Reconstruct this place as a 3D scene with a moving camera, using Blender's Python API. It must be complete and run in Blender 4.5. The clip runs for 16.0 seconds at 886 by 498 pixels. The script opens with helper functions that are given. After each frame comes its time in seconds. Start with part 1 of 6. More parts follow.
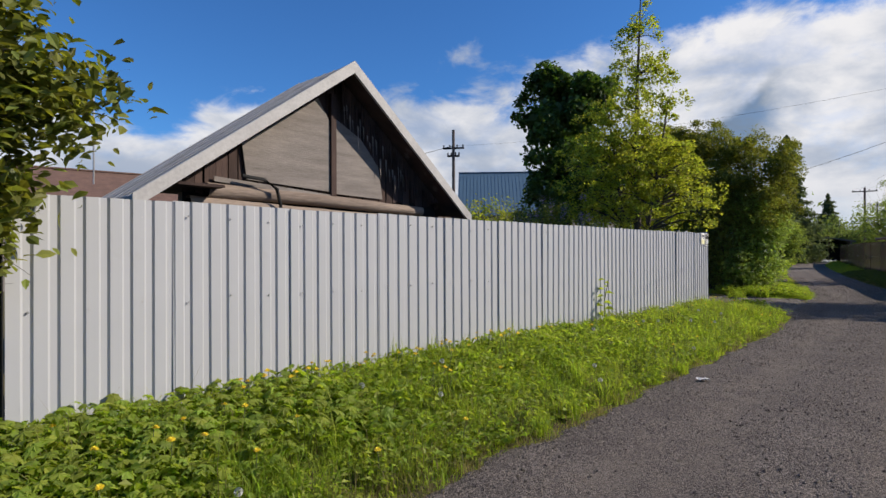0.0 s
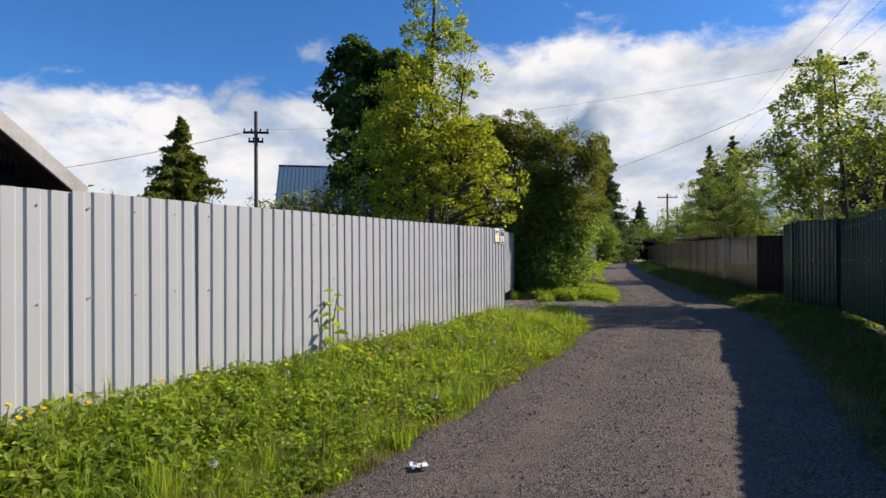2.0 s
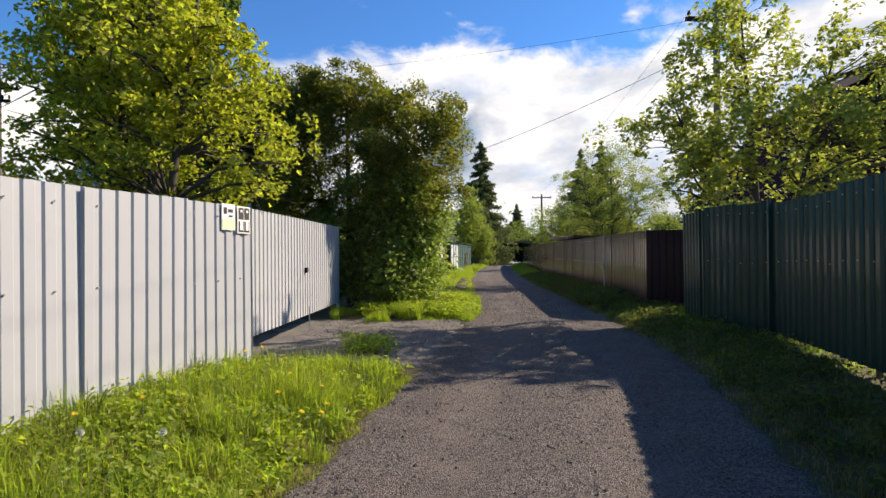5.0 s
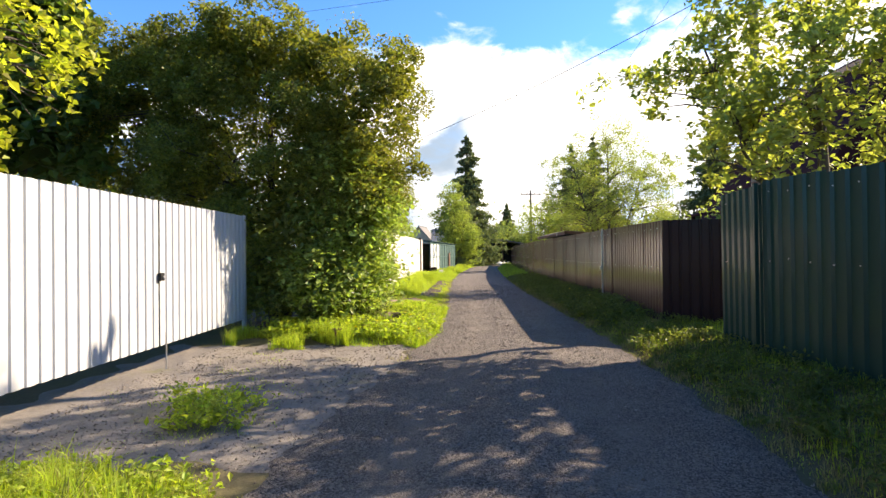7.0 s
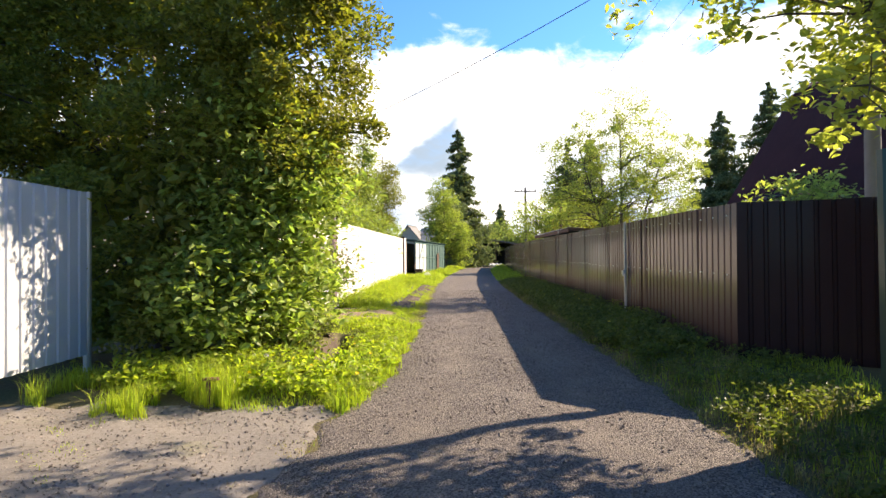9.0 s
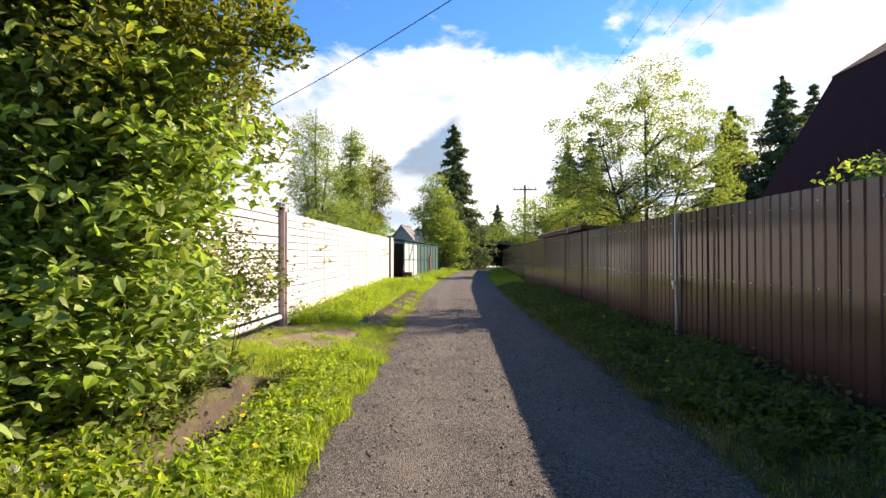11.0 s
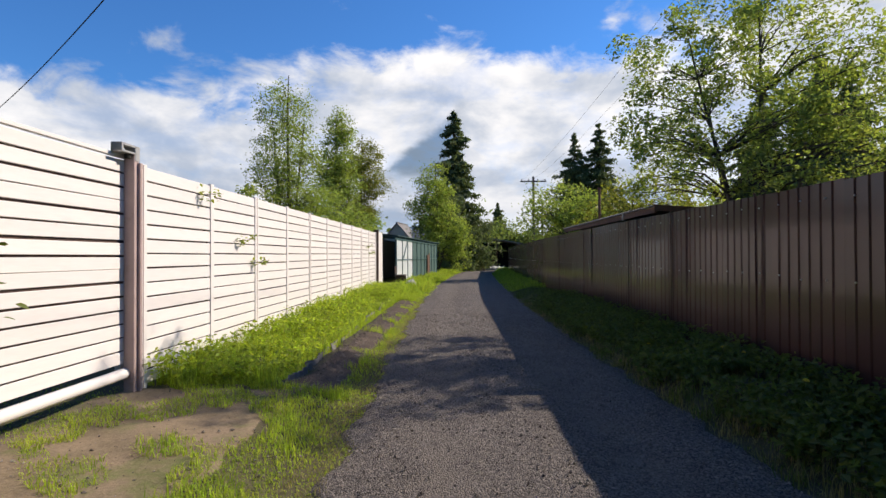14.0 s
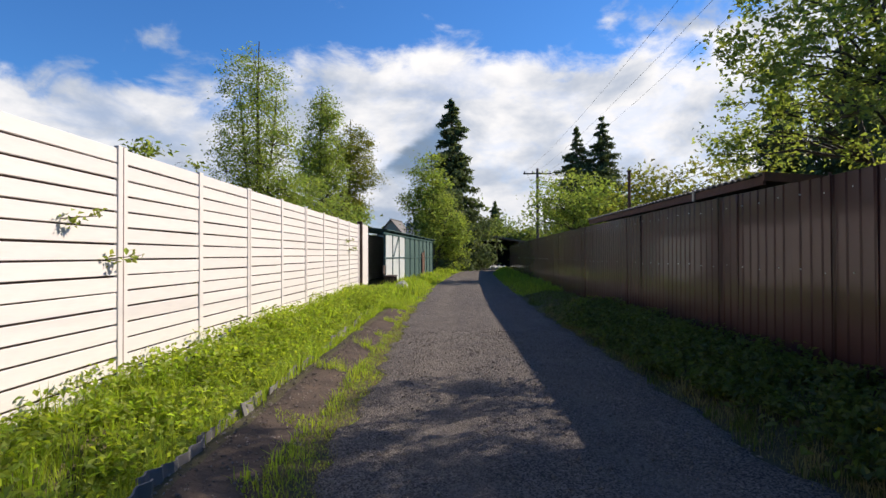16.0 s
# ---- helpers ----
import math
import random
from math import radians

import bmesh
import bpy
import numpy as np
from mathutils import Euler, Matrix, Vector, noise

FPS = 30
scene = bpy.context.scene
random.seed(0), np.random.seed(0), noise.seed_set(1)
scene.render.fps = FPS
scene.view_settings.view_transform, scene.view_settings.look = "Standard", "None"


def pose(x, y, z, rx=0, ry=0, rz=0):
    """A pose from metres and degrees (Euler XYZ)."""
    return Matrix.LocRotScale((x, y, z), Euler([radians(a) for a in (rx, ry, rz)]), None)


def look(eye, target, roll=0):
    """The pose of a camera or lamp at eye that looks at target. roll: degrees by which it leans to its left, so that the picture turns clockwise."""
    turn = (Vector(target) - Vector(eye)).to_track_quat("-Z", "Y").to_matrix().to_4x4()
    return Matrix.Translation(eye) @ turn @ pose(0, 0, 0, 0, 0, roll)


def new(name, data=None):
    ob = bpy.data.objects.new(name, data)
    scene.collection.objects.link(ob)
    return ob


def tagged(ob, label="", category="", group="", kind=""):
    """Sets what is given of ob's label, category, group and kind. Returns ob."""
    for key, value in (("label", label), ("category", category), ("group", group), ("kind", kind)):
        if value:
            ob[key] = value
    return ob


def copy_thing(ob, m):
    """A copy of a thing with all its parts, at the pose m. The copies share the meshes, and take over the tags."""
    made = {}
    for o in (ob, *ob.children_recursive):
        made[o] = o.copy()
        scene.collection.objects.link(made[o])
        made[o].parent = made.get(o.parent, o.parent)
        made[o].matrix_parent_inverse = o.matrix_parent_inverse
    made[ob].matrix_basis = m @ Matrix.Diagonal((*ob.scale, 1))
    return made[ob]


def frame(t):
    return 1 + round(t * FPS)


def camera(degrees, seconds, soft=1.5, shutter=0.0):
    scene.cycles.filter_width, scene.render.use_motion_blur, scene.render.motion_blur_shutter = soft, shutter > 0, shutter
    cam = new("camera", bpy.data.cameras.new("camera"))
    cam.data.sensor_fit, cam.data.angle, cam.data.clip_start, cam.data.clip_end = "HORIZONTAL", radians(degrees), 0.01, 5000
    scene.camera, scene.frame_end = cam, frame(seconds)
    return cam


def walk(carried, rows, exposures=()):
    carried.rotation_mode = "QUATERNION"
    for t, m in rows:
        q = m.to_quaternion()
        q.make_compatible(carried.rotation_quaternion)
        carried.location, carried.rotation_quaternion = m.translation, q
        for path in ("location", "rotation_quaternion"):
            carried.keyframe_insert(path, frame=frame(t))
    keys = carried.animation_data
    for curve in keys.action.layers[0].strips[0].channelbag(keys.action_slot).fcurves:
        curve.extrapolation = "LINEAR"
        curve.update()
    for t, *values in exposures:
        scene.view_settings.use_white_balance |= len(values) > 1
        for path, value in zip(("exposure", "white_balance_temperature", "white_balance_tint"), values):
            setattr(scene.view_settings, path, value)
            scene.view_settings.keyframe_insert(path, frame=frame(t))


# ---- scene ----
cam = camera(76.8, 16.0)
EXPOSURES = [(0, -0.02, 6650, 12), (3, 0.2, 6900, 12), (5.0, 0.5, 7300, 13), (7.5, 1.42, 8000, 13), (8.2, 1.42, 8000, 13), (10.4, 1.18, 7700, 13), (11, 1.0, 7600, 13),
             (12, 0.5, 7100, 12), (13, 0.25, 6800, 12), (16, 0.2, 6800, 12)]
PATH = [
    (0, (1.29, 0.929, 1.649), (0.276, 2.653, 1.655), -0.2),
    (0.5, (1.383, 1.822, 1.631), (0.464, 3.598, 1.637), -0.1),
    (1, (1.542, 2.759, 1.625), (0.714, 4.579, 1.631), -0.2),
    (1.5, (1.653, 3.711, 1.62), (0.957, 5.586, 1.627), -0.1),
    (2, (1.793, 4.688, 1.592), (1.263, 6.617, 1.601), -0.3),
    (2.5, (1.838, 5.569, 1.558), (1.45, 7.531, 1.569), -0.3),
    (3, (1.924, 6.528, 1.556), (1.621, 8.505, 1.568), -0.5),
    (3.5, (2.013, 7.407, 1.529), (1.765, 9.392, 1.546), -0.5),
    (4, (2.157, 8.35, 1.496), (1.954, 10.34, 1.513), -0.6),
    (4.5, (2.316, 9.232, 1.509), (2.156, 11.225, 1.527), -0.5),
    (5, (2.496, 10.164, 1.51), (2.371, 12.16, 1.526), -0.5),
    (5.2, (2.537, 10.53, 1.508), (2.42, 12.527, 1.521), -0.4),
    (7.3, (3.164, 14.39, 1.465), (3.076, 16.388, 1.484), -0.6),
    (7.5, (3.186, 14.739, 1.469), (3.104, 16.738, 1.493), -0.5),
    (8, (3.307, 15.713, 1.482), (3.228, 17.712, 1.506), -0.6),
    (8.2, (3.311, 16.106, 1.474), (3.236, 18.105, 1.494), -0.6),
    (10.3, (3.524, 19.577, 1.423), (3.457, 21.575, 1.445), -0.1),
    (10.5, (3.534, 19.913, 1.438), (3.47, 21.912, 1.464), 0.1),
    (11, (3.549, 20.802, 1.452), (3.489, 22.8, 1.477), -0.1),
    (11.5, (3.498, 21.657, 1.497), (3.441, 23.656, 1.521), -0.0),
    (12, (3.47, 22.573, 1.505), (3.414, 24.572, 1.529), 0.0),
    (12.5, (3.414, 23.431, 1.485), (3.356, 25.43, 1.509), 0.1),
    (13, (3.393, 24.376, 1.475), (3.337, 26.375, 1.499), 0.0),
    (13.5, (3.309, 25.267, 1.436), (3.253, 27.266, 1.461), -0.2),
    (14, (3.294, 26.222, 1.393), (3.24, 28.221, 1.419), -0.3),
    (14.5, (3.251, 27.111, 1.377), (3.199, 29.11, 1.403), -0.1),
    (15, (3.258, 28.001, 1.308), (3.211, 30.0, 1.333), -0.2),
    (15.5, (3.196, 28.921, 1.311), (3.153, 30.921, 1.335), -0.0),
    (16, (3.167, 29.886, 1.328), (3.127, 31.885, 1.351), -0.2),
]
walk(cam, [(t, look(e, g, r)) for t, e, g, r in PATH], EXPOSURES)
# ---- world, sun ----
SUN_WAY = Vector((0.722, 0.402, 0.563)).normalized()
world = bpy.data.worlds.new("sky")
scene.world = world
world.use_nodes = True
wn, wl = world.node_tree.nodes, world.node_tree.links
wn.clear()


def wnode(kind, **kw):
    n = wn.new(kind)
    for k, v in kw.items():
        if k == "operation":
            n.operation = v
        elif k == "blend":
            n.blend_type = v
    return n


def wmath(op, a, b=None, c=None):
    n = wnode("ShaderNodeMath", operation=op)
    for i, v in enumerate((a, b, c)):
        if v is None:
            continue
        if isinstance(v, (int, float)):
            n.inputs[i].default_value = v
        else:
            wl.new(v, n.inputs[i])
    return n.outputs[0]


def wramp(v, lo, hi, a=0.0, b=1.0):
    n = wn.new("ShaderNodeMapRange")
    n.interpolation_type = "SMOOTHSTEP"
    wl.new(v, n.inputs[0])
    for i, q in zip((1, 2, 3, 4), (lo, hi, a, b)):
        n.inputs[i].default_value = q
    return n.outputs[0]


def wnoise(vec, scale, detail, rough=0.55, warp=0.0):
    n = wn.new("ShaderNodeTexNoise")
    wl.new(vec, n.inputs["Vector"])
    n.inputs["Scale"].default_value = scale
    n.inputs["Detail"].default_value = detail
    n.inputs["Roughness"].default_value = rough
    n.inputs["Distortion"].default_value = warp
    return n.outputs["Fac"]


def wmixcol(f, a, b):
    n = wn.new("ShaderNodeMix")
    n.data_type = "RGBA"
    wl.new(f, n.inputs[0])
    for s, v in ((n.inputs[6], a), (n.inputs[7], b)):
        if isinstance(v, tuple):
            s.default_value = (*v, 1)
        else:
            wl.new(v, s)
    return n.outputs[2]


sky = wn.new("ShaderNodeTexSky")
sky.sky_type = "NISHITA"
sky.sun_disc = False
sky.sun_elevation = math.asin(SUN_WAY.z)
sky.sun_rotation = math.atan2(SUN_WAY.x, SUN_WAY.y)
sky.air_density, sky.dust_density, sky.ozone_density = 1.0, 0.2, 2.0
coord = wn.new("ShaderNodeTexCoord").outputs["Generated"]
sep = wn.new("ShaderNodeSeparateXYZ")
wl.new(coord, sep.inputs[0])
dx, dy, dz = sep.outputs
# squash the directions so that clouds lie flat
flat = wn.new("ShaderNodeMapping")
flat.inputs["Scale"].default_value = (1, 1, 1.9)
wl.new(coord, flat.inputs[0])
big = wnoise(flat.outputs[0], 3.1, 9, 0.56, 0.25)
fine = wnoise(flat.outputs[0], 9.0, 8, 0.6, 0.4)
body = wnoise(flat.outputs[0], 5.2, 9, 0.55, 0.2)
# the cloud bank stands highest ahead and to the side of the sun
azim = wmath("ARCTAN2", dx, dy)
top = wramp(azim, -0.95, 0.1, 0.235, 0.365)
top2 = wramp(azim, 0.35, 0.75, 0.0, 0.10)
rear = wramp(wmath("ABSOLUTE", azim), 1.15, 1.9, 0.0, -0.30)
lift = wmath("ADD", wmath("ADD", top, top2), rear)
gap = wmath("SUBTRACT", lift, dz)
edge = wmath("ADD", gap, wmath("MULTIPLY", wmath("SUBTRACT", big, 0.5), 0.42))
edge = wmath("ADD", edge, wmath("MULTIPLY", wmath("SUBTRACT", fine, 0.5), 0.20))
mask = wramp(edge, -0.02, 0.055)
thin = wramp(fine, 0.34, 0.56, 0.80, 1.0)
mask = wmath("MULTIPLY", mask, thin)
# a grey flank under one of the heaps
rough_ = wmath("MULTIPLY", wmath("SUBTRACT", fine, 0.5), 0.07)
slope_ = wmath("SUBTRACT", wmath("ADD", 0.152, wmath("MULTIPLY", wmath("ADD", azim, 0.15), 0.753)), dz)
heap = wramp(wmath("ADD", slope_, rough_), 0.0, 0.022)
heap = wmath("MULTIPLY", heap, wramp(wmath("ADD", dz, rough_), 0.120, 0.160))
heap = wmath("MULTIPLY", heap, wramp(wmath("ADD", azim, rough_), -0.03, 0.03, 0.95, 0.0))
shade = wramp(body, 0.34, 0.62, 0.85, 0.0)
low = wramp(dz, 0.02, 0.16, 0.35, 0.0)
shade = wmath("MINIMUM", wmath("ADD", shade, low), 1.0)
cloud = wmixcol(shade, (0.93, 0.945, 0.97), (0.36, 0.45, 0.60))
cloud = wmixcol(heap, cloud, (0.19, 0.27, 0.38))
bg_sky, bg_cloud = wn.new("ShaderNodeBackground"), wn.new("ShaderNodeBackground")
tintn = wn.new("ShaderNodeMix")
tintn.data_type, tintn.blend_type = "RGBA", "MULTIPLY"
tintn.inputs[0].default_value = 1.0
wl.new(sky.outputs[0], tintn.inputs[6])
tintn.inputs[7].default_value = (0.37, 0.84, 1.40, 1)
wl.new(tintn.outputs[2], bg_sky.inputs[0])
bg_sky.inputs[1].default_value = 0.10
wl.new(cloud, bg_cloud.inputs[0])
bg_cloud.inputs[1].default_value = 0.93
mixs = wn.new("ShaderNodeMixShader")
wl.new(mask, mixs.inputs[0])
wl.new(bg_sky.outputs[0], mixs.inputs[1])
wl.new(bg_cloud.outputs[0], mixs.inputs[2])
outw = wn.new("ShaderNodeOutputWorld")
wl.new(mixs.outputs[0], outw.inputs[0])

sun = new("sun", bpy.data.lights.new("sun", "SUN"))
sun.data.energy, sun.data.angle, sun.data.color = 5.6, radians(0.55), (1.0, 0.91, 0.79)
sun.matrix_world = look(SUN_WAY * 60, (0, 0, 0))

# ---- materials ----
R = random.Random(7)
N = np.random.RandomState(11)


def material(name, col, col2=None, scale=8.0, rough=0.7, rough2=None, metal=0.0, bump=0.0, bump_scale=40.0, stretch=(1, 1, 1),
             island=0.0, objvar=0.0, trans=None, fine=0.0, stain=None, stain_scale=1.2, stain_lo=0.55, spec=0.5, coat=0.0, tmix=0.58):
    m = bpy.data.materials.new(name)
    m.use_nodes = True
    nt = m.node_tree
    nd, lk = nt.nodes, nt.links
    bs = nd["Principled BSDF"]
    bs.inputs["Roughness"].default_value = rough
    bs.inputs["Metallic"].default_value = metal
    bs.inputs["Specular IOR Level"].default_value = spec
    bs.inputs["Coat Weight"].default_value = coat
    bs.inputs["Coat Roughness"].default_value = 0.13
    tc = nd.new("ShaderNodeTexCoord")
    mp = nd.new("ShaderNodeMapping")
    mp.inputs["Scale"].default_value = stretch
    lk.new(tc.outputs["Object"], mp.inputs[0])

    def nz(sc, det=6, ro=0.6):
        n = nd.new("ShaderNodeTexNoise")
        n.inputs["Scale"].default_value, n.inputs["Detail"].default_value, n.inputs["Roughness"].default_value = sc, det, ro
        lk.new(mp.outputs[0], n.inputs["Vector"])
        return n.outputs["Fac"]

    def mr(v, lo, hi, a, b):
        n = nd.new("ShaderNodeMapRange")
        lk.new(v, n.inputs[0])
        for i, q in zip((1, 2, 3, 4), (lo, hi, a, b)):
            n.inputs[i].default_value = q
        return n.outputs[0]

    def mix(f, a, b, blend="MIX"):
        n = nd.new("ShaderNodeMix")
        n.data_type, n.blend_type = "RGBA", blend
        if isinstance(f, float):
            n.inputs[0].default_value = f
        else:
            lk.new(f, n.inputs[0])
        for s, v in ((n.inputs[6], a), (n.inputs[7], b)):
            if isinstance(v, tuple):
                s.default_value = (*v, 1)
            else:
                lk.new(v, s)
        return n.outputs[2]

    c = mix(mr(nz(scale), 0.3, 0.7, 0, 1), col, col2 or tuple(v * 0.75 for v in col))
    if fine:
        c = mix(fine, c, mix(mr(nz(scale * 14, 4), 0.3, 0.7, 0, 1), (0.55, 0.55, 0.55), (1.25, 1.25, 1.25)), "MULTIPLY")
    if stain:
        c = mix(mr(nz(stain_scale, 8, 0.65), stain_lo, stain_lo + 0.16, 0, 1), c, stain)
    if island:
        g = nd.new("ShaderNodeNewGeometry")
        h = nd.new("ShaderNodeHueSaturation")
        lk.new(c, h.inputs["Color"])
        lk.new(mr(g.outputs["Random Per Island"], 0, 1, 1 - island, 1 + island), h.inputs["Value"])
        w = nd.new("ShaderNodeMath")
        w.operation = "FRACT"
        q = nd.new("ShaderNodeMath")
        q.operation = "MULTIPLY"
        q.inputs[1].default_value = 17.3
        lk.new(g.outputs["Random Per Island"], q.inputs[0])
        lk.new(q.outputs[0], w.inputs[0])
        lk.new(mr(w.outputs[0], 0, 1, 0.5 - 0.05 * island, 0.5 + 0.05 * island), h.inputs["Hue"])
        c = h.outputs[0]
    if objvar:
        o = nd.new("ShaderNodeObjectInfo")
        h = nd.new("ShaderNodeHueSaturation")
        lk.new(c, h.inputs["Color"])
        lk.new(mr(o.outputs["Random"], 0, 1, 1 - objvar, 1 + objvar), h.inputs["Value"])
        c = h.outputs[0]
    lk.new(c, bs.inputs["Base Color"])
    if rough2 is not None:
        lk.new(mr(nz(scale * 2.3), 0.3, 0.7, rough, rough2), bs.inputs["Roughness"])
    if bump:
        b = nd.new("ShaderNodeBump")
        b.inputs["Strength"].default_value = bump
        b.inputs["Distance"].default_value = 0.02
        lk.new(nz(bump_scale, 5), b.inputs["Height"])
        lk.new(b.outputs[0], bs.inputs["Normal"])
    if trans:
        t = nd.new("ShaderNodeBsdfTranslucent")
        tm = mix(1.0, c, trans, "MULTIPLY")
        lk.new(tm, t.inputs[0])
        ms = nd.new("ShaderNodeMixShader")
        ms.inputs[0].default_value = tmix
        lk.new(bs.outputs[0], ms.inputs[1])
        lk.new(t.outputs[0], ms.inputs[2])
        lk.new(ms.outputs[0], nd["Material Output"].inputs[0])
    return m


def gravel_material():
    m = material("gravel", (0.160, 0.136, 0.118), (0.112, 0.094, 0.082), 1.1, 0.9, bump=0.5, bump_scale=60, fine=0.35,
                 stain=(0.175, 0.148, 0.124), stain_scale=0.55, stain_lo=0.56, spec=0.3)
    nd, lk = m.node_tree.nodes, m.node_tree.links
    bs = nd["Principled BSDF"]
    tc = nd.new("ShaderNodeTexCoord")
    old = bs.inputs["Base Color"].links[0].from_socket
    bump_in = bs.inputs["Normal"].links[0].from_socket
    vo = nd.new("ShaderNodeTexVoronoi")
    vo.inputs["Scale"].default_value = 88
    vo.inputs["Randomness"].default_value = 1
    lk.new(tc.outputs["Object"], vo.inputs["Vector"])
    bw = nd.new("ShaderNodeRGBToBW")
    lk.new(vo.outputs["Color"], bw.inputs[0])
    mr = nd.new("ShaderNodeMapRange")
    lk.new(bw.outputs[0], mr.inputs[0])
    for i, q in zip((1, 2, 3, 4), (0.22, 0.78, 0.34, 1.62)):
        mr.inputs[i].default_value = q
    mx = nd.new("ShaderNodeMix")
    mx.data_type, mx.blend_type = "RGBA", "MULTIPLY"
    mx.inputs[0].default_value = 1
    lk.new(old, mx.inputs[6])
    lk.new(mr.outputs[0], mx.inputs[7])
    # worn wheel tracks are paler, smoother and dustier than the loose stones beside them
    at = nd.new("ShaderNodeAttribute")
    at.attribute_name = "wear"
    nz = nd.new("ShaderNodeTexNoise")
    nz.inputs["Scale"].default_value, nz.inputs["Detail"].default_value = 2.6, 7
    lk.new(tc.outputs["Object"], nz.inputs["Vector"])
    nr = nd.new("ShaderNodeMapRange")
    lk.new(nz.outputs["Fac"], nr.inputs[0])
    for i, q in zip((1, 2, 3, 4), (0.38, 0.62, 0.15, 1.0)):
        nr.inputs[i].default_value = q
    wm = nd.new("ShaderNodeMath")
    wm.operation = "MULTIPLY"
    lk.new(at.outputs["Fac"], wm.inputs[0])
    lk.new(nr.outputs[0], wm.inputs[1])
    dust = nd.new("ShaderNodeMix")
    dust.data_type = "RGBA"
    lk.new(wm.outputs[0], dust.inputs[0])
    lk.new(mx.outputs[2], dust.inputs[6])
    dust.inputs[7].default_value = (0.185, 0.155, 0.128, 1)
    lk.new(dust.outputs[2], bs.inputs["Base Color"])
    b = nd.new("ShaderNodeBump")
    b.invert = True
    b.inputs["Strength"].default_value, b.inputs["Distance"].default_value = 0.9, 0.017
    lk.new(vo.outputs["Distance"], b.inputs["Height"])
    lk.new(bump_in, b.inputs["Normal"])
    lk.new(b.outputs[0], bs.inputs["Normal"])
    return m


M_GRAVEL = gravel_material()
M_STONE = material("gravel_stone", (0.25, 0.212, 0.18), (0.09, 0.074, 0.062), 3, 0.85, island=0.45, spec=0.3)
M_SOIL = material("soil_under_grass", (0.090, 0.086, 0.036), (0.10, 0.080, 0.048), 2.2, 0.95, bump=0.5, bump_scale=25, fine=0.5, spec=0.2)
M_DIRT = material("packed_dirt", (0.25, 0.185, 0.12), (0.17, 0.13, 0.078), 2.5, 0.95, bump=0.45, bump_scale=35, fine=0.6,
                  stain=(0.10, 0.13, 0.03), stain_scale=1.6, stain_lo=0.53, spec=0.2)
M_APRON = material("driveway_dust", (0.205, 0.183, 0.16), (0.145, 0.129, 0.113), 1.8, 0.92, bump=0.4, bump_scale=45, fine=0.5,
                   stain=(0.14, 0.14, 0.06), stain_scale=1.3, stain_lo=0.58, spec=0.25)
M_EARTH = material("dark_earth", (0.115, 0.082, 0.06), (0.066, 0.05, 0.04), 5, 0.95, bump=0.8, bump_scale=22, fine=0.6, spec=0.2)
M_GRASS = material("grass", (0.38, 0.425, 0.06), (0.235, 0.325, 0.042), 1.9, 0.55, island=0.38, trans=(1.22, 1.34, 0.66), spec=0.25)
M_STRAW = material("dry_grass", (0.32, 0.27, 0.12), (0.24, 0.22, 0.09), 1.5, 0.6, island=0.3, trans=(1, 1, 0.8), spec=0.2)
M_WEED = material("weed_leaf", (0.33, 0.385, 0.065), (0.215, 0.28, 0.045), 1.3, 0.5, island=0.38, trans=(1.45, 1.55, 0.6), spec=0.3)
# Dark weed leaf; along the shaded verge it also paints in the shade.
M_LEAF_DARK_SHADED = material("dark_and_shaded_leaf", (0.165, 0.185, 0.05), (0.095, 0.12, 0.033), 1.3, 0.5, island=0.35, trans=(1.0, 1.1, 0.5), spec=0.3)
M_LEAF_M = material("maple_leaf", (0.10, 0.15, 0.035), (0.065, 0.105, 0.027), 0.7, 0.5, island=0.4, trans=(1.2, 1.4, 0.5), spec=0.35, tmix=0.42)
M_LEAF_P = material("young_leaf", (0.38, 0.38, 0.06), (0.27, 0.30, 0.045), 0.6, 0.5, island=0.4, trans=(1.36, 1.45, 0.62), spec=0.35, tmix=0.6)
M_LEAF_W = material("willow_leaf", (0.215, 0.235, 0.052), (0.135, 0.155, 0.038), 0.6, 0.5, island=0.45, trans=(1.4, 1.35, 0.5), spec=0.35, tmix=0.52)
M_LEAF_C = material("bird_cherry_leaf", (0.33, 0.365, 0.095), (0.25, 0.295, 0.075), 0.6, 0.5, island=0.34, trans=(1.3, 1.3, 0.65), spec=0.35, tmix=0.55)
M_LEAF_S = material("shrub_leaf", (0.34, 0.415, 0.11), (0.235, 0.31, 0.08), 1.2, 0.5, island=0.4, trans=(1.15, 1.25, 0.6), spec=0.35, tmix=0.5)
M_LEAF_A = material("apple_leaf", (0.28, 0.335, 0.10), (0.21, 0.27, 0.075), 0.7, 0.5, island=0.4, trans=(1.3, 1.3, 0.6), spec=0.35, tmix=0.56)
M_LEAF_B = material("birch_leaf", (0.30, 0.37, 0.10), (0.22, 0.29, 0.075), 0.4, 0.5, island=0.38, trans=(1.2, 1.2, 0.6), spec=0.3)
M_LEAF_FAR = material("far_leaf", (0.24, 0.30, 0.095), (0.16, 0.215, 0.07), 0.25, 0.6, island=0.4, trans=(1.1, 1.1, 0.6), spec=0.2)
M_NEEDLE = material("spruce_needle", (0.16, 0.195, 0.09), (0.11, 0.14, 0.065), 0.5, 0.6, island=0.4, trans=(1.1, 1.15, 0.7), spec=0.25, tmix=0.4)
M_LILAC = material("lilac_bloom", (0.38, 0.27, 0.40), (0.28, 0.19, 0.31), 3, 0.7, island=0.3)
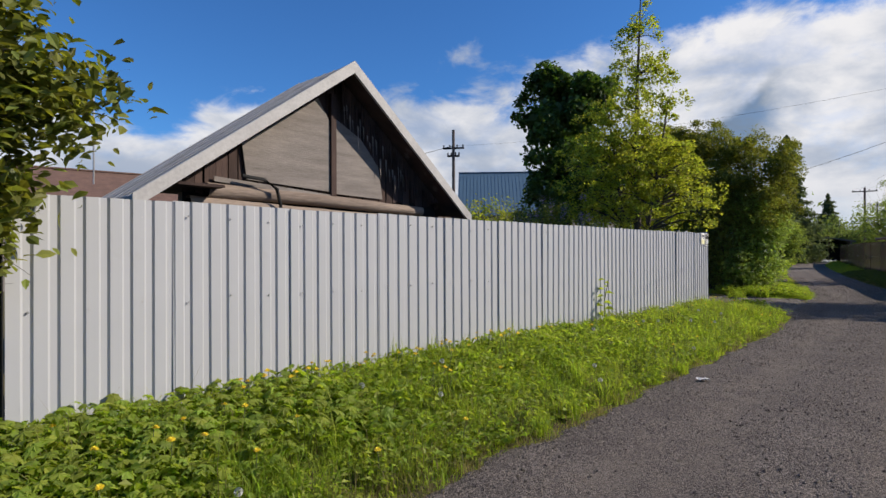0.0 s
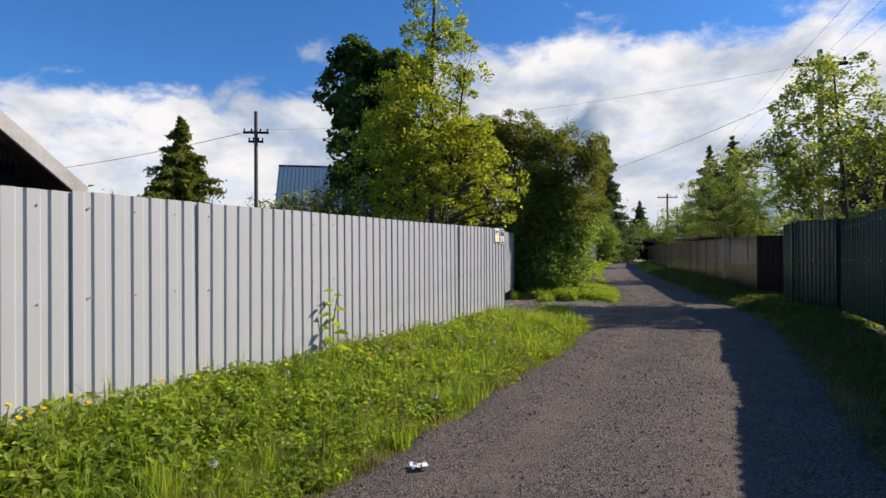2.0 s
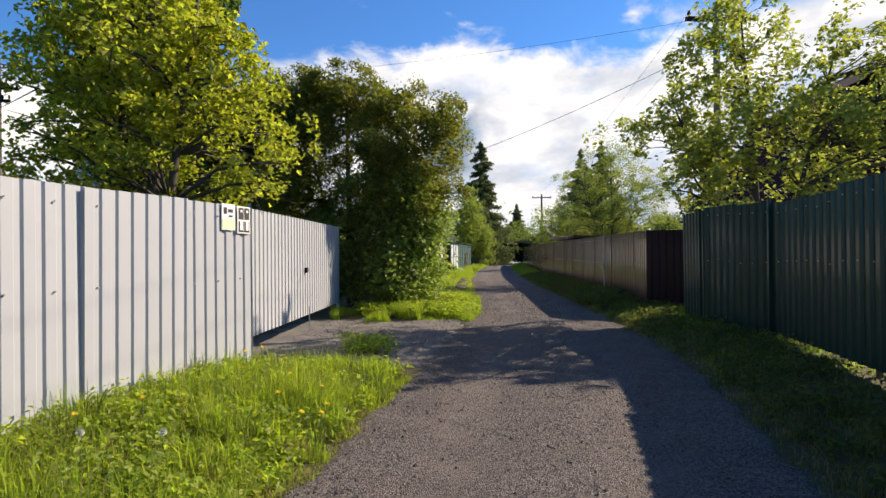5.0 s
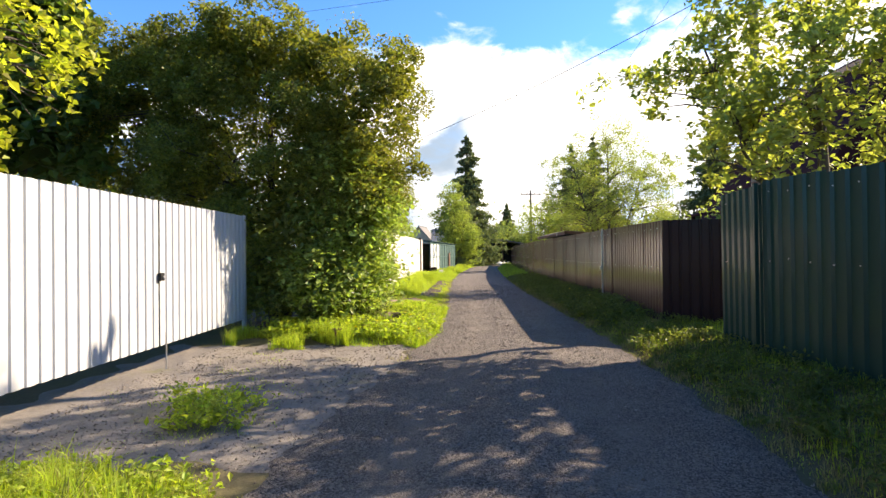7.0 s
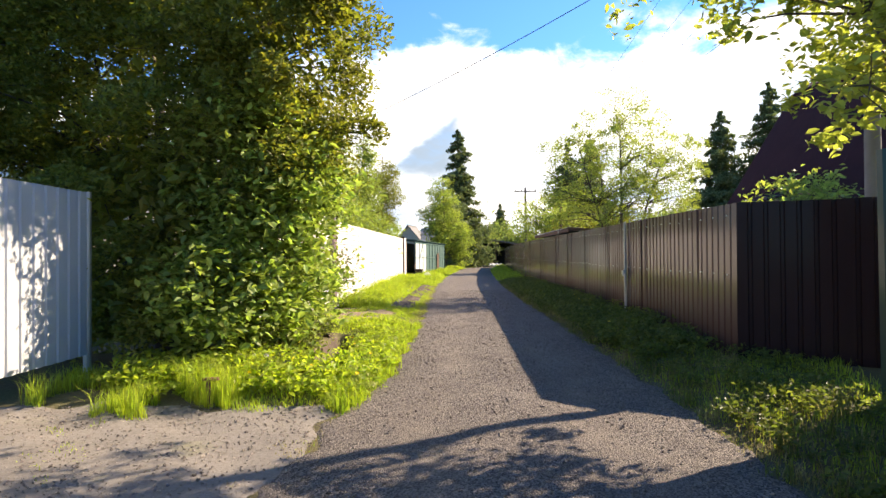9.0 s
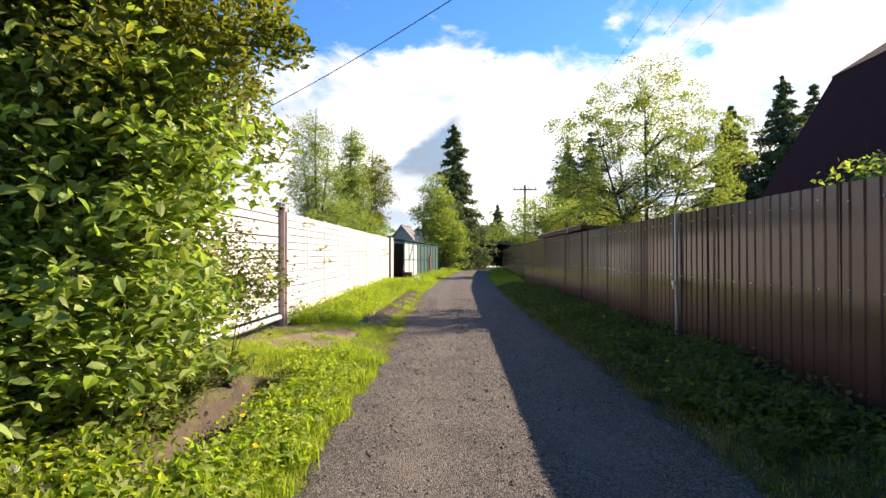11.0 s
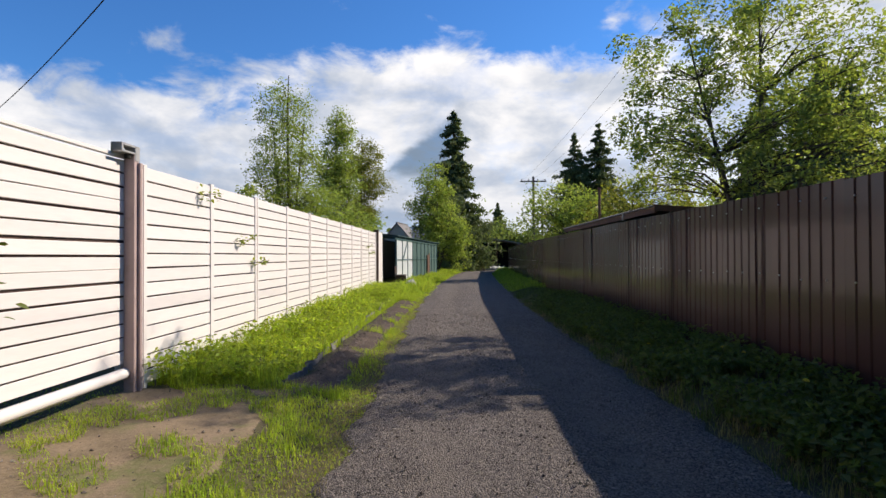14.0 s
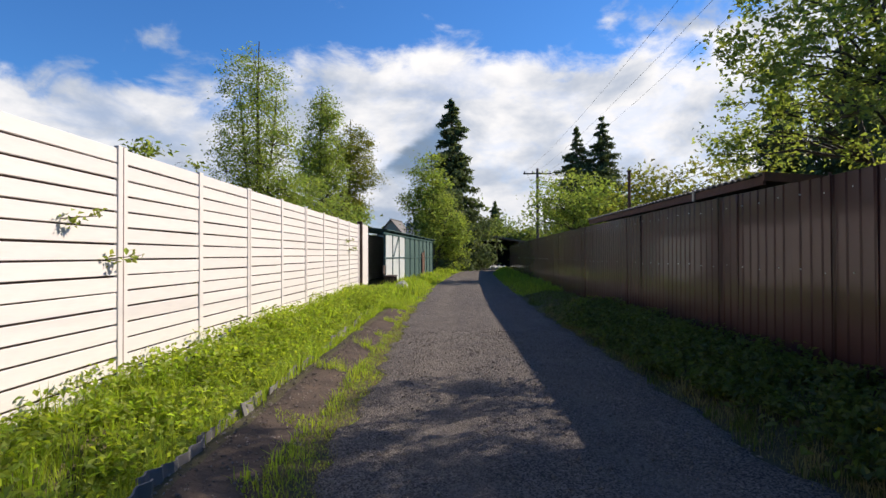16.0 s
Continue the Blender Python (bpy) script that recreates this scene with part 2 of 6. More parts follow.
M_BARK = material("bark", (0.12, 0.10, 0.08), (0.06, 0.05, 0.042), 6, 0.9, bump=0.7, bump_scale=18, stretch=(1, 1, 0.35), fine=0.4, spec=0.2)
M_GREY = material("grey_painted_steel", (0.398, 0.408, 0.424), (0.373, 0.382, 0.397), 1.2, 0.45, rough2=0.55, bump=0.04, bump_scale=3, objvar=0.03,
                  stain=(0.35, 0.345, 0.335), stain_scale=1.6, stain_lo=0.62, spec=0.45)
M_GATE = material("pale_gate_steel", (0.42, 0.43, 0.445), (0.385, 0.395, 0.405), 1.5, 0.4, rough2=0.5, bump=0.03, bump_scale=3, objvar=0.03, spec=0.45)
M_BROWN = material("brown_painted_steel", (0.068, 0.023, 0.018), (0.056, 0.019, 0.015), 1.0, 0.55, rough2=0.62, coat=0.55, bump=0.05, bump_scale=2.5, objvar=0.12, spec=0.2)
M_GREEN = material("green_painted_steel", (0.009, 0.038, 0.026), (0.007, 0.031, 0.021), 1.0, 0.55, rough2=0.6, coat=0.26, bump=0.05, bump_scale=2.5, objvar=0.1, spec=0.2)
# Fence return's brown, set much darker and less glossy than the lane side.
M_BROWN_DARK = material("dark_maroon_return_steel", (0.022, 0.007, 0.007), (0.017, 0.006, 0.006), 1.0, 0.6, rough2=0.66, coat=0.1, bump=0.05, bump_scale=2.5, spec=0.15)
M_WHITE = material("cream_board", (0.71, 0.665, 0.64), (0.67, 0.63, 0.605), 2.0, 0.55, bump=0.12, bump_scale=14, stretch=(1, 0.12, 1), objvar=0.035, fine=0.12, spec=0.35)
M_WPOST = material("cream_post", (0.69, 0.645, 0.62), (0.655, 0.615, 0.59), 2.0, 0.5, bump=0.05, bump_scale=8, objvar=0.02, spec=0.35)
M_PINK = material("faded_gate_post", (0.40, 0.29, 0.27), (0.30, 0.22, 0.21), 3, 0.6, bump=0.1, stain=(0.22, 0.14, 0.11), stain_scale=3, stain_lo=0.56)
M_STEEL = material("galvanised_steel", (0.48, 0.47, 0.46), (0.38, 0.37, 0.36), 4, 0.42, metal=0.7, bump=0.04)
M_RUST = material("rusty_iron", (0.16, 0.075, 0.045), (0.09, 0.05, 0.035), 7, 0.85, bump=0.3)
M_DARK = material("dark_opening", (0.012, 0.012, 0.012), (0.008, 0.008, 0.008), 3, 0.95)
M_WOODG = material("weathered_plywood", (0.27, 0.24, 0.215), (0.165, 0.146, 0.13), 2.2, 0.85, bump=0.3, bump_scale=16, stretch=(0.7, 1, 5.0), fine=0.4,
                   stain=(0.33, 0.30, 0.27), stain_scale=1.3, stain_lo=0.6, spec=0.25)
M_WOODD = material("dark_old_board", (0.085, 0.055, 0.045), (0.045, 0.03, 0.027), 5, 0.85, bump=0.4, bump_scale=20, stretch=(1, 1, 0.15), objvar=0.35, fine=0.4,
                   stain=(0.19, 0.15, 0.13), stain_scale=3.0, stain_lo=0.6, spec=0.25)
M_LOG = material("old_log", (0.31, 0.25, 0.20), (0.175, 0.135, 0.11), 3, 0.85, bump=0.5, bump_scale=18, stretch=(0.16, 1.3, 1.6), fine=0.6,
                 stain=(0.11, 0.075, 0.06), stain_scale=2.2, stain_lo=0.6, spec=0.2)
M_TIN = material("weathered_roof_tin", (0.46, 0.45, 0.43), (0.36, 0.35, 0.335), 2.4, 0.6, bump=0.15, bump_scale=9, fine=0.3,
                 stain=(0.27, 0.25, 0.23), stain_scale=2.5, stain_lo=0.58, spec=0.4)
M_SLATE = material("asbestos_slate", (0.36, 0.35, 0.34), (0.27, 0.265, 0.25), 4, 0.9, bump=0.3, bump_scale=30, objvar=0.12, fine=0.3,
                   stain=(0.16, 0.15, 0.12), stain_scale=5, stain_lo=0.56, spec=0.2)
M_BLUE = material("blue_grey_metal_roof", (0.085, 0.15, 0.205), (0.075, 0.135, 0.19), 0.6, 0.5, objvar=0.04)
M_TILE = material("brown_roof_tile", (0.17, 0.105, 0.08), (0.12, 0.075, 0.06), 3.0, 0.85, bump=0.4, bump_scale=9, fine=0.4, spec=0.2)
M_MAROON = material("maroon_shingle", (0.050, 0.016, 0.018), (0.036, 0.012, 0.014), 1.4, 0.95, spec=0.1, bump=0.4, bump_scale=10, fine=0.4)
M_MARWALL = material("maroon_siding", (0.045, 0.016, 0.017), (0.034, 0.012, 0.013), 1.4, 0.95, spec=0.1, bump=0.3, bump_scale=8, stretch=(1, 1, 6))
M_FASCIA = material("orange_fascia", (0.42, 0.22, 0.12), (0.34, 0.18, 0.10), 3, 0.7)
M_TAN = material("beige_siding", (0.55, 0.46, 0.34), (0.48, 0.40, 0.30), 1.5, 0.75, stretch=(1, 1, 5), bump=0.1, bump_scale=9)
M_POLE = material("old_pole_wood", (0.12, 0.10, 0.09), (0.075, 0.062, 0.055), 4, 0.9, bump=0.5, bump_scale=15, stretch=(1, 1, 0.2))
M_CONC = material("pole_concrete", (0.24, 0.225, 0.205), (0.18, 0.17, 0.155), 3, 0.9, bump=0.2, bump_scale=30)
M_WIRE = material("cable", (0.02, 0.02, 0.022), (0.015, 0.015, 0.015), 2, 0.6)
M_YELLOW = material("dandelion_petal", (0.80, 0.62, 0.02), (0.74, 0.54, 0.018), 9, 0.7, island=0.2)
M_PUFF = material("dandelion_clock", (0.62, 0.61, 0.57), (0.5, 0.5, 0.46), 9, 0.9)
M_STEM = material("stem", (0.14, 0.18, 0.05), (0.11, 0.14, 0.04), 5, 0.6)
M_PAPER = material("paper", (0.78, 0.77, 0.73), (0.72, 0.71, 0.68), 6, 0.8, bump=0.2, bump_scale=30)
M_SIGNY = material("sign_yellow", (0.75, 0.73, 0.42), (0.72, 0.70, 0.40), 6, 0.6)
M_INK = material("sign_ink", (0.03, 0.03, 0.032), (0.025, 0.025, 0.025), 6, 0.6)
M_SACK = material("white_sack", (0.62, 0.60, 0.57), (0.5, 0.48, 0.46), 4, 0.8, bump=0.3, bump_scale=12, objvar=0.15)
M_BRICK = material("red_brick", (0.30, 0.12, 0.08), (0.22, 0.09, 0.06), 8, 0.9, bump=0.3, objvar=0.2)
M_GFRAME = material("teal_frame_paint", (0.035, 0.10, 0.095), (0.03, 0.08, 0.08), 3, 0.5)
M_POLY = material("milky_polycarbonate", (0.78, 0.81, 0.80), (0.72, 0.76, 0.75), 2, 0.4, trans=(1, 1, 1), tmix=0.3)
M_NET = material("green_net", (0.03, 0.085, 0.075), (0.025, 0.07, 0.06), 5, 0.7)
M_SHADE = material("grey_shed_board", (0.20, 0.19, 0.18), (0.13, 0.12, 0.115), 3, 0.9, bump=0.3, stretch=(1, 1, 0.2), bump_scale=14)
# ---- mesh helpers ----
def link(name, me, mat, parent=None, label=""):
    ob = new(name, me)
    if mat is not None and not me.materials:
        me.materials.append(mat)
    if parent is not None:
        ob.parent = parent
        if parent.type == "EMPTY":
            ob.matrix_parent_inverse = Matrix.Translation(-parent.location)
    if label:
        ob["label"] = label
    return ob


def part(name, bm, mat, parent, label=""):
    if isinstance(bm, bpy.types.Mesh):
        return link(name, bm, mat, parent, label)
    me = bpy.data.meshes.new(name)
    bm.to_mesh(me)
    bm.free()
    return link(name, me, mat, parent, label)


def thing(name, label, category, at=(0, 0, 0), group="", kind=""):
    e = new(name)
    e.location = at
    e.empty_display_size = 0.2
    return tagged(e, label, category, group, kind)


def quick_mesh(name, V, F):
    """A mesh from a vertex array and an array of triangles or quads."""
    V, F = np.asarray(V, np.float32), np.asarray(F, np.int32)
    me = bpy.data.meshes.new(name)
    me.vertices.add(len(V))
    me.vertices.foreach_set("co", V.ravel())
    k = F.shape[1]
    me.loops.add(F.size)
    me.loops.foreach_set("vertex_index", F.ravel())
    me.polygons.add(len(F))
    me.polygons.foreach_set("loop_start", np.arange(0, F.size, k, dtype=np.int32))
    me.polygons.foreach_set("loop_total", np.full(len(F), k, np.int32))
    me.polygons.foreach_set("use_smooth", np.zeros(len(F), bool))
    me.update(calc_edges=True)
    me.validate()
    return me


def box(bm, x0, x1, y0, y1, z0, z1, bev=0.0, m=None):
    r = bmesh.ops.create_cube(bm, size=1, matrix=Matrix.Translation(((x0 + x1) / 2, (y0 + y1) / 2, (z0 + z1) / 2)) @ Matrix.Diagonal((x1 - x0, y1 - y0, z1 - z0, 1)))
    vs = r["verts"]
    if bev:
        es = list({e for v in vs for e in v.link_edges})
        out = bmesh.ops.bevel(bm, geom=es, offset=bev, segments=1, affect="EDGES")
        vs = list({v for f in out["faces"] for v in f.verts} | {v for v in vs if v.is_valid})
    if m is not None:
        bmesh.ops.transform(bm, matrix=m, verts=[v for v in vs if v.is_valid])
    return bm


def boxes(*specs, bev=0.0):
    bm = bmesh.new()
    for s in specs:
        box(bm, *s, bev=bev)
    return bm


def tube_arrays(pts, rad, sides=6):
    """Rings of a tube along pts with radii rad, closed at both ends."""
    pts = [Vector(p) for p in pts]
    V, F = [], []
    n = len(pts)
    for i, p in enumerate(pts):
        d = (pts[min(i + 1, n - 1)] - pts[max(i - 1, 0)]).normalized()
        a = d.orthogonal().normalized()
        b = d.cross(a)
        for j in range(sides):
            w = 2 * math.pi * j / sides
            V.append(p + (a * math.cos(w) + b * math.sin(w)) * rad[i])
    for i in range(n - 1):
        for j in range(sides):
            k = (j + 1) % sides
            F.append((i * sides + j, i * sides + k, (i + 1) * sides + k, (i + 1) * sides + j))
    return V, F


class Tubes:
    def __init__(self):
        self.V, self.F = [], []

    def add(self, pts, rad, sides=6):
        v, f = tube_arrays(pts, rad, sides)
        o = len(self.V)
        self.V += [tuple(p) for p in v]
        self.F += [tuple(i + o for i in q) for q in f]
        return self

    def mesh(self, name):
        me = quick_mesh(name, self.V, self.F)
        me.polygons.foreach_set("use_smooth", np.ones(len(me.polygons), bool))
        return me


def unit(a):
    return a / np.maximum(np.linalg.norm(a, axis=1, keepdims=True), 1e-9)


def leaves_mesh(name, P, size, rs, width=0.55, up=0.5, droop=0.0):
    """Folded rhombic leaves at the points P."""
    n = len(P)
    s = size * (0.65 + 0.7 * rs.rand(n, 1))
    d = rs.randn(n, 3)
    d[:, 2] = d[:, 2] * 0.6 - droop
    d = unit(d)
    nr = rs.randn(n, 3)
    nr[:, 2] = np.abs(nr[:, 2]) + up
    nr = unit(nr - d * np.sum(nr * d, axis=1, keepdims=True))
    w = np.cross(d, nr)
    base, tip = P - d * s * 0.5, P + d * s * 0.5 - nr * s * 0.1
    mid = P - d * s * 0.05
    le, ri = mid + w * s * width * 0.5 + nr * s * 0.12, mid - w * s * width * 0.5 + nr * s * 0.12
    V = np.stack([base, le, tip, ri], axis=1).reshape(-1, 3)
    i = np.arange(n)[:, None] * 4
    F = np.concatenate([i + np.array([[0, 2, 1]]), i + np.array([[0, 3, 2]])], axis=0)
    return quick_mesh(name, V, F)


def oval_leaves_mesh(name, P, size, rs, width=0.6, up=0.6, droop=0.25):
    """Pointed oval leaves folded along the midrib and bent at the tip."""
    n = len(P)
    s = size * (0.6 + 0.8 * rs.rand(n, 1))
    d = rs.randn(n, 3)
    d[:, 2] = d[:, 2] * 0.5 - droop
    d = unit(d)
    nr = rs.randn(n, 3) * 0.7
    nr[:, 2] = np.abs(nr[:, 2]) + up
    nr = unit(nr - d * np.sum(nr * d, axis=1, keepdims=True))
    w = np.cross(d, nr) * s * width * 0.5
    rib = [P + d * s * (f - 0.5) - nr * s * 0.22 * f * f for f in (0.0, 0.34, 0.7, 1.0)]
    fold = nr * s * 0.07
    V = np.stack([rib[0], rib[1], rib[2], rib[3], rib[1] + w * 0.95 + fold, rib[2] + w * 0.72 + fold, rib[1] - w * 0.95 + fold, rib[2] - w * 0.72 + fold], axis=1).reshape(-1, 3)
    f = np.array([[0, 1, 4], [1, 2, 5], [1, 5, 4], [2, 3, 5], [0, 6, 1], [1, 6, 7], [1, 7, 2], [2, 7, 3]])
    return quick_mesh(name, V, (np.arange(n)[:, None, None] * 8 + f[None]).reshape(-1, 3))


def blades_mesh(name, P, h, wid, rs, lean=0.35):
    n = len(P)
    H = h * (0.45 + 0.9 * rs.rand(n, 1))
    a = rs.rand(n, 1) * 2 * math.pi
    out = np.hstack([np.cos(a), np.sin(a), np.zeros((n, 1))])
    side = np.hstack([-np.sin(a), np.cos(a), np.zeros((n, 1))]) * wid * (0.7 + 0.6 * rs.rand(n, 1))
    zed = np.array([[0, 0, 1.0]])
    l1 = lean * rs.rand(n, 1)
    mid = P + zed * H * 0.55 + out * H * l1 * 0.3
    tip = P + zed * H * (1 - 0.35 * l1) + out * H * l1 * 1.1
    V = np.stack([P - side * 0.5, P + side * 0.5, mid + side * 0.42, mid - side * 0.42, tip], axis=1).reshape(-1, 3)
    i = np.arange(n)[:, None] * 5
    F = np.concatenate([i + np.array([[0, 1, 2]]), i + np.array([[0, 2, 3]]), i + np.array([[3, 2, 4]])], axis=0)
    return quick_mesh(name, V, F)


# ---- the lay of the land ----
LY = [-30, -6, 0, 3.6, 4.9, 6.8, 10.5, 13.7, 16.0, 17.6, 20, 22.6, 24.0, 30, 33, 43, 55, 70, 85, 110, 200]
LX = [-6.6, -2.4, -1.4, -0.8, -0.6, -0.15, 0.6, 1.3, 1.58, 1.7, 2.0, 2.3, 2.5, 2.5, 2.38, 2.2, 2.35, 3.2, 4.8, 8, 24]
RX = [-2.0, 2.1, 2.7, 3.1, 3.25, 3.4, 3.95, 4.6, 5.0, 5.3, 5.4, 5.4, 5.4, 5.32, 5.2, 5.15, 5.4, 5.9, 7.4, 11, 27]


def sm(a, b, v):
    t = np.clip((v - a) / (b - a), 0, 1)
    return t * t * (3 - 2 * t)


def wob(x, y, s=1.0):
    return (np.sin(x * 1.7 * s + 1.3 * np.sin(y * 0.9 * s)) + np.sin(y * 2.3 * s + 1.7 * np.sin(x * 1.1 * s + 2)) + np.sin((x + y) * 3.9 * s + 0.7)) / 3


def trench_x(y):
    """Middle of the narrow drain dug into the bank."""
    return 1.47 - 0.09 * (y - 26.5) + 0.05 * np.sin(y * 3.1)


def ground_z(x, y):
    x, y = np.asarray(x, float), np.asarray(y, float)
    xl, xr = np.interp(y, LY, LX), np.interp(y, LY, RX)
    dl, dr = xl - x, x - xr
    z = 0.33 * sm(0.2, 2.1, dl) * (1 - sm(15.6, 17.4, y))
    z = z + 0.10 * sm(0.1, 0.9, dl) * sm(22.4, 23.4, y)
    z = z + 0.16 * sm(0.05, 0.9, dr)
    ditch = sm(31.9, 32.8, y) * (1 - sm(43.0, 44.6, y))
    z = z - 0.42 * np.exp(-((x - 0.95) / 0.36) ** 2) * ditch
    z = z + 0.12 * sm(0.6, 0.1, x) * sm(34, 42, y) * (1 - sm(60, 70, y))
    z = z - 0.55 * np.exp(-((x - trench_x(y)) / 0.20) ** 4) * sm(23.9, 24.5, y) * (1 - sm(26.85, 27.0, y))
    z = z + 0.05 * np.exp(-((x - 1.05) / 0.28) ** 2) * sm(24.2, 25.2, y) * (1 - sm(26.8, 27.4, y)) * (1 + 0.5 * wob(x, y, 4.2))
    off = sm(0.0, 0.5, dl) + sm(0.0, 0.5, dr)
    return z + 0.025 * wob(x, y, 1.5) * np.clip(off, 0, 1) - 0.012


def fence1_x(y):
    return -0.15 - 0.22 * (16.1 - y)


def grid_faces(nx, ny):
    i, j = np.meshgrid(np.arange(nx - 1), np.arange(ny - 1), indexing="ij")
    a = (i * ny + j).ravel()
    return np.stack([a, a + ny, a + ny + 1, a + 1], axis=1)


far = np.array([2.0, 5, 10, 18, 30, 50, 90, 160, 300, 600, 1200, 2400])
gx = np.concatenate([-5.5 - far[::-1], np.arange(-5.5, 0.6, 0.14), np.arange(0.6, 2.2, 0.045), np.arange(2.2, 9.5, 0.14), 9.5 + far])
gy = np.concatenate([-6 - far[::-1], np.arange(-6, 23.8, 0.18), np.arange(23.8, 27.4, 0.06), np.arange(27.4, 62, 0.18), 62 + far])
GX, GY = np.meshgrid(gx, gy, indexing="ij")
ground = link("ground", quick_mesh("ground", np.stack([GX, GY, ground_z(GX, GY)], -1).reshape(-1, 3), grid_faces(len(gx), len(gy))), M_SOIL)
ground.data.polygons.foreach_set("use_smooth", np.ones(len(ground.data.polygons), bool))
tagged(ground, "earth under grass and weeds beside a village lane", "ground", kind="structure")

ry = np.concatenate([np.arange(-24, -4, 0.6), np.arange(-4, 50, 0.11), np.arange(50, 125, 0.6)])
rt = np.linspace(0, 1, 44)
RT, RY = np.meshgrid(rt, ry, indexing="ij")
rl = np.interp(RY, LY, LX) - 0.06 + 0.10 * wob(RY * 0 + 3, RY, 1.9) + 0.05 * wob(RY * 0 + 9, RY, 6.0)
rr = np.interp(RY, LY, RX) + 0.04 + 0.10 * wob(RY * 0 + 5, RY, 1.7) + 0.05 * wob(RY * 0 + 1, RY, 5.2)
RXX = rl + (rr - rl) * RT
crown = 0.03 * np.sin(np.pi * RT) - 0.022 * (np.exp(-((RT - 0.27) / 0.1) ** 2) + np.exp(-((RT - 0.72) / 0.1) ** 2))
RZ = crown + 0.008 * wob(RXX, RY, 2.4) + 0.004 * wob(RXX, RY, 9) + np.where((RT < 0.01) | (RT > 0.99), -0.05, 0.004)
road = link("road", quick_mesh("road", np.stack([RXX, RY, RZ], -1).reshape(-1, 3), grid_faces(len(rt), len(ry))), M_GRAVEL)
road.data.polygons.foreach_set("use_smooth", np.ones(len(road.data.polygons), bool))
wear = road.data.attributes.new("wear", "FLOAT", "POINT")
wear.data.foreach_set("value", np.clip(0.75 * (np.exp(-((RT - 0.27) / 0.09) ** 2) + np.exp(-((RT - 0.70) / 0.09) ** 2)) * (0.8 + 0.4 * wob(RXX, RY, 0.7)), 0, 1).astype(np.float32).ravel())
tagged(road, "dark grey gravel lane with worn wheel tracks", "road", kind="structure")


def patch(name, mat, x0, x1, y0, y1, label, lift=0.012, rag=0.25, cell=0.09):
    """A patch of bare ground with a ragged rim, draped over the land."""
    nx, ny = int((x1 - x0) / cell), int((y1 - y0) / cell)
    U, W = np.meshgrid(np.linspace(-1, 1, nx), np.linspace(-1, 1, ny), indexing="ij")
    cx, cy, hx, hy = (x0 + x1) / 2, (y0 + y1) / 2, (x1 - x0) / 2, (y1 - y0) / 2
    X, Y = cx + U * hx, cy + W * hy
    X = X + rag * wob(Y * 0 + 2, Y, 2.3) * np.abs(U) ** 3 * np.sign(U)
    Y = Y + rag * wob(X, X * 0 + 4, 2.1) * np.abs(W) ** 3 * np.sign(W)
    rim = np.maximum(np.abs(U), np.abs(W))
    Z = ground_z(X, Y) + lift + 0.008 * wob(X, Y, 4) - 0.06 * sm(0.93, 1.0, rim)
    ob = link(name, quick_mesh(name, np.stack([X, Y, Z], -1).reshape(-1, 3), grid_faces(nx, ny)), mat)
    ob.data.polygons.foreach_set("use_smooth", np.ones(len(ob.data.polygons), bool))
    return tagged(ob, label, "ground", kind="structure")


patch("driveway", M_APRON, -1.6, 2.25, 17.5, 22.9, "dusty packed driveway before a metal gate")
patch("bare_ground", M_DIRT, -0.1, 1.80, 28.8, 31.8, "trodden brown earth before the sliding gate", rag=0.14)
patch("drain_bank", M_EARTH, 1.16, 1.72, 24.3, 27.0, "broken brown earth round a narrow drain", lift=0.006, rag=0.12, cell=0.045)
patch("soil_strip", M_EARTH, 1.5, 2.12, 31.7, 43.6, "strip of dark loose soil beside the lane", rag=0.12)


# ---- fences ----
def profile_sheet(length, z0a, z0b, z1a, z1b, pitch, groove, depth, thick=0.006, slant=0.012, curve=None):
    """A ribbed steel sheet along +x with its face to -y, its foot and top running from a to b."""
    xs, ys = [], []
    x = 0.0
    while x < length - 1e-6:
        for dx_, yy in ((0, 0), (pitch - groove - 2 * slant, 0), (pitch - groove - slant, depth), (pitch - slant, depth)):
            q = x + dx_
            if q < length:
                xs.append(q)
                ys.append(yy)
        x += pitch
    xs.append(length)
    ys.append(ys[-1] if ys[-1] == 0 else 0)
    V, F = [], []
    n = len(xs)
    for side in (0, 1):
        for top_ in (0, 1):
            for q, yy in zip(xs, ys):
                f = q / length
                z = (z1a + (z1b - z1a) * f) if top_ else (z0a + (z0b - z0a) * f)
                V.append((q, yy + side * thick, z))
    def vi(side, top_, i):
        return (side * 2 + top_) * n + i
    for i in range(n - 1):
        F.append((vi(0, 0, i), vi(0, 0, i + 1), vi(0, 1, i + 1), vi(0, 1, i)))
        F.append((vi(1, 0, i + 1), vi(1, 0, i), vi(1, 1, i), vi(1, 1, i + 1)))
        F.append((vi(0, 1, i), vi(0, 1, i + 1), vi(1, 1, i + 1), vi(1, 1, i)))
        F.append((vi(0, 0, i + 1), vi(0, 0, i), vi(1, 0, i), vi(1, 0, i + 1)))
    for i in (0, n - 1):
        F.append((vi(0, 0, i), vi(0, 1, i), vi(1, 1, i), vi(1, 0, i)))
    return quick_mesh("sheet", V, F)


def run_matrix(a, b, flip=False):
    """Frame with x from a to b (plan points) and -y to the lane side."""
    d = Vector((b[0] - a[0], b[1] - a[1], 0))
    yaw = math.atan2(d.y, d.x)
    return Matrix.Translation((a[0], a[1], 0)) @ Matrix.Rotation(yaw, 4, "Z"), d.length


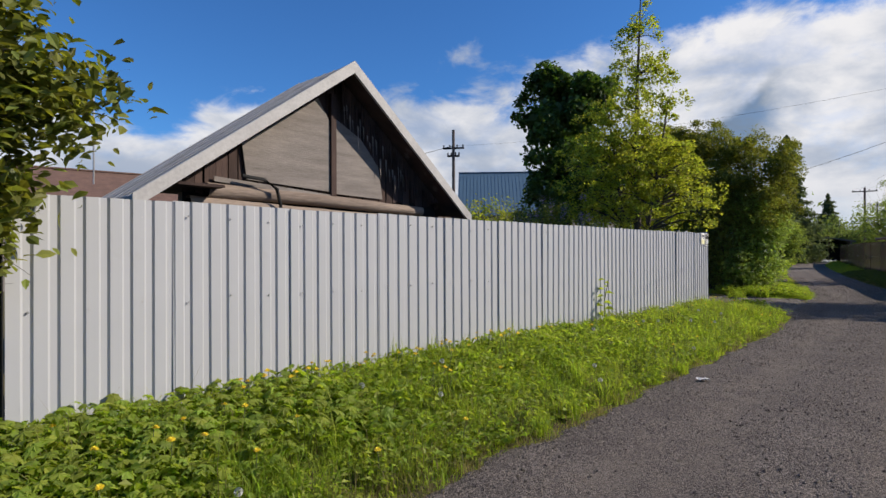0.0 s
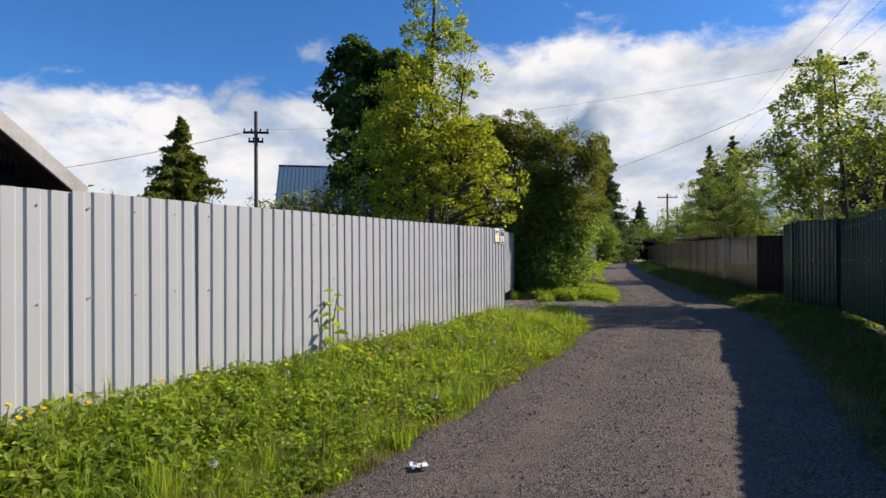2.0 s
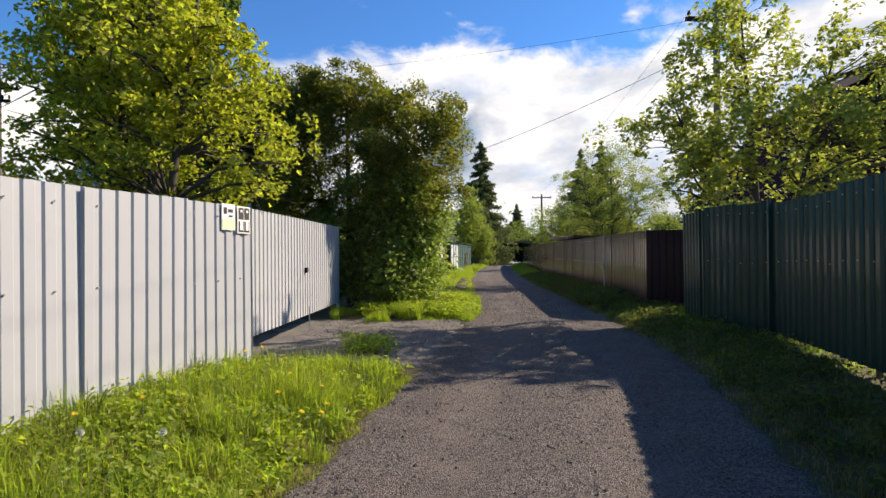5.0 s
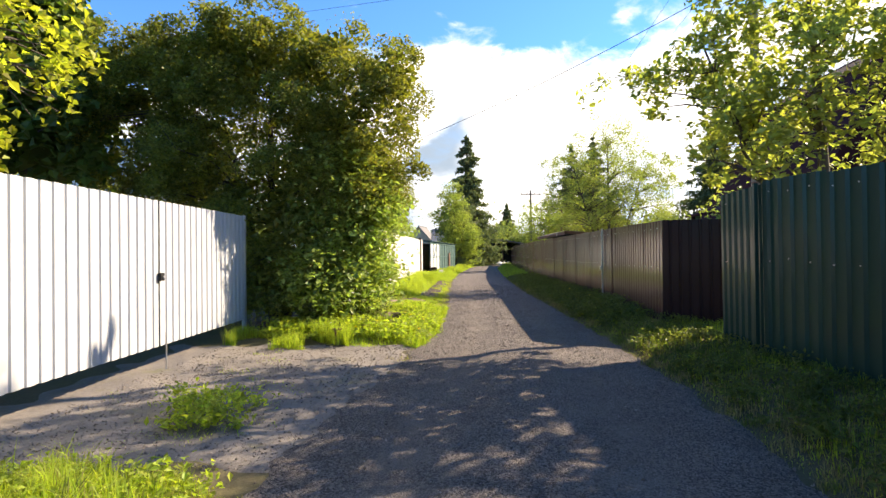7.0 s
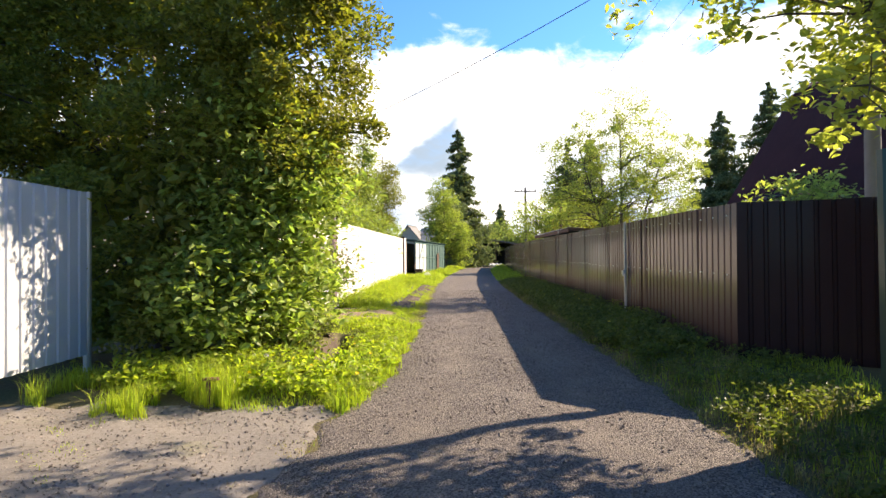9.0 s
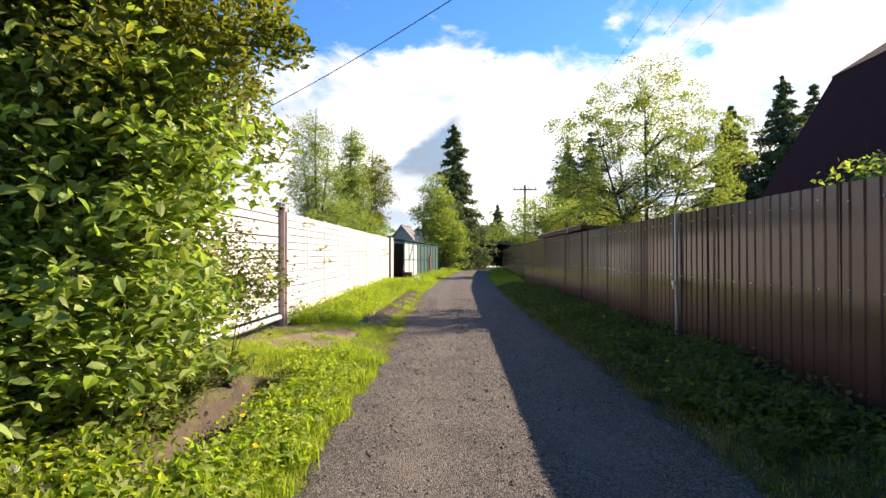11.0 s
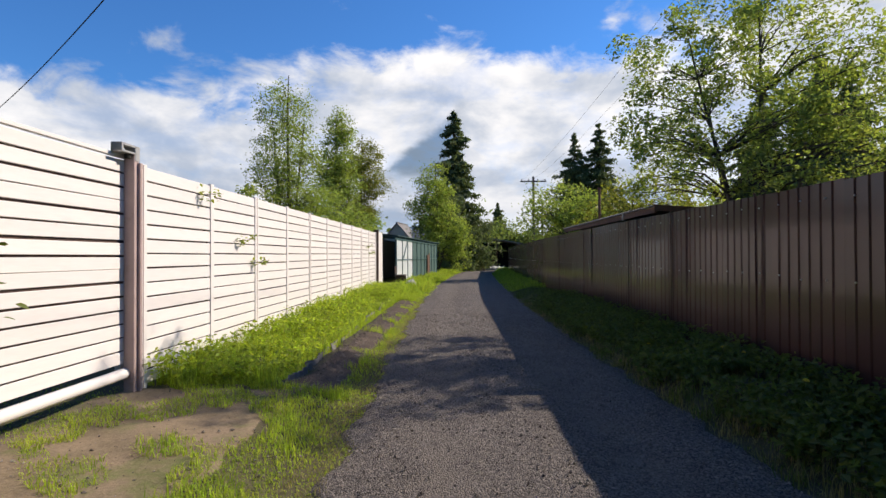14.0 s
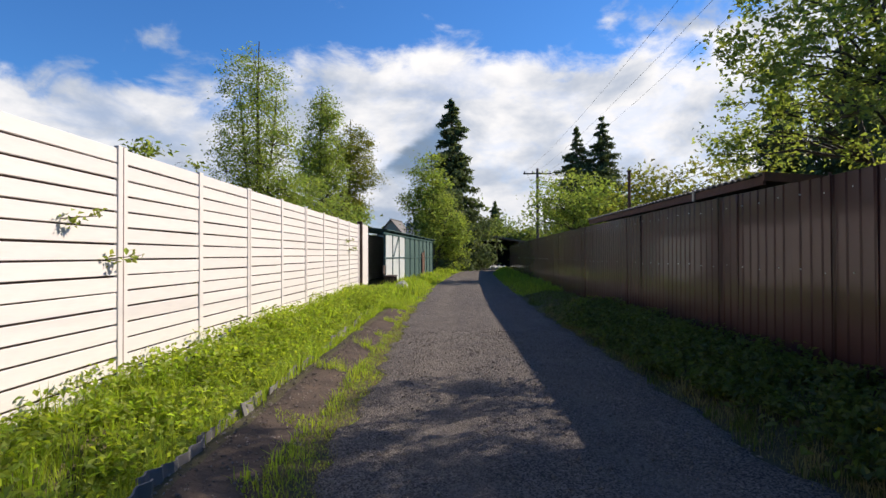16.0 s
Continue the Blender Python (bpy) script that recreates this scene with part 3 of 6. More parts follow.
def sheet_fence(name, label, legs, mat, pitch, groove, depth, sheet, foot, topz, jitter=0.008, screws=True, rail=True, category="fence", slant=0.012):
    """legs: plan points from far to near or near to far, with the viewer's side on the right of the way."""
    f = thing(name, label, category, (legs[0][0], legs[0][1], 0))
    rs = random.Random(len(name) * 7 + len(legs))
    for a, b in zip(legs, legs[1:]):
        m, total = run_matrix(a, b)
        n = max(1, round(total / sheet))
        w = total / n
        bolts = bmesh.new()
        for i in range(n):
            o = Vector((a[0], a[1], 0)).lerp(Vector((b[0], b[1], 0)), (i + 0.5) / n)
            t0, t1 = topz(o) + rs.uniform(-jitter, jitter), topz(o) + rs.uniform(-jitter, jitter)
            f0 = foot(o) + rs.uniform(-jitter, jitter)
            ob = link("sheet", profile_sheet(w + (0.03 if i < n - 1 else 0), f0, f0, t0, t1, pitch, groove, depth, slant=slant), mat, f)
            ob.matrix_basis = m @ pose(i * w, rs.uniform(-0.004, 0.004) - 0.0015 * (i % 2), 0, rs.uniform(-0.35, 0.35), 0, rs.uniform(-0.12, 0.12))
            if screws:
                for zz in (0.56, 0.93):
                    for k in range(3):
                        c = m @ Vector((i * w + (k + 0.35) * w / 3, -0.002, f0 + (t0 - f0) * zz + rs.uniform(-0.02, 0.02)))
                        bmesh.ops.create_cone(bolts, cap_ends=True, segments=6, radius1=0.009, radius2=0.007, depth=0.012,
                                              matrix=Matrix.Translation(c) @ m.to_3x3().to_4x4() @ Matrix.Rotation(math.pi / 2, 4, "X"))
        if screws:
            tagged(part("screws", bolts, M_STEEL, f), kind="stuff")
        else:
            bolts.free()
        if rail:
            mid = Vector((a[0], a[1], 0)).lerp(Vector((b[0], b[1], 0)), 0.5)
            for zz in (0.35, topz(mid) - foot(mid) - 0.3):
                bm = bmesh.new()
                box(bm, 0, total, depth + 0.012, depth + 0.05, foot(mid) + zz, foot(mid) + zz + 0.04, m=m)
                part("rail", bm, mat, f)
            for k in range(int(total / 2.5) + 1):
                bm = bmesh.new()
                q = min(k * 2.5 + 0.05, total - 0.06)
                box(bm, q, q + 0.05, depth + 0.052, depth + 0.10, -0.4, topz(mid) - 0.05, m=m)
                part("post", bm, M_RUST, f)
    return f


F1A, F1B = (fence1_x(2.655), 2.655), (fence1_x(16.42), 16.42)
grey_fence = sheet_fence("metal_fence", "pale grey ribbed sheet metal fence with weeds at its foot", [F1A, F1B], M_GREY, 0.157, 0.042, 0.017, 1.10,
                         lambda o: 0.22, lambda o: 2.055, slant=0.017)
# Near-black sheet, added to fill the dark gap left of the corner.
sheet_fence("fence_return", "near-black sheet added to fill the gap at the corner", [(F1A[0] - 3.2, F1A[1] - 0.35), (F1A[0] + 0.004, F1A[1] - 0.014)], M_DARK, 0.157, 0.042, 0.017, 1.1,
            lambda o: 0.18, lambda o: 2.03, screws=False, rail=False)
# short return from the fence end to the gate, and the gate itself
GA, GM, GB = (-0.80, 17.95), (-0.87, 20.87), (-0.956, 23.80)
gate = thing("metal_gate", "pale grey ribbed metal double gate, closed", "gate", (GA[0], GA[1], 0))
for (a, b), nm in (((GA, (GM[0], GM[1] - 0.02)), "leaf"), (((GM[0], GM[1] + 0.02), GB), "leaf")):
    m, total = run_matrix(a, b)
    leaf = link(nm, profile_sheet(total, 0.32, 0.32, 2.19, 2.19, 0.175, 0.05, 0.018), M_GATE, gate)
    leaf.matrix_basis = m
    back = boxes((0.0, total, 0.03, 0.07, 0.34, 0.38), (0.0, total, 0.03, 0.07, 2.12, 2.16), (0.0, 0.04, 0.03, 0.07, 0.38, 2.12), (total - 0.04, total, 0.03, 0.07, 0.38, 2.12))
    part("leaf_frame", back, M_STEEL, leaf)
# Near-black strip added behind the leaf gap to put shade in the seam.
part("closing_strip", boxes((GM[0] - 0.05, GM[0] - 0.03, GM[1] - 0.05, GM[1] + 0.05, 0.34, 2.17)), M_DARK, gate, "near-black strip darkening the seam")
lock = part("lock", boxes((-0.865, -0.815, 20.82, 20.91, 1.16, 1.26), bev=0.006), M_DARK, gate, "black box lock")
part("lock_handle", boxes((-0.815, -0.79, 20.845, 20.885, 1.19, 1.22), bev=0.006), M_STEEL, lock)
for y in (17.9, 23.86):
    part("gate_post", Tubes().add([(-0.99, y, -0.4), (-0.99, y, 2.2)], [0.045, 0.045], 10).mesh("gate_post"), M_STEEL, gate)
part("drop_bolt", Tubes().add([(-0.80, 20.9, 0.02), (-0.80, 20.9, 0.5)], [0.01, 0.01], 6).mesh("drop_bolt"), M_STEEL, gate)
inner = sheet_fence("fence_return", "pale grey ribbed sheet joining fence and gate", [(F1B[0] - 0.02, F1B[1] + 0.03), GA], M_GREY, 0.157, 0.042, 0.021, 1.0,
                    lambda o: 0.25, lambda o: 2.1, screws=False)

# signs at the fence end
sgn = thing("paper_notice", "white paper notice with a pale yellow lower half on the fence", "sign", (fence1_x(15.98), 15.98, 1.8))
ms, _ = run_matrix((fence1_x(15.88), 15.88), (fence1_x(16.1), 16.1))
part("sheet", boxes((0.0, 0.22, -0.012, -0.006, 1.78, 2.06)), M_PAPER, sgn).matrix_basis = ms
part("lower_field", boxes((0.008, 0.212, -0.015, -0.0125, 1.79, 1.90)), M_SIGNY, sgn).matrix_basis = ms
for a0, a1, b0, b1 in ((0.03, 0.08, 1.95, 2.02), (0.10, 0.18, 1.97, 2.005), (0.11, 0.17, 1.92, 1.94)):
    part("printed_bar", boxes((a0, a1, -0.016, -0.0125, b0, b1)), M_INK, sgn).matrix_basis = ms
plate = thing("house_number_plate", "black and white number plate on the fence", "sign", (fence1_x(16.25), 16.25, 1.8))
ms, _ = run_matrix((fence1_x(16.13), 16.13), (fence1_x(16.38), 16.38))
part("plate", boxes((0.0, 0.23, -0.014, -0.006, 1.75, 2.05), bev=0.002), M_PAPER, plate).matrix_basis = ms
for u0 in (0.02, 0.122):
    part("dark_numeral", boxes((u0, u0 + 0.088, -0.018, -0.0145, 1.905, 2.035), bev=0.0015), M_INK, plate).matrix_basis = ms
    part("numeral_gap", boxes((u0 + 0.028, u0 + 0.062, -0.021, -0.0185, 1.985, 2.01)), M_PAPER, plate).matrix_basis = ms
    part("dark_field", boxes((u0, u0 + 0.088, -0.018, -0.0145, 1.765, 1.885), bev=0.0015), M_INK, plate).matrix_basis = ms
    part("pale_field", boxes((u0 + 0.02, u0 + 0.068, -0.021, -0.0185, 1.785, 1.885)), M_PAPER, plate).matrix_basis = ms
# green and brown fences on the other side, walked from far to near
sheet_fence("metal_fence", "dark green glossy ribbed sheet metal fence", [(6.85, 22.3), (6.75, 20.96), (7.03, 19.0), (6.62, 16.1), (5.6, 10.1), (4.4, 3.0), (2.9, -8)], M_GREEN,
            0.20, 0.075, 0.03, 1.15, lambda o: 0.24 if 15 < o.y < 19.3 else 0.10, lambda o: 2.27 + 0.05 * math.sin(o.y * 1.3), jitter=0.012, slant=0.025)
for x, y in ((6.98, 19.02), (6.70, 20.98)):
    p = thing("fence_post", "green steel fence post with rusty top", "post", (x - 0.03, y, 0), group="green fence posts")
    part("shaft", boxes((x - 0.055, x - 0.005, y - 0.025, y + 0.025, 0.0, 2.30), bev=0.004), M_GREEN, p)
    part("top_plate", boxes((x - 0.058, x - 0.002, y - 0.028, y + 0.028, 2.30, 2.31)), M_RUST, p)
sheet_fence("metal_fence", "dark brown ribbed sheet metal fence along the lane", [(7.9, 78), (7.1, 62), (6.72, 48), (6.66, 38), (6.68, 24.39)], M_BROWN,
            0.168, 0.026, 0.013, 1.18, lambda o: 0.03, lambda o: 2.05 + 0.03 * sm(30, 40, np.array(o.y)).item(), jitter=0.012)
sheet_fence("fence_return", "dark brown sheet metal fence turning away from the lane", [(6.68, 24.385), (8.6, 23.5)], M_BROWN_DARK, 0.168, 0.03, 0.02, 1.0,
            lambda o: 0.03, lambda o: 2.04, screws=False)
part_y = 28.87
wicket = thing("wicket_door_fittings", "grey steel post and latch of a brown door in the fence", "door", (6.63, part_y, 0))
part("door_post", boxes((6.615, 6.655, part_y - 0.02, part_y + 0.02, 0.0, 2.07), bev=0.004), M_STEEL, wicket)
part("latch", boxes((6.57, 6.61, part_y - 0.12, part_y + 0.02, 1.03, 1.09), (6.55, 6.572, part_y - 0.11, part_y - 0.07, 0.98, 1.10), bev=0.004), M_STEEL, wicket)
part("edge_strip", boxes((6.62, 6.645, 27.85, 27.875, 0.05, 2.05)), M_BROWN, wicket)
for y in (32.6, 35.1, 37.3, 41.2, 44.8, 30.4):
    j = thing("fence_cover_strip", "narrow brown steel strip over a fence joint", "fence strip", (6.64, y, 0), group="brown fence strips")
    part("strip", boxes((6.625, 6.645, y - 0.009, y + 0.009, 0.05, 2.075), bev=0.003), M_BROWN, j)
    part("head", boxes((6.62, 6.65, y - 0.011, y + 0.011, 2.075, 2.083)), M_RUST, j)

# ---- the cream board fence ----
WX, WY0, BAY, NB = 0.09, 31.78, 1.60, 10
board_len = {}


def board(parent, x, y0, y1, z0, z1, seed):
    key = (round(y1 - y0, 3), round(z1 - z0, 3), seed % 3)
    if key not in board_len:
        bm = boxes((-0.012, 0.012, 0, y1 - y0, 0, z1 - z0), bev=0.004)
        me = bpy.data.meshes.new("board")
        bm.to_mesh(me)
        bm.free()
        board_len[key] = me
    ob = link("board", board_len[key], M_WHITE, parent)
    r = random.Random(seed)
    ob.matrix_basis = pose(x + r.uniform(-0.003, 0.003), y0, z0 + r.uniform(-0.002, 0.002), r.uniform(-0.10, 0.10), r.uniform(-0.6, 0.6), 0)


wfence = thing("board_fence", "cream painted horizontal board fence above a grassy ditch", "fence", (WX, WY0, 0))
NBOARD, TOPW, BOTW = 15, 2.335, 0.11
for k in range(NB):
    y0, y1 = WY0 + k * BAY + 0.05, WY0 + (k + 1) * BAY - 0.05
    lift_ = 0.015 * k
    hgt = (TOPW - BOTW - lift_) / NBOARD
    for i in range(NBOARD):
        board(wfence, WX, y0 - 0.03, y1 + 0.03, BOTW + lift_ + i * hgt, BOTW + lift_ + (i + 1) * hgt - 0.017, k * 31 + i)
    # Dark sheet behind the bay paints shadow into the gaps between boards.
    part("dark_backing", boxes((WX - 0.028, WX - 0.016, y0 - 0.03, y1 + 0.03, BOTW + lift_ + 0.02, TOPW - 0.03)), M_WOODD, wfence)
for k in range(NB + 1):
    w = 0.075 if k % 2 == 0 else 0.05
    y = WY0 + k * BAY
    part("post", boxes((WX - 0.02, WX + 0.026, y - w, y + w, -0.3, TOPW + 0.006), bev=0.004), M_WPOST, wfence)
    if k % 2 == 0:
        part("seam_strip", boxes((WX + 0.0265, WX + 0.031, y - 0.004, y + 0.004, 0.0, TOPW)), M_PINK, wfence)
for z in (0.5, 1.9):
    part("back_rail", boxes((WX - 0.07, WX - 0.03, WY0, WY0 + NB * BAY, z, z + 0.05)), M_WPOST, wfence)
part("end_post", boxes((WX - 0.06, WX + 0.10, 47.90, 48.02, -0.2, 2.44), bev=0.006), M_WOODD, wfence, "weathered brown end post")
part("end_panel", boxes((WX - 0.03, WX + 0.03, 48.10, 49.6, 0.30, 2.38), bev=0.006), M_WPOST, wfence)

sgate = thing("sliding_gate", "cream board sliding gate with a steel bottom beam", "gate", (WX - 0.1, 26.0, 0))
GX0, GYA, GYB = WX - 0.075, 25.2, 31.66
hgt = (2.36 - 0.36) / NBOARD
for i in range(NBOARD):
    board(sgate, GX0, GYA, GYB, 0.36 + i * hgt, 0.36 + (i + 1) * hgt - 0.018, 900 + i)
# Dark sheet added here too, as shadow in the gate's board gaps.
part("dark_backing", boxes((GX0 - 0.019, GX0 - 0.0145, GYA + 0.02, GYB - 0.02, 0.38, 2.33)), M_WOODD, sgate)
part("bottom_beam", Tubes().add([(GX0 + 0.03, GYA, 0.27), (GX0 + 0.03, GYB, 0.27)], [0.052, 0.052], 10).mesh("bottom_beam"), M_WPOST, sgate)
part("top_rail", boxes((GX0 - 0.02, GX0 + 0.025, GYA, GYB, 2.365, 2.40), bev=0.004), M_WPOST, sgate)
for y in (GYA, 28.4, GYB - 0.06):
    part("stile", boxes((GX0 - 0.075, GX0 - 0.02, y, y + 0.06, 0.30, 2.36)), M_WPOST, sgate)
gpost = thing("gate_post", "weathered pinkish steel gate post with a roller catcher on top", "post", (WX, 31.63, 0))
part("shaft", boxes((WX - 0.058, WX + 0.045, 31.59, 31.67, -0.3, 2.40), bev=0.005), M_PINK, gpost)
part("flange", boxes((WX + 0.045, WX + 0.075, 31.645, 31.685, 0.0, 2.33), bev=0.004), M_PINK, gpost)
part("catcher", boxes((WX - 0.06, WX + 0.05, 31.38, 31.41, 2.40, 2.49), (WX - 0.06, WX + 0.05, 31.41, 31.62, 2.465, 2.49), (WX - 0.06, WX + 0.05, 31.41, 31.62, 2.40, 2.422), (WX - 0.06, WX + 0.05, 31.60, 31.68, 2.34, 2.488), bev=0.004), M_STEEL, gpost, "grey steel catcher box")
part("guide_roller", Tubes().add([(WX, 31.55, 2.36), (WX, 31.55, 2.40)], [0.03, 0.03], 10).mesh("guide_roller"), M_DARK, gpost)

# wavy slate edging along the ditch
rs_ = random.Random(5)
y = 31.95
ei = 0
while y < 44.2:
    ln = rs_.uniform(0.55, 1.15)
    nseg = max(6, int(ln / 0.035))
    V, F = [], []
    amp = rs_.uniform(0.006, 0.018)
    hh = 0.05 + 0.05 * rs_.random() + (0.05 if y < 35 else 0)
    for i in range(nseg + 1):
        q = i / nseg * ln
        wv = amp * math.sin(q * 2 * math.pi / 0.17)
        topq = hh + 0.012 * math.sin(q * 9 + ei) - 0.03 * (i / nseg)
        for xo, zz in ((0, -0.25), (0, topq), (0.012, topq), (0.012, -0.25)):
            V.append((wv + xo, q, zz))
    for i in range(nseg):
        a = i * 4
        for j in range(4):
            k2 = (j + 1) % 4
            F.append((a + j, a + 4 + j, a + 4 + k2, a + k2))
    F.append((0, 1, 2, 3))
    F.append((nseg * 4 + 3, nseg * 4 + 2, nseg * 4 + 1, nseg * 4))
    xe = 1.47 - (y - 32) * 0.026
    ed = thing("slate_edging", "broken wavy grey slate sheet edging the ditch", "edging", (xe, y, 0), group="slate sheets along the ditch")
    ob = link("slate_sheet", quick_mesh("slate_sheet", V, F), M_SHADE, ed)
    ob.matrix_basis = pose(xe + rs_.uniform(-0.03, 0.03), y, 0.0, rs_.uniform(-2, 2), rs_.uniform(-14, 6), rs_.uniform(-3, 4) + 1.4)
    y += ln * 0.97
    ei += 1
# ---- the old log house behind the grey fence ----
HU = Vector((0.215, 0.977, 0)).normalized()
HN = Vector((HU.y, -HU.x, 0))
HP = Vector((-3.40, 6.63, 0))
HM = Matrix(((HU.x, -HN.x, 0, HP.x), (HU.y, -HN.y, 0, HP.y), (0, 0, 1, 0), (0, 0, 0, 1)))  # local x along the gable, y inwards
house = thing("log_house", "old dark log house with a weathered plywood gable and tin-edged roof", "house", tuple(HP))
PEAK, DEEP = 4.10, 1.28


def roof_z(u):
    """The slope beside the lane's start is flatter and longer."""
    return PEAK - (0.81 * u if u > 0 else -0.72 * u)


def prism(bm, poly, y0, y1):
    """A polygon in x and z, given thickness along y."""
    a = [bm.verts.new((u, y0, z)) for u, z in poly]
    b = [bm.verts.new((u, y1, z)) for u, z in poly]
    bm.faces.new(a)
    bm.faces.new(b[::-1])
    n = len(poly)
    for i in range(n):
        bm.faces.new((a[i], b[i], b[(i + 1) % n], a[(i + 1) % n]))
    bmesh.ops.recalc_face_normals(bm, faces=bm.faces)
    return bm


def hpart(name, bm, mat, label=""):
    ob = part(name, bm, mat, house, label)
    ob.matrix_basis = HM
    return ob


for s in (-1, 1):
    HALF = 2.30 if s > 0 else 2.62
    # roof slab, sheets with ridges, bargeboard
    hpart("roof_slope", prism(bmesh.new(), [(0, PEAK - 0.035), (s * HALF, roof_z(s * (HALF)) - 0.035), (s * HALF, roof_z(s * (HALF)) - 0.085), (0, PEAK - 0.085)], 0.03, DEEP), M_WOODD)
    for i in range(6):
        rib = bmesh.new()
        y0 = 0.02 + i * (DEEP / 6)
        prism(rib, [(0, PEAK - 0.03), (s * (HALF + 0.03), roof_z(s * (HALF + 0.03)) - 0.03), (s * (HALF + 0.03), roof_z(s * (HALF + 0.03))), (0, PEAK)], y0, y0 + DEEP / 6 - 0.025)
        prism(rib, [(0, PEAK - 0.02), (s * (HALF + 0.03), roof_z(s * (HALF + 0.03)) - 0.02), (s * (HALF + 0.03), roof_z(s * (HALF + 0.03)) + 0.008), (0, PEAK + 0.008)], y0 + DEEP / 6 - 0.025, y0 + DEEP / 6)
        hpart("roof_sheet", rib, M_SLATE)
    hpart("bargeboard", prism(bmesh.new(), [(0, PEAK + 0.03), (s * (HALF + 0.05), roof_z(s * (HALF + 0.05)) + 0.03), (s * (HALF + 0.05), roof_z(s * (HALF + 0.05)) - 0.125), (0, PEAK - 0.13)], -0.02, 0.018), M_TIN, "pale weathered tin-clad bargeboard")
WALL = 0.42
# vertical gable boards
r9 = random.Random(9)
u = -2.02
while u < 2.02:
    w = r9.uniform(0.10, 0.17)
    a, b = u, min(u + w - 0.012, 2.02)
    zb = 2.30 + (r9.uniform(-0.03, 0.05) if u < 0.6 else r9.uniform(0.0, 0.10))
    ya = WALL + r9.uniform(-0.012, 0.012)
    if min(roof_z(a), roof_z(b)) - 0.1 > zb:
        hpart("gable_board", prism(bmesh.new(), [(a, zb), (b, zb + r9.uniform(-0.03, 0.03)), (b, roof_z(b) - 0.09), (a, roof_z(a) - 0.09)], ya, ya + 0.025), M_WOODD)
    u += w
# Near-black sheet added behind the boards to make their gaps dark.
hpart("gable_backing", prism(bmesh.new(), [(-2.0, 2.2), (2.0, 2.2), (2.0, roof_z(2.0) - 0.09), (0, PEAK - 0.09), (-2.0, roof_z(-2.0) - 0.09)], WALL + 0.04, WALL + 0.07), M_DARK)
hpart("plywood_panel", prism(bmesh.new(), [(-1.30, 2.50), (-0.12, 2.44), (-0.12, 3.38), (-0.30, 3.66), (-1.36, 2.92)], WALL - 0.045, WALL - 0.018), M_WOODG, "weathered grey plywood panel")
hpart("plywood_panel", prism(bmesh.new(), [(-0.02, 2.42), (0.82, 2.40), (0.74, 2.86), (0.42, 3.22), (-0.02, 3.44)], WALL - 0.030, WALL - 0.014), M_WOODG, "weathered grey plywood panel")
hpart("gable_stud", prism(bmesh.new(), [(-0.11, 2.36), (-0.03, 2.36), (-0.03, 3.75), (-0.11, 3.75)], WALL - 0.075, WALL - 0.012), M_WOODD)
hpart("sill_strip", prism(bmesh.new(), [(-1.7, 2.44), (-0.1, 2.35), (-0.1, 2.40), (-1.7, 2.50)], WALL - 0.06, WALL - 0.047), M_WOODG)
# a ragged fringe of tar paper hanging from the eaves
fr = bmesh.new()
for i in range(46):
    uu = 0.05 + i * 0.042
    zt = roof_z(uu) - 0.10
    ln = r9.uniform(0.15, 0.55) * (1 if uu < 1.5 else 0.5)
    prism(fr, [(uu, zt), (uu + 0.04, zt - 0.03), (uu + r9.uniform(0.01, 0.03), max(2.4, zt - ln))], WALL - 0.09 + r9.uniform(-0.01, 0.01), WALL - 0.084 + r9.uniform(0.012, 0.02))
hpart("tar_paper_fringe", fr, M_WOODD)
# pale torn strips of paper left on the second panel
for i in range(20):
    uu = 0.06 + i * 0.058 + r9.uniform(-.015, .015)
    zt = roof_z(uu) - r9.uniform(0.30, 0.55)
    if zt - 0.1 > 2.42:
        hpart("torn_paper", prism(bmesh.new(), [(uu, zt), (uu + r9.uniform(0.012, 0.03), zt - 0.02), (uu + 0.02, max(2.40, zt - r9.uniform(0.1, 0.38)))], WALL - 0.10, WALL - 0.096), M_WOODG)
hpart("loose_cable", Tubes().add([(-1.42, WALL - 0.16, 2.52), (-1.15, WALL - 0.17, 2.50), (-0.98, WALL - 0.17, 2.40), (-0.93, WALL - 0.17, 2.22), (-0.92, WALL - 0.16, 2.0)], [0.022] * 5, 6).mesh("loose_cable"), M_DARK)
for i in range(13):
    z = 2.335 - 0.165 * i
    lg = Tubes()
    lo, hi = -1.78 - (i % 2) * 0.2, 1.62 - (i % 2) * 0.2
    pts, rad = [], []
    for k in range(19):
        f = k / 18
        pts.append((lo + (hi - lo) * f, WALL - 0.03 + 0.012 * math.sin(f * 7 + i), z + 0.012 * math.sin(f * 5 + i * 2) - 0.06 * f))
        rad.append((0.092 - 0.022 * f) * (1 + r9.uniform(-0.05, 0.05)))
    lg.add(pts, rad, 9)
    ob = link("log", lg.mesh("log"), M_LOG, house)
    ob.matrix_basis = HM
for s in (-1, 1):
    hpart("side_wall", boxes((s * 1.75 - 0.1, s * 1.75 + 0.1, WALL + 0.1, DEEP - 0.3, 0.0, roof_z(s * 1.75) - 0.1)), M_LOG)
    hpart("eaves_soffit", boxes((s * 1.95 - 0.25, s * 1.95 + 0.25, 0.1, DEEP - 0.1, roof_z(s * 2.2) - 0.17, roof_z(s * 2.2) - 0.14)), M_WOODD)
hpart("back_wall", boxes((-1.7, 1.7, DEEP - 0.35, DEEP - 0.2, 0.0, 2.4)), M_LOG)


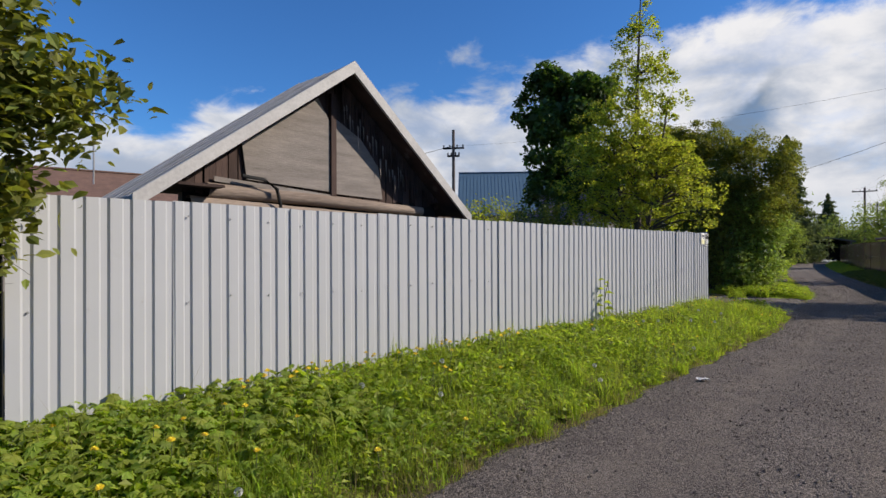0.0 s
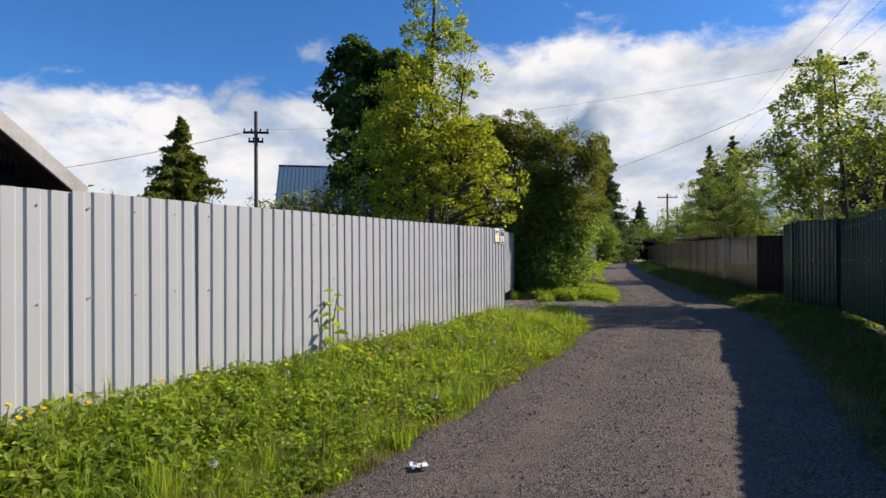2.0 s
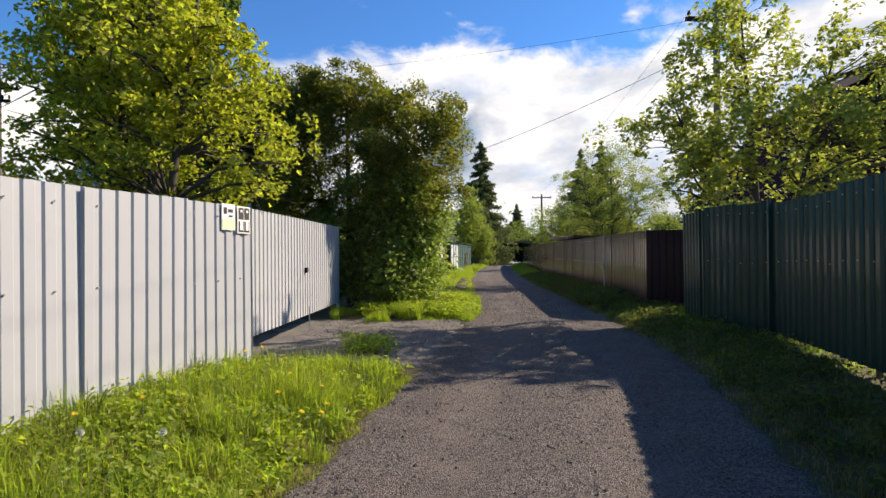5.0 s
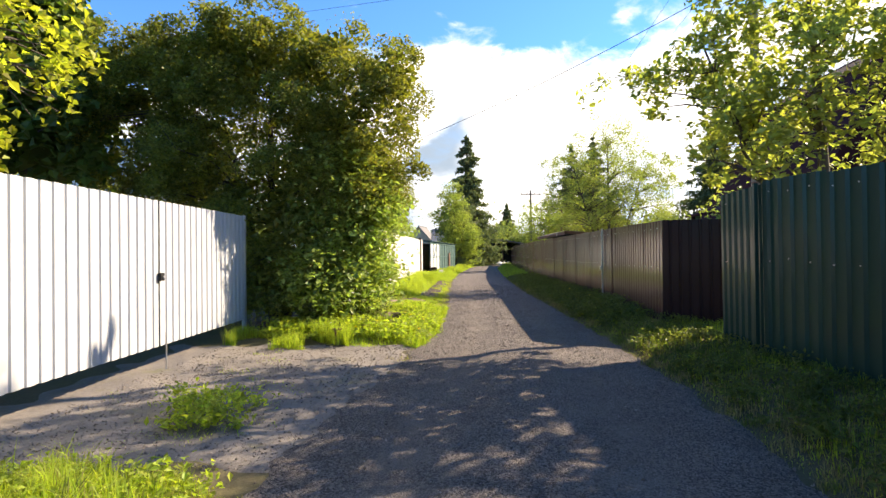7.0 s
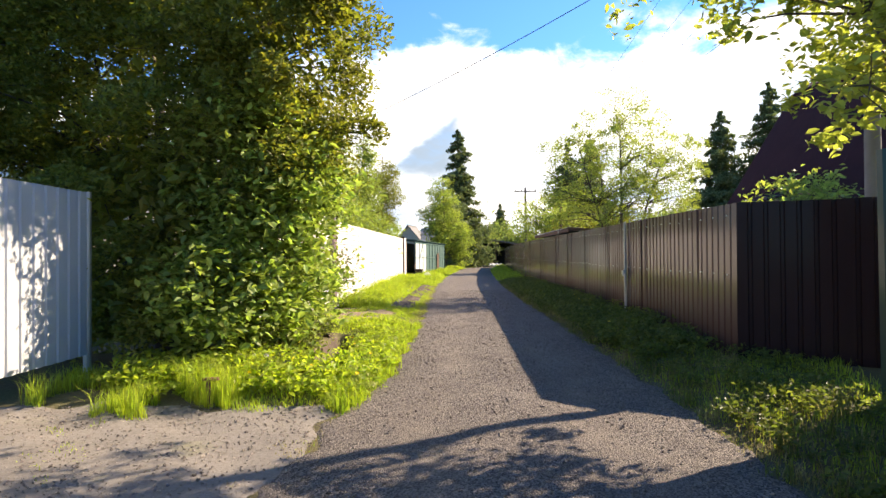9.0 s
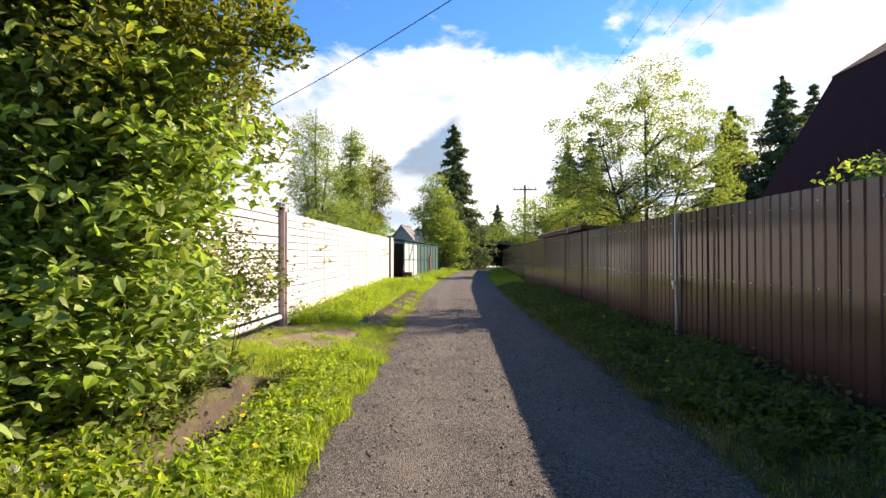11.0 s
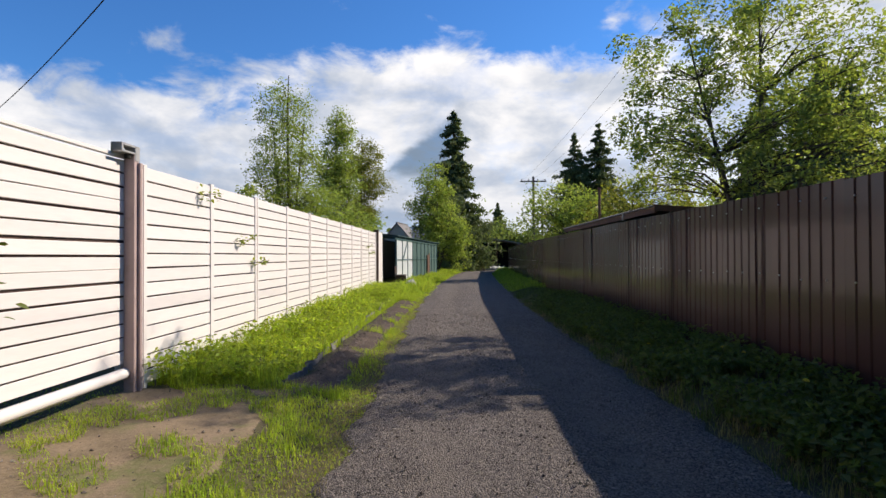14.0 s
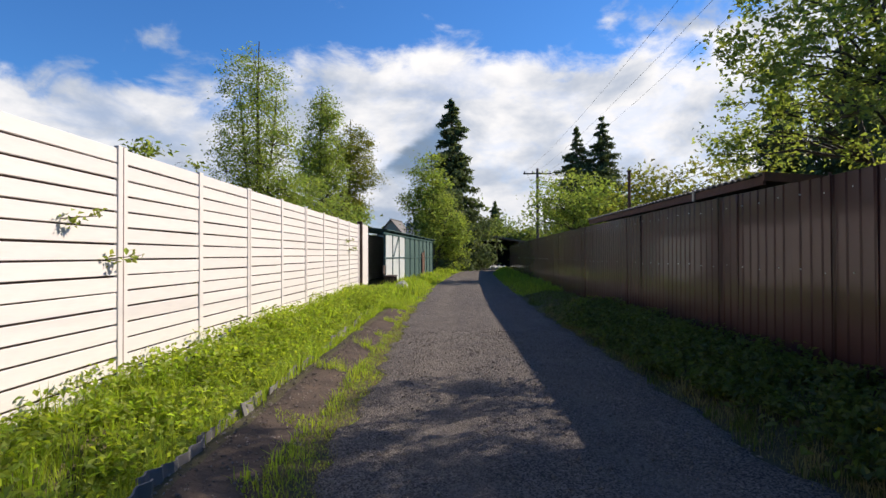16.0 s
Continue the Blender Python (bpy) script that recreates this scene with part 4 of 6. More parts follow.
# ---- further houses ----
def gable_house(name, label, at, yaw, length, width, eave, ridge, m_wall, m_roof, over=0.3, chimney=None, ribs=0, windows=(), trim=None):
    """Ridge along local x."""
    h = thing(name, label, "house", (at[0], at[1], 0))
    m = pose(at[0], at[1], 0, 0, 0, yaw)

    def hp(nm, bm, mat, lab="", par=None):
        ob = part(nm, bm, mat, par or h, lab)
        if par is None:
            ob.matrix_basis = m
        return ob
    L, W = length / 2, width / 2
    w = bmesh.new()
    vs = [[w.verts.new((x, y, z)) for y, z in ((-W, 0), (W, 0), (W, eave), (0, ridge - 0.05), (-W, eave))] for x in (-L, L)]
    w.faces.new(vs[0])
    w.faces.new(vs[1][::-1])
    for i in range(5):
        w.faces.new((vs[0][i], vs[1][i], vs[1][(i + 1) % 5], vs[0][(i + 1) % 5]))
    bmesh.ops.recalc_face_normals(w, faces=w.faces)
    hp("wall", w, m_wall)
    k = (ridge - eave) / W
    for s in (-1, 1):
        b = bmesh.new()
        y1 = s * (W + over)
        z1 = eave - k * over
        ps = [(-L - over, 0, ridge), (L + over, 0, ridge), (L + over, y1, z1), (-L - over, y1, z1)]
        up = [b.verts.new((x, y, z + 0.10)) for x, y, z in ps]
        dn = [b.verts.new((x, y, z)) for x, y, z in ps]
        b.faces.new(up)
        b.faces.new(dn[::-1])
        for i in range(4):
            b.faces.new((up[i], dn[i], dn[(i + 1) % 4], up[(i + 1) % 4]))
        bmesh.ops.recalc_face_normals(b, faces=b.faces)
        slope = hp("roof_slope", b, m_roof)
        if trim:
            t = bmesh.new()
            xe = -L - over
            q = [(xe - 0.03, 0, ridge - 0.02), (xe + 0.0, 0, ridge - 0.02), (xe + 0.0, y1, z1 - 0.02), (xe - 0.03, y1, z1 - 0.02)]
            u2 = [t.verts.new((a, c, z + 0.14)) for a, c, z in q]
            d2 = [t.verts.new(v) for v in q]
            t.faces.new(u2)
            t.faces.new(d2[::-1])
            for j in range(4):
                t.faces.new((u2[j], d2[j], d2[(j + 1) % 4], u2[(j + 1) % 4]))
            bmesh.ops.recalc_face_normals(t, faces=t.faces)
            hp("verge_trim", t, trim, "pale verge board")
        if not ribs:
            continue
        b = bmesh.new()
        for i in range(ribs):
            x = -L - over + (i + 0.5) * (2 * L + 2 * over) / ribs
            q = [(x - 0.02, 0, ridge + 0.10), (x + 0.02, 0, ridge + 0.10), (x + 0.02, y1, z1 + 0.10), (x - 0.02, y1, z1 + 0.10)]
            u2 = [b.verts.new((a, c, z + 0.03)) for a, c, z in q]
            d2 = [b.verts.new(v) for v in q]
            b.faces.new(u2)
            for j in range(4):
                b.faces.new((u2[j], d2[j], d2[(j + 1) % 4], u2[(j + 1) % 4]))
        bmesh.ops.recalc_face_normals(b, faces=b.faces)
        tagged(hp("roof_seams", b, m_roof, "", slope), kind="stuff")
    hp("ridge_cap", boxes((-L - over, L + over, -0.12, 0.12, ridge + 0.08, ridge + 0.14)), m_roof)
    if chimney:
        hp("chimney", boxes((chimney - 0.22, chimney + 0.22, -0.5, -0.1, ridge - 0.6, ridge + 0.75)), M_BRICK)
    return h


gable_house("village_house", "house with a broad blue-grey metal roof", (-18.4, 44.6), 27, 7, 7.5, 4.6, 8.2, M_TAN, M_BLUE, ribs=26)
gable_house("village_house", "far house with a dark brown tiled roof", (-23.5, 14.5), 70, 9, 8, 3.0, 5.0, M_WOODG, M_TILE)
gable_house("village_house", "beige house with a steep brown roof beyond the board fence", (-9.2, 37.4), 130, 2.8, 3.4, 4.9, 7.3, M_TAN, M_MAROON, over=0.5, trim=M_WPOST)
gable_house("village_house", "far house with grey slate roof behind a frame shelter", (0.6, 90), 5, 4.6, 5, 2.5, 4.7, M_SHADE, M_SLATE, ribs=24)
gable_house("village_house", "far pale house with a steep roof", (-3.7, 96), 82, 5, 4.2, 3.0, 5.4, M_TAN, M_SHADE)

# gambrel-roofed maroon house behind the brown fence
mar = thing("gambrel_house", "dark maroon house with a steep gambrel roof", "house", (19.6, 38, 0))
shape = [(14.6, 0), (24.6, 0), (24.6, 3.1), (21.6, 8.1), (19.6, 9.4), (17.6, 8.1), (14.6, 3.1)]
part("wall", prism(bmesh.new(), [(x, z) for x, z in shape], 34.2, 42.3), M_MARWALL, mar)
for (xa, za), (xb, zb), nm in (((14.1, 2.55), (17.55, 8.25), "lower_roof"), ((17.45, 8.2), (19.65, 9.6), "upper_roof"), ((21.75, 8.2), (19.6, 9.6), "upper_roof"), ((25.1, 2.55), (21.65, 8.25), "lower_roof")):
    part(nm, prism(bmesh.new(), [(xa, za), (xb, zb), (xb, zb + 0.14), (xa, za + 0.14)], 33.7, 42.7), M_MAROON, mar)
part("porch_roof", prism(bmesh.new(), [(12.4, 2.95), (14.55, 3.5), (14.55, 3.6), (12.4, 3.05)], 35.8, 39.5), M_MAROON, mar)
part("porch_fascia", prism(bmesh.new(), [(12.4, 2.85), (14.5, 3.39), (14.5, 3.52), (12.4, 2.98)], 35.74, 35.79), M_FASCIA, mar, "orange-brown porch fascia board")
for yq in (36.0, 39.2):
    part("porch_post", boxes((12.6, 12.72, yq, yq + 0.12, 0.0, 2.98)), M_MARWALL, mar)

mar.location.x += 0.45

# shed roof just over the brown fence
shed = thing("garden_shed", "low shed with a dark corrugated slate roof behind the fence", "shed", (8.4, 41.3, 0))
part("wall", boxes((7.35, 9.8, 37.1, 45.7, 0.0, 2.05)), M_SHADE, shed)
sv, sf = [], []
xs = np.linspace(7.0, 10.0, 3)
ys = np.arange(36.9, 46.01, 0.045)
for x in xs:
    for yq in ys:
        sv.append((x, yq, 2.345 - (x - 7.0) * 0.07 + 0.016 * math.sin(yq * 2 * math.pi / 0.18)))
part_n = len(ys)
nv = len(sv)
sv += [(a, b, c - 0.02) for a, b, c in sv]
gf = grid_faces(3, part_n)
sf = [tuple(f) for f in gf] + [tuple(i + nv for i in f[::-1]) for f in gf] + [(i, i + nv, i + 1 + nv, i + 1) for i in range(part_n - 1)]
link("slate_roof", quick_mesh("slate_roof", sv, np.array(sf)), M_SHADE, shed)
part("eaves_board", boxes((7.03, 7.07, 36.95, 45.95, 2.20, 2.31)), M_RUST, shed)
part("barge", prism(bmesh.new(), [(7.0, 2.24), (9.9, 2.04), (9.9, 2.15), (7.0, 2.35)], 36.86, 36.90), M_RUST, shed)
part("gutter_block", boxes((7.0, 7.03, 38.9, 38.96, 2.18, 2.34)), M_STEEL, shed)

# dark open shed and rubbish at the lane's end
barn = thing("open_shed", "dark open shed with a lean-to roof at the lane's bend", "shed", (8.0, 86, 0))
part("back_wall", boxes((4.6, 9.6, 87.4, 87.6, 0, 2.8)), M_DARK, barn)
part("side_wall", boxes((9.4, 9.6, 83.6, 87.4, 0, 2.7)), M_SHADE, barn)
part("roof", prism(bmesh.new(), [(4.3, 3.5), (9.9, 2.55), (9.9, 2.68), (4.3, 3.63)], 83.2, 87.9), M_SHADE, barn)
for x in (4.7, 7.2):
    part("post", boxes((x, x + 0.14, 83.5, 83.64, 0, 3.3)), M_WOODD, barn)
part("planks", boxes((4.9, 7.0, 84.0, 84.1, 0.0, 1.0), (5.2, 6.8, 83.8, 83.9, 0.2, 0.35)), M_RUST, barn)
for i in range(9):
    x, yq = 6.0 + 0.38 * (i % 5) + R.uniform(-.1, .1), 80.2 + 0.4 * (i // 5)
    sk = thing("rubbish_sack", "white sack of rubbish lying by the lane", "sack", (x, yq, 0), group="sacks by the shed")
    bm = bmesh.new()
    bmesh.ops.create_icosphere(bm, subdivisions=2, radius=0.33, matrix=Matrix.Translation((x, yq, 0.16)) @ Matrix.Diagonal((R.uniform(.8, 1.3), 1, R.uniform(.55, .85), 1)))
    for v in bm.verts:
        v.co += Vector((R.uniform(-.03, .03), R.uniform(-.03, .03), R.uniform(-.03, .03)))
        v.co.z = max(v.co.z, -0.02)
    part("bag", bm, M_SACK, sk)
    part("neck", Tubes().add([(x, yq, 0.33), (x + 0.08, yq, 0.46)], [0.07, 0.04], 7).mesh("neck"), M_SACK, sk)

# teal frame shelter beyond the board fence, its front a little askew to the lane
sh = thing("frame_shelter", "teal metal frame shelter with milky and netted panels", "shelter", (0.46, 51.3, 0))
sh.rotation_euler = (0, 0, radians(-5.1))
for i in range(11):
    yq = 51.5 + 1.45 * i
    part("post", boxes((0.42, 0.49, yq, yq + 0.07, 0, 2.25)), M_GFRAME, sh)
    part("rafter", prism(bmesh.new(), [(-2.6, 2.62), (0.62, 2.24), (0.62, 2.31), (-2.6, 2.69)], yq, yq + 0.07), M_GFRAME, sh)
    if i < 3:
        part("milky_panel", boxes((0.44, 0.46, yq + 0.08, yq + 1.44, 0.2, 2.15)), M_POLY, sh)
    elif i < 10:
        part("net_panel", boxes((0.44, 0.45, yq + 0.08, yq + 1.44, 0.15, 2.15)), M_NET, sh)
part("roof", prism(bmesh.new(), [(-2.8, 2.72), (0.60, 2.32), (0.60, 2.345), (-2.8, 2.745)], 51.3, 66.4), M_NET, sh)
part("beam", boxes((0.42, 0.49, 51.2, 66.1, 2.16, 2.235)), M_GFRAME, sh)
part("mid_rail", boxes((0.465, 0.495, 51.2, 66.1, 1.22, 1.26)), M_GFRAME, sh)
part("back_wall", boxes((-1.35, -1.25, 51.2, 66.0, 0, 2.3)), M_SACK, sh, "pale boarded back wall")
part("brace", Tubes().add([(0.50, 53.1, 1.3), (0.50, 54.3, 2.2)], [0.025, 0.025], 6).mesh("brace"), M_GFRAME, sh)
part("old_board", boxes((0.5, 0.54, 61.0, 61.5, 0.2, 1.5), (0.5, 0.54, 61.7, 61.9, 0.2, 1.6)), M_RUST, sh)
bench = thing("garden_bench", "dark slatted garden bench beside the shelter", "bench", (0.7, 51.6, 0.1))
part("seat", boxes((0.5, 0.9, 50.9, 52.2, 0.52, 0.56)), M_WOODD, bench)
part("backrest", boxes((0.46, 0.5, 50.9, 52.2, 0.62, 0.95)), M_WOODD, bench)
for yq in (51.0, 52.05):
    part("leg", boxes((0.5, 0.88, yq, yq + 0.06, 0.05, 0.52)), M_WOODD, bench)


# ---- poles and wires ----
def pole(at, h, label, mat, arms, r=0.12, yaw=0):
    p = thing("utility_pole", label, "utility pole", (at[0], at[1], 0), group="utility poles")
    sh_ = link("shaft", Tubes().add([(at[0], at[1], -0.5), (at[0], at[1], h * 0.5), (at[0], at[1], h)], [r, r * 0.88, r * 0.75], 12).mesh("shaft"), mat, p)
    for z, w in arms:
        m = pose(at[0], at[1], z, 0, 0, yaw)
        arm = part("crossarm", boxes((-w, w, -0.05, 0.05, -0.05, 0.05), bev=0.005), M_DARK, p)
        arm.matrix_basis = m
        for s in (-0.9, -0.35, 0.35, 0.9):
            ins = link("insulator", Tubes().add([(s * w, 0, 0.04), (s * w, 0, 0.13), (s * w, 0, 0.20)], [0.02, 0.045, 0.03], 8).mesh("insulator"), M_DARK, arm)
    return p


pole((-14.5, 29.0), 8.6, "dark wooden pole with two crossarms", M_POLE, ((7.55, 0.62), (7.1, 0.36)), 0.11, 20)
pole((8.64, 24.86), 7.9, "grey concrete pole rising out of the trees", M_CONC, ((7.45, 0.8),), 0.10, 8)
pole((9.7, 73.7), 8.1, "dark wooden pole with one crossarm by the lane", M_POLE, ((7.7, 1.1),), 0.13, 0)
pole((12.75, 89.1), 7.6, "dark far pole with one crossarm", M_POLE, ((7.2, 0.8),), 0.12, 0)


def wire(a, b, sag, r=0.012, label="sagging black overhead cable"):
    w = thing("overhead_wire", label, "wire", a, group="overhead wires")
    A, B = Vector(a), Vector(b)
    pts = [A.lerp(B, i / 24) - Vector((0, 0, sag * 4 * (i / 24) * (1 - i / 24))) for i in range(25)]
    link("strand", Tubes().add(pts, [r] * 25, 5).mesh("strand"), M_WIRE, w)
    return w


wire((8.64, 24.86, 6.85), (-6.4, 37.35, 4.2), 0.68, 0.008)
for o in (-0.72, 0.0, 0.72):
    wire((8.64 + o, 24.86, 7.62), (9.7 + o * 1.2, 73.7, 7.9), 0.7, 0.004)
    wire((8.64 + o, 24.86, 7.62), (5.5 + o, -22, 8.2), 0.6, 0.004)
    wire((9.7 + o * 1.2, 73.7, 7.9), (12.75 + o * .8, 89.1, 7.4), 0.25, 0.008)
wire((-14.5, 29.0, 7.7), (-42, 32, 6.6), 0.5, 0.014)
wire((-14.5, 29.0, 7.7), (8.4, 24.86, 7.5), 0.55, 0.004)
rp = thing("rusty_pipe", "thin rusty pipe standing behind the fence", "pipe", (8.6, 47.3, 0))
link("pipe", Tubes().add([(8.6, 47.3, 0), (8.6, 47.3, 3.9)], [0.05, 0.05], 8).mesh("pipe"), M_RUST, rp)
part("collar", boxes((8.54, 8.66, 47.24, 47.36, 3.9, 3.94)), M_RUST, rp)
# ---- trees and bushes ----
def crown_points(lobes, n, rs, spread, per=34, shell=0.45, puff=0.0):
    """Cluster centres inside the lobes, nearer the skin, and leaf points round them;
    with a puff radius the leaves sit on the outer skin of rounded tufts."""
    vol = np.array([l[3] * l[4] * l[5] for l in lobes]) ** (0.8 if puff else 1.0)
    nc = max(8, n // per)
    pick = rs.choice(len(lobes), nc, p=vol / vol.sum())
    L = np.array(lobes)[pick]
    d = unit(rs.randn(nc, 3))
    r = rs.rand(nc, 1) ** shell
    bumpy = 1 + 0.16 * wob(d[:, :1] * 5 + pick[:, None], d[:, 2:] * 5 + d[:, 1:2] * 4, 1.0)
    C = L[:, :3] + d * r * L[:, 3:6] * bumpy
    per_c = rs.randint(int(per * 0.5), int(per * 1.5), nc)
    idx = np.repeat(np.arange(nc), per_c)
    if puff:
        q = unit(rs.randn(len(idx), 3) + d[idx] * 0.7 + np.array([[0, 0, 0.45]]))
        size = puff * (0.55 + 0.8 * rs.rand(nc))[idx][:, None]
        P = C[idx] + q * size * (rs.rand(len(idx), 1) ** 0.35) * np.array([[1, 1, 0.85]]) + rs.randn(len(idx), 3) * spread * 0.25
    else:
        sp = spread * (0.6 + 0.8 * rs.rand(nc))[idx][:, None]
        P = C[idx] + rs.randn(len(idx), 3) * sp * np.array([[1, 1, 0.7]])
    return C, P


def tree(name, label, category, base, stems, lobes, n, leaf, mat, seed, r0=0.11, spread=0.2, width=0.55, up=0.5, limbs=60, bark=None, bottom=None, per=34, group="", droop=0.1, shell=0.45, puff=0.0, core=0, thin=None, oval=False):
    rs = np.random.RandomState(seed)
    e = thing(name, label, category, (base[0], base[1], base[2]), group=group)
    C, P = crown_points(lobes, n, rs, spread, per, shell, puff)
    if thin:
        P = P[rs.rand(len(P)) > 0.8 * sm(thin[0], thin[1], P[:, 2])]
    low = base[2] + 0.05 if bottom is None else bottom
    P = P[P[:, 2] > low + 0.12 * rs.rand(len(P))]
    wood = bark or M_BARK
    axis = []
    tr = Tubes()
    for k, s in enumerate(stems):
        b0 = Vector(base) + Vector((rs.uniform(-.1, .1), rs.uniform(-.1, .1), -0.15)) * (1 if k else 0.6)
        t = Vector(s)
        pts, rad = [], []
        for i in range(9):
            f = i / 8
            p = b0.lerp(t, f) + Vector((math.sin(f * 5 + k + seed), math.cos(f * 4 + k * 2 + seed), 0)) * 0.06 * (t - b0).length / 4 * f * (1.3 - f)
            pts.append(p)
            rad.append(r0 * (1 - 0.86 * f) * (1.0 if k == 0 else 0.75) * (1.25 if i == 0 else 1))
            axis.append((p, rad[-1], f))
        tr.add(pts, rad, 9)
    link("trunk", tr.mesh("trunk"), wood, e)
    br = Tubes()
    ids = rs.choice(len(C), min(limbs, len(C)), replace=False)
    cand = [(p, r) for p, r, f in axis if f > 0.22]
    for i in ids:
        c = Vector(C[i])
        below = [q for q in cand if q[0].z < c.z + 0.25] or cand
        p, r = min(below, key=lambda q: (q[0] - c).length + 0.35 * abs(c.z - 0.6 - q[0].z))
        ln = (c - p).length
        mid = p.lerp(c, 0.5) + Vector((rs.uniform(-.1, .1), rs.uniform(-.1, .1), 0.10)) * ln
        q3 = p.lerp(c, 0.8) + Vector((rs.uniform(-.05, .05), rs.uniform(-.05, .05), 0.06)) * ln
        rr_ = min(r * 0.6, 0.012 + 0.012 * ln)
        br.add([p, mid, q3, c], [rr_, rr_ * 0.65, rr_ * 0.4, rr_ * 0.18], 5)
        for _ in range(2):
            t2 = c + Vector(rs.randn(3)) * spread * 1.3
            br.add([q3, q3.lerp(t2, 0.55), t2], [rr_ * 0.35, rr_ * 0.22, rr_ * 0.1], 4)
    link("branching", br.mesh("branching"), wood, e)
    size = np.full((len(P), 1), leaf)
    if core:
        # larger leaves added deep inside to block light and darken the crown
        L = np.array(lobes)[rs.randint(0, len(lobes), core)]
        Q = L[:, :3] + unit(rs.randn(core, 3)) * (rs.rand(core, 1) ** 0.5) * L[:, 3:6] * 0.72
        Q = Q[Q[:, 2] > low + 0.3]
        P, size = np.concatenate([P, Q]), np.concatenate([size, np.full((len(Q), 1), leaf * 2.6)])
    me = (oval_leaves_mesh if oval else leaves_mesh)("crown", P.astype(np.float64), size, rs, width, up, droop)
    link("crown", me, mat, e)
    return e


def spruce(label, base, h, r, seed, n_levels=40, mat=None, sparse=1.0, group="spruces", leaf=0.2):
    rs = np.random.RandomState(seed)
    e = thing("spruce", label, "spruce", base, group=group)
    b = Vector(base)
    link("trunk", Tubes().add([b - Vector((0, 0, 0.3)), b + Vector((0, 0, h * 0.6)), b + Vector((0, 0, h))], [0.02 * h, 0.011 * h, 0.01], 8).mesh("trunk"), M_BARK, e)
    br, P = Tubes(), []
    for k in range(n_levels):
        f = (k + 0.5 * rs.rand()) / n_levels
        z = h * (0.08 + 0.91 * f)
        rad = 1.35 * r * (1 - f) ** 0.85 * (0.62 + 0.5 * rs.rand()) + 0.10
        m = int(5 + 5 * (1 - f))
        for j in range(m):
            a = 2 * math.pi * (j + rs.rand() * 0.8) / m
            rj = rad * (0.5 + 0.6 * rs.rand()) * (1 + 0.08 * math.sin(a * 2 + seed + f * 9))
            o = Vector((math.cos(a), math.sin(a), 0))
            p0 = b + Vector((0, 0, min(h * 0.985, z + rs.uniform(-0.03, 0.03) * h)))
            dr_ = rs.uniform(0.05, 0.5)
            p1 = p0 + o * rj * 0.55 - Vector((0, 0, rj * dr_ * 0.6))
            p2 = p0 + o * rj - Vector((0, 0, rj * dr_))
            br.add([p0, p1, p2], [0.022 * r / 2 + 0.008, 0.012, 0.005], 4)
            cnt = int((16 + 30 * rj) * sparse)
            for q in range(cnt):
                t = rs.rand() ** 0.7
                c = p0.lerp(p1, t * 2) if t < 0.5 else p1.lerp(p2, t * 2 - 1)
                P.append(c + Vector((rs.randn() * 0.09 * rj, rs.randn() * 0.09 * rj, -abs(rs.randn()) * 0.10 * rj - 0.02)))
    link("branching", br.mesh("branching"), M_BARK, e)
    me = leaves_mesh("crown", np.array([tuple(p) for p in P]), leaf, rs, 0.32, 0.3, 0.7)
    link("crown", me, mat or M_NEEDLE, e)
    return e


# beside the grey fence
tree("cherry_tree", "young leafy tree leaning over the fence corner", "tree", (-3.25, 1.75, 0.2), [(-2.95, 2.2, 4.0), (-2.75, 2.5, 2.8)],
     [(-2.90, 2.30, 3.3, 0.5, 0.35, 0.65), (-2.68, 2.62, 2.62, 0.42, 0.32, 0.36), (-2.85, 2.35, 2.05, 0.38, 0.28, 0.5), (-2.52, 2.98, 2.72, 0.22, 0.2, 0.22), (-2.95, 2.3, 1.55, 0.22, 0.2, 0.3)], 6000, 0.092, M_LEAF_W, 3, r0=0.045, spread=0.12, limbs=90, per=18, oval=True)
tree("maple_tree", "dense dark green maple behind the grey fence", "tree", (-6.6, 25.6, 0.1), [(-6.6, 25.6, 9.6)],
     [(-6.6, 25.6, 4.6, 2.3, 2.1, 2.6), (-7.0, 25.6, 7.6, 1.9, 1.8, 2.0), (-5.6, 25.8, 8.3, 1.0, 1.0, 1.6), (-7.2, 25.4, 9.2, 0.8, 0.8, 1.0)], 21000, 0.20, M_LEAF_M, 5, r0=0.16, spread=0.2, width=0.9, per=150, puff=0.55, core=1500)
tree("poplar_tree", "tall yellow-green tree with a loose pointed crown", "tree", (-2.1, 17.8, 0.2), [(-2.0, 17.9, 9.0), (-1.2, 17.5, 5.8), (-3.1, 18.1, 6.4)],
     [(-2.1, 17.8, 3.3, 2.0, 1.6, 1.6), (-2.3, 17.9, 5.0, 1.55, 1.4, 1.5), (-2.0, 17.9, 6.9, 0.75, 0.7, 1.5), (-1.9, 17.9, 8.3, 0.35, 0.35, 0.75), (-0.9, 17.5, 4.1, 0.7, 0.8, 0.9), (-0.1, 17.0, 2.55, 0.6, 0.5, 0.35), (-3.6, 17.8, 4.2, 0.9, 0.9, 1.6), (-1.1, 17.7, 5.9, 0.35, 0.35, 0.8)],
     30000, 0.082, M_LEAF_P, 8, r0=0.12, spread=0.14, limbs=200, per=44, puff=0.22, width=0.7)
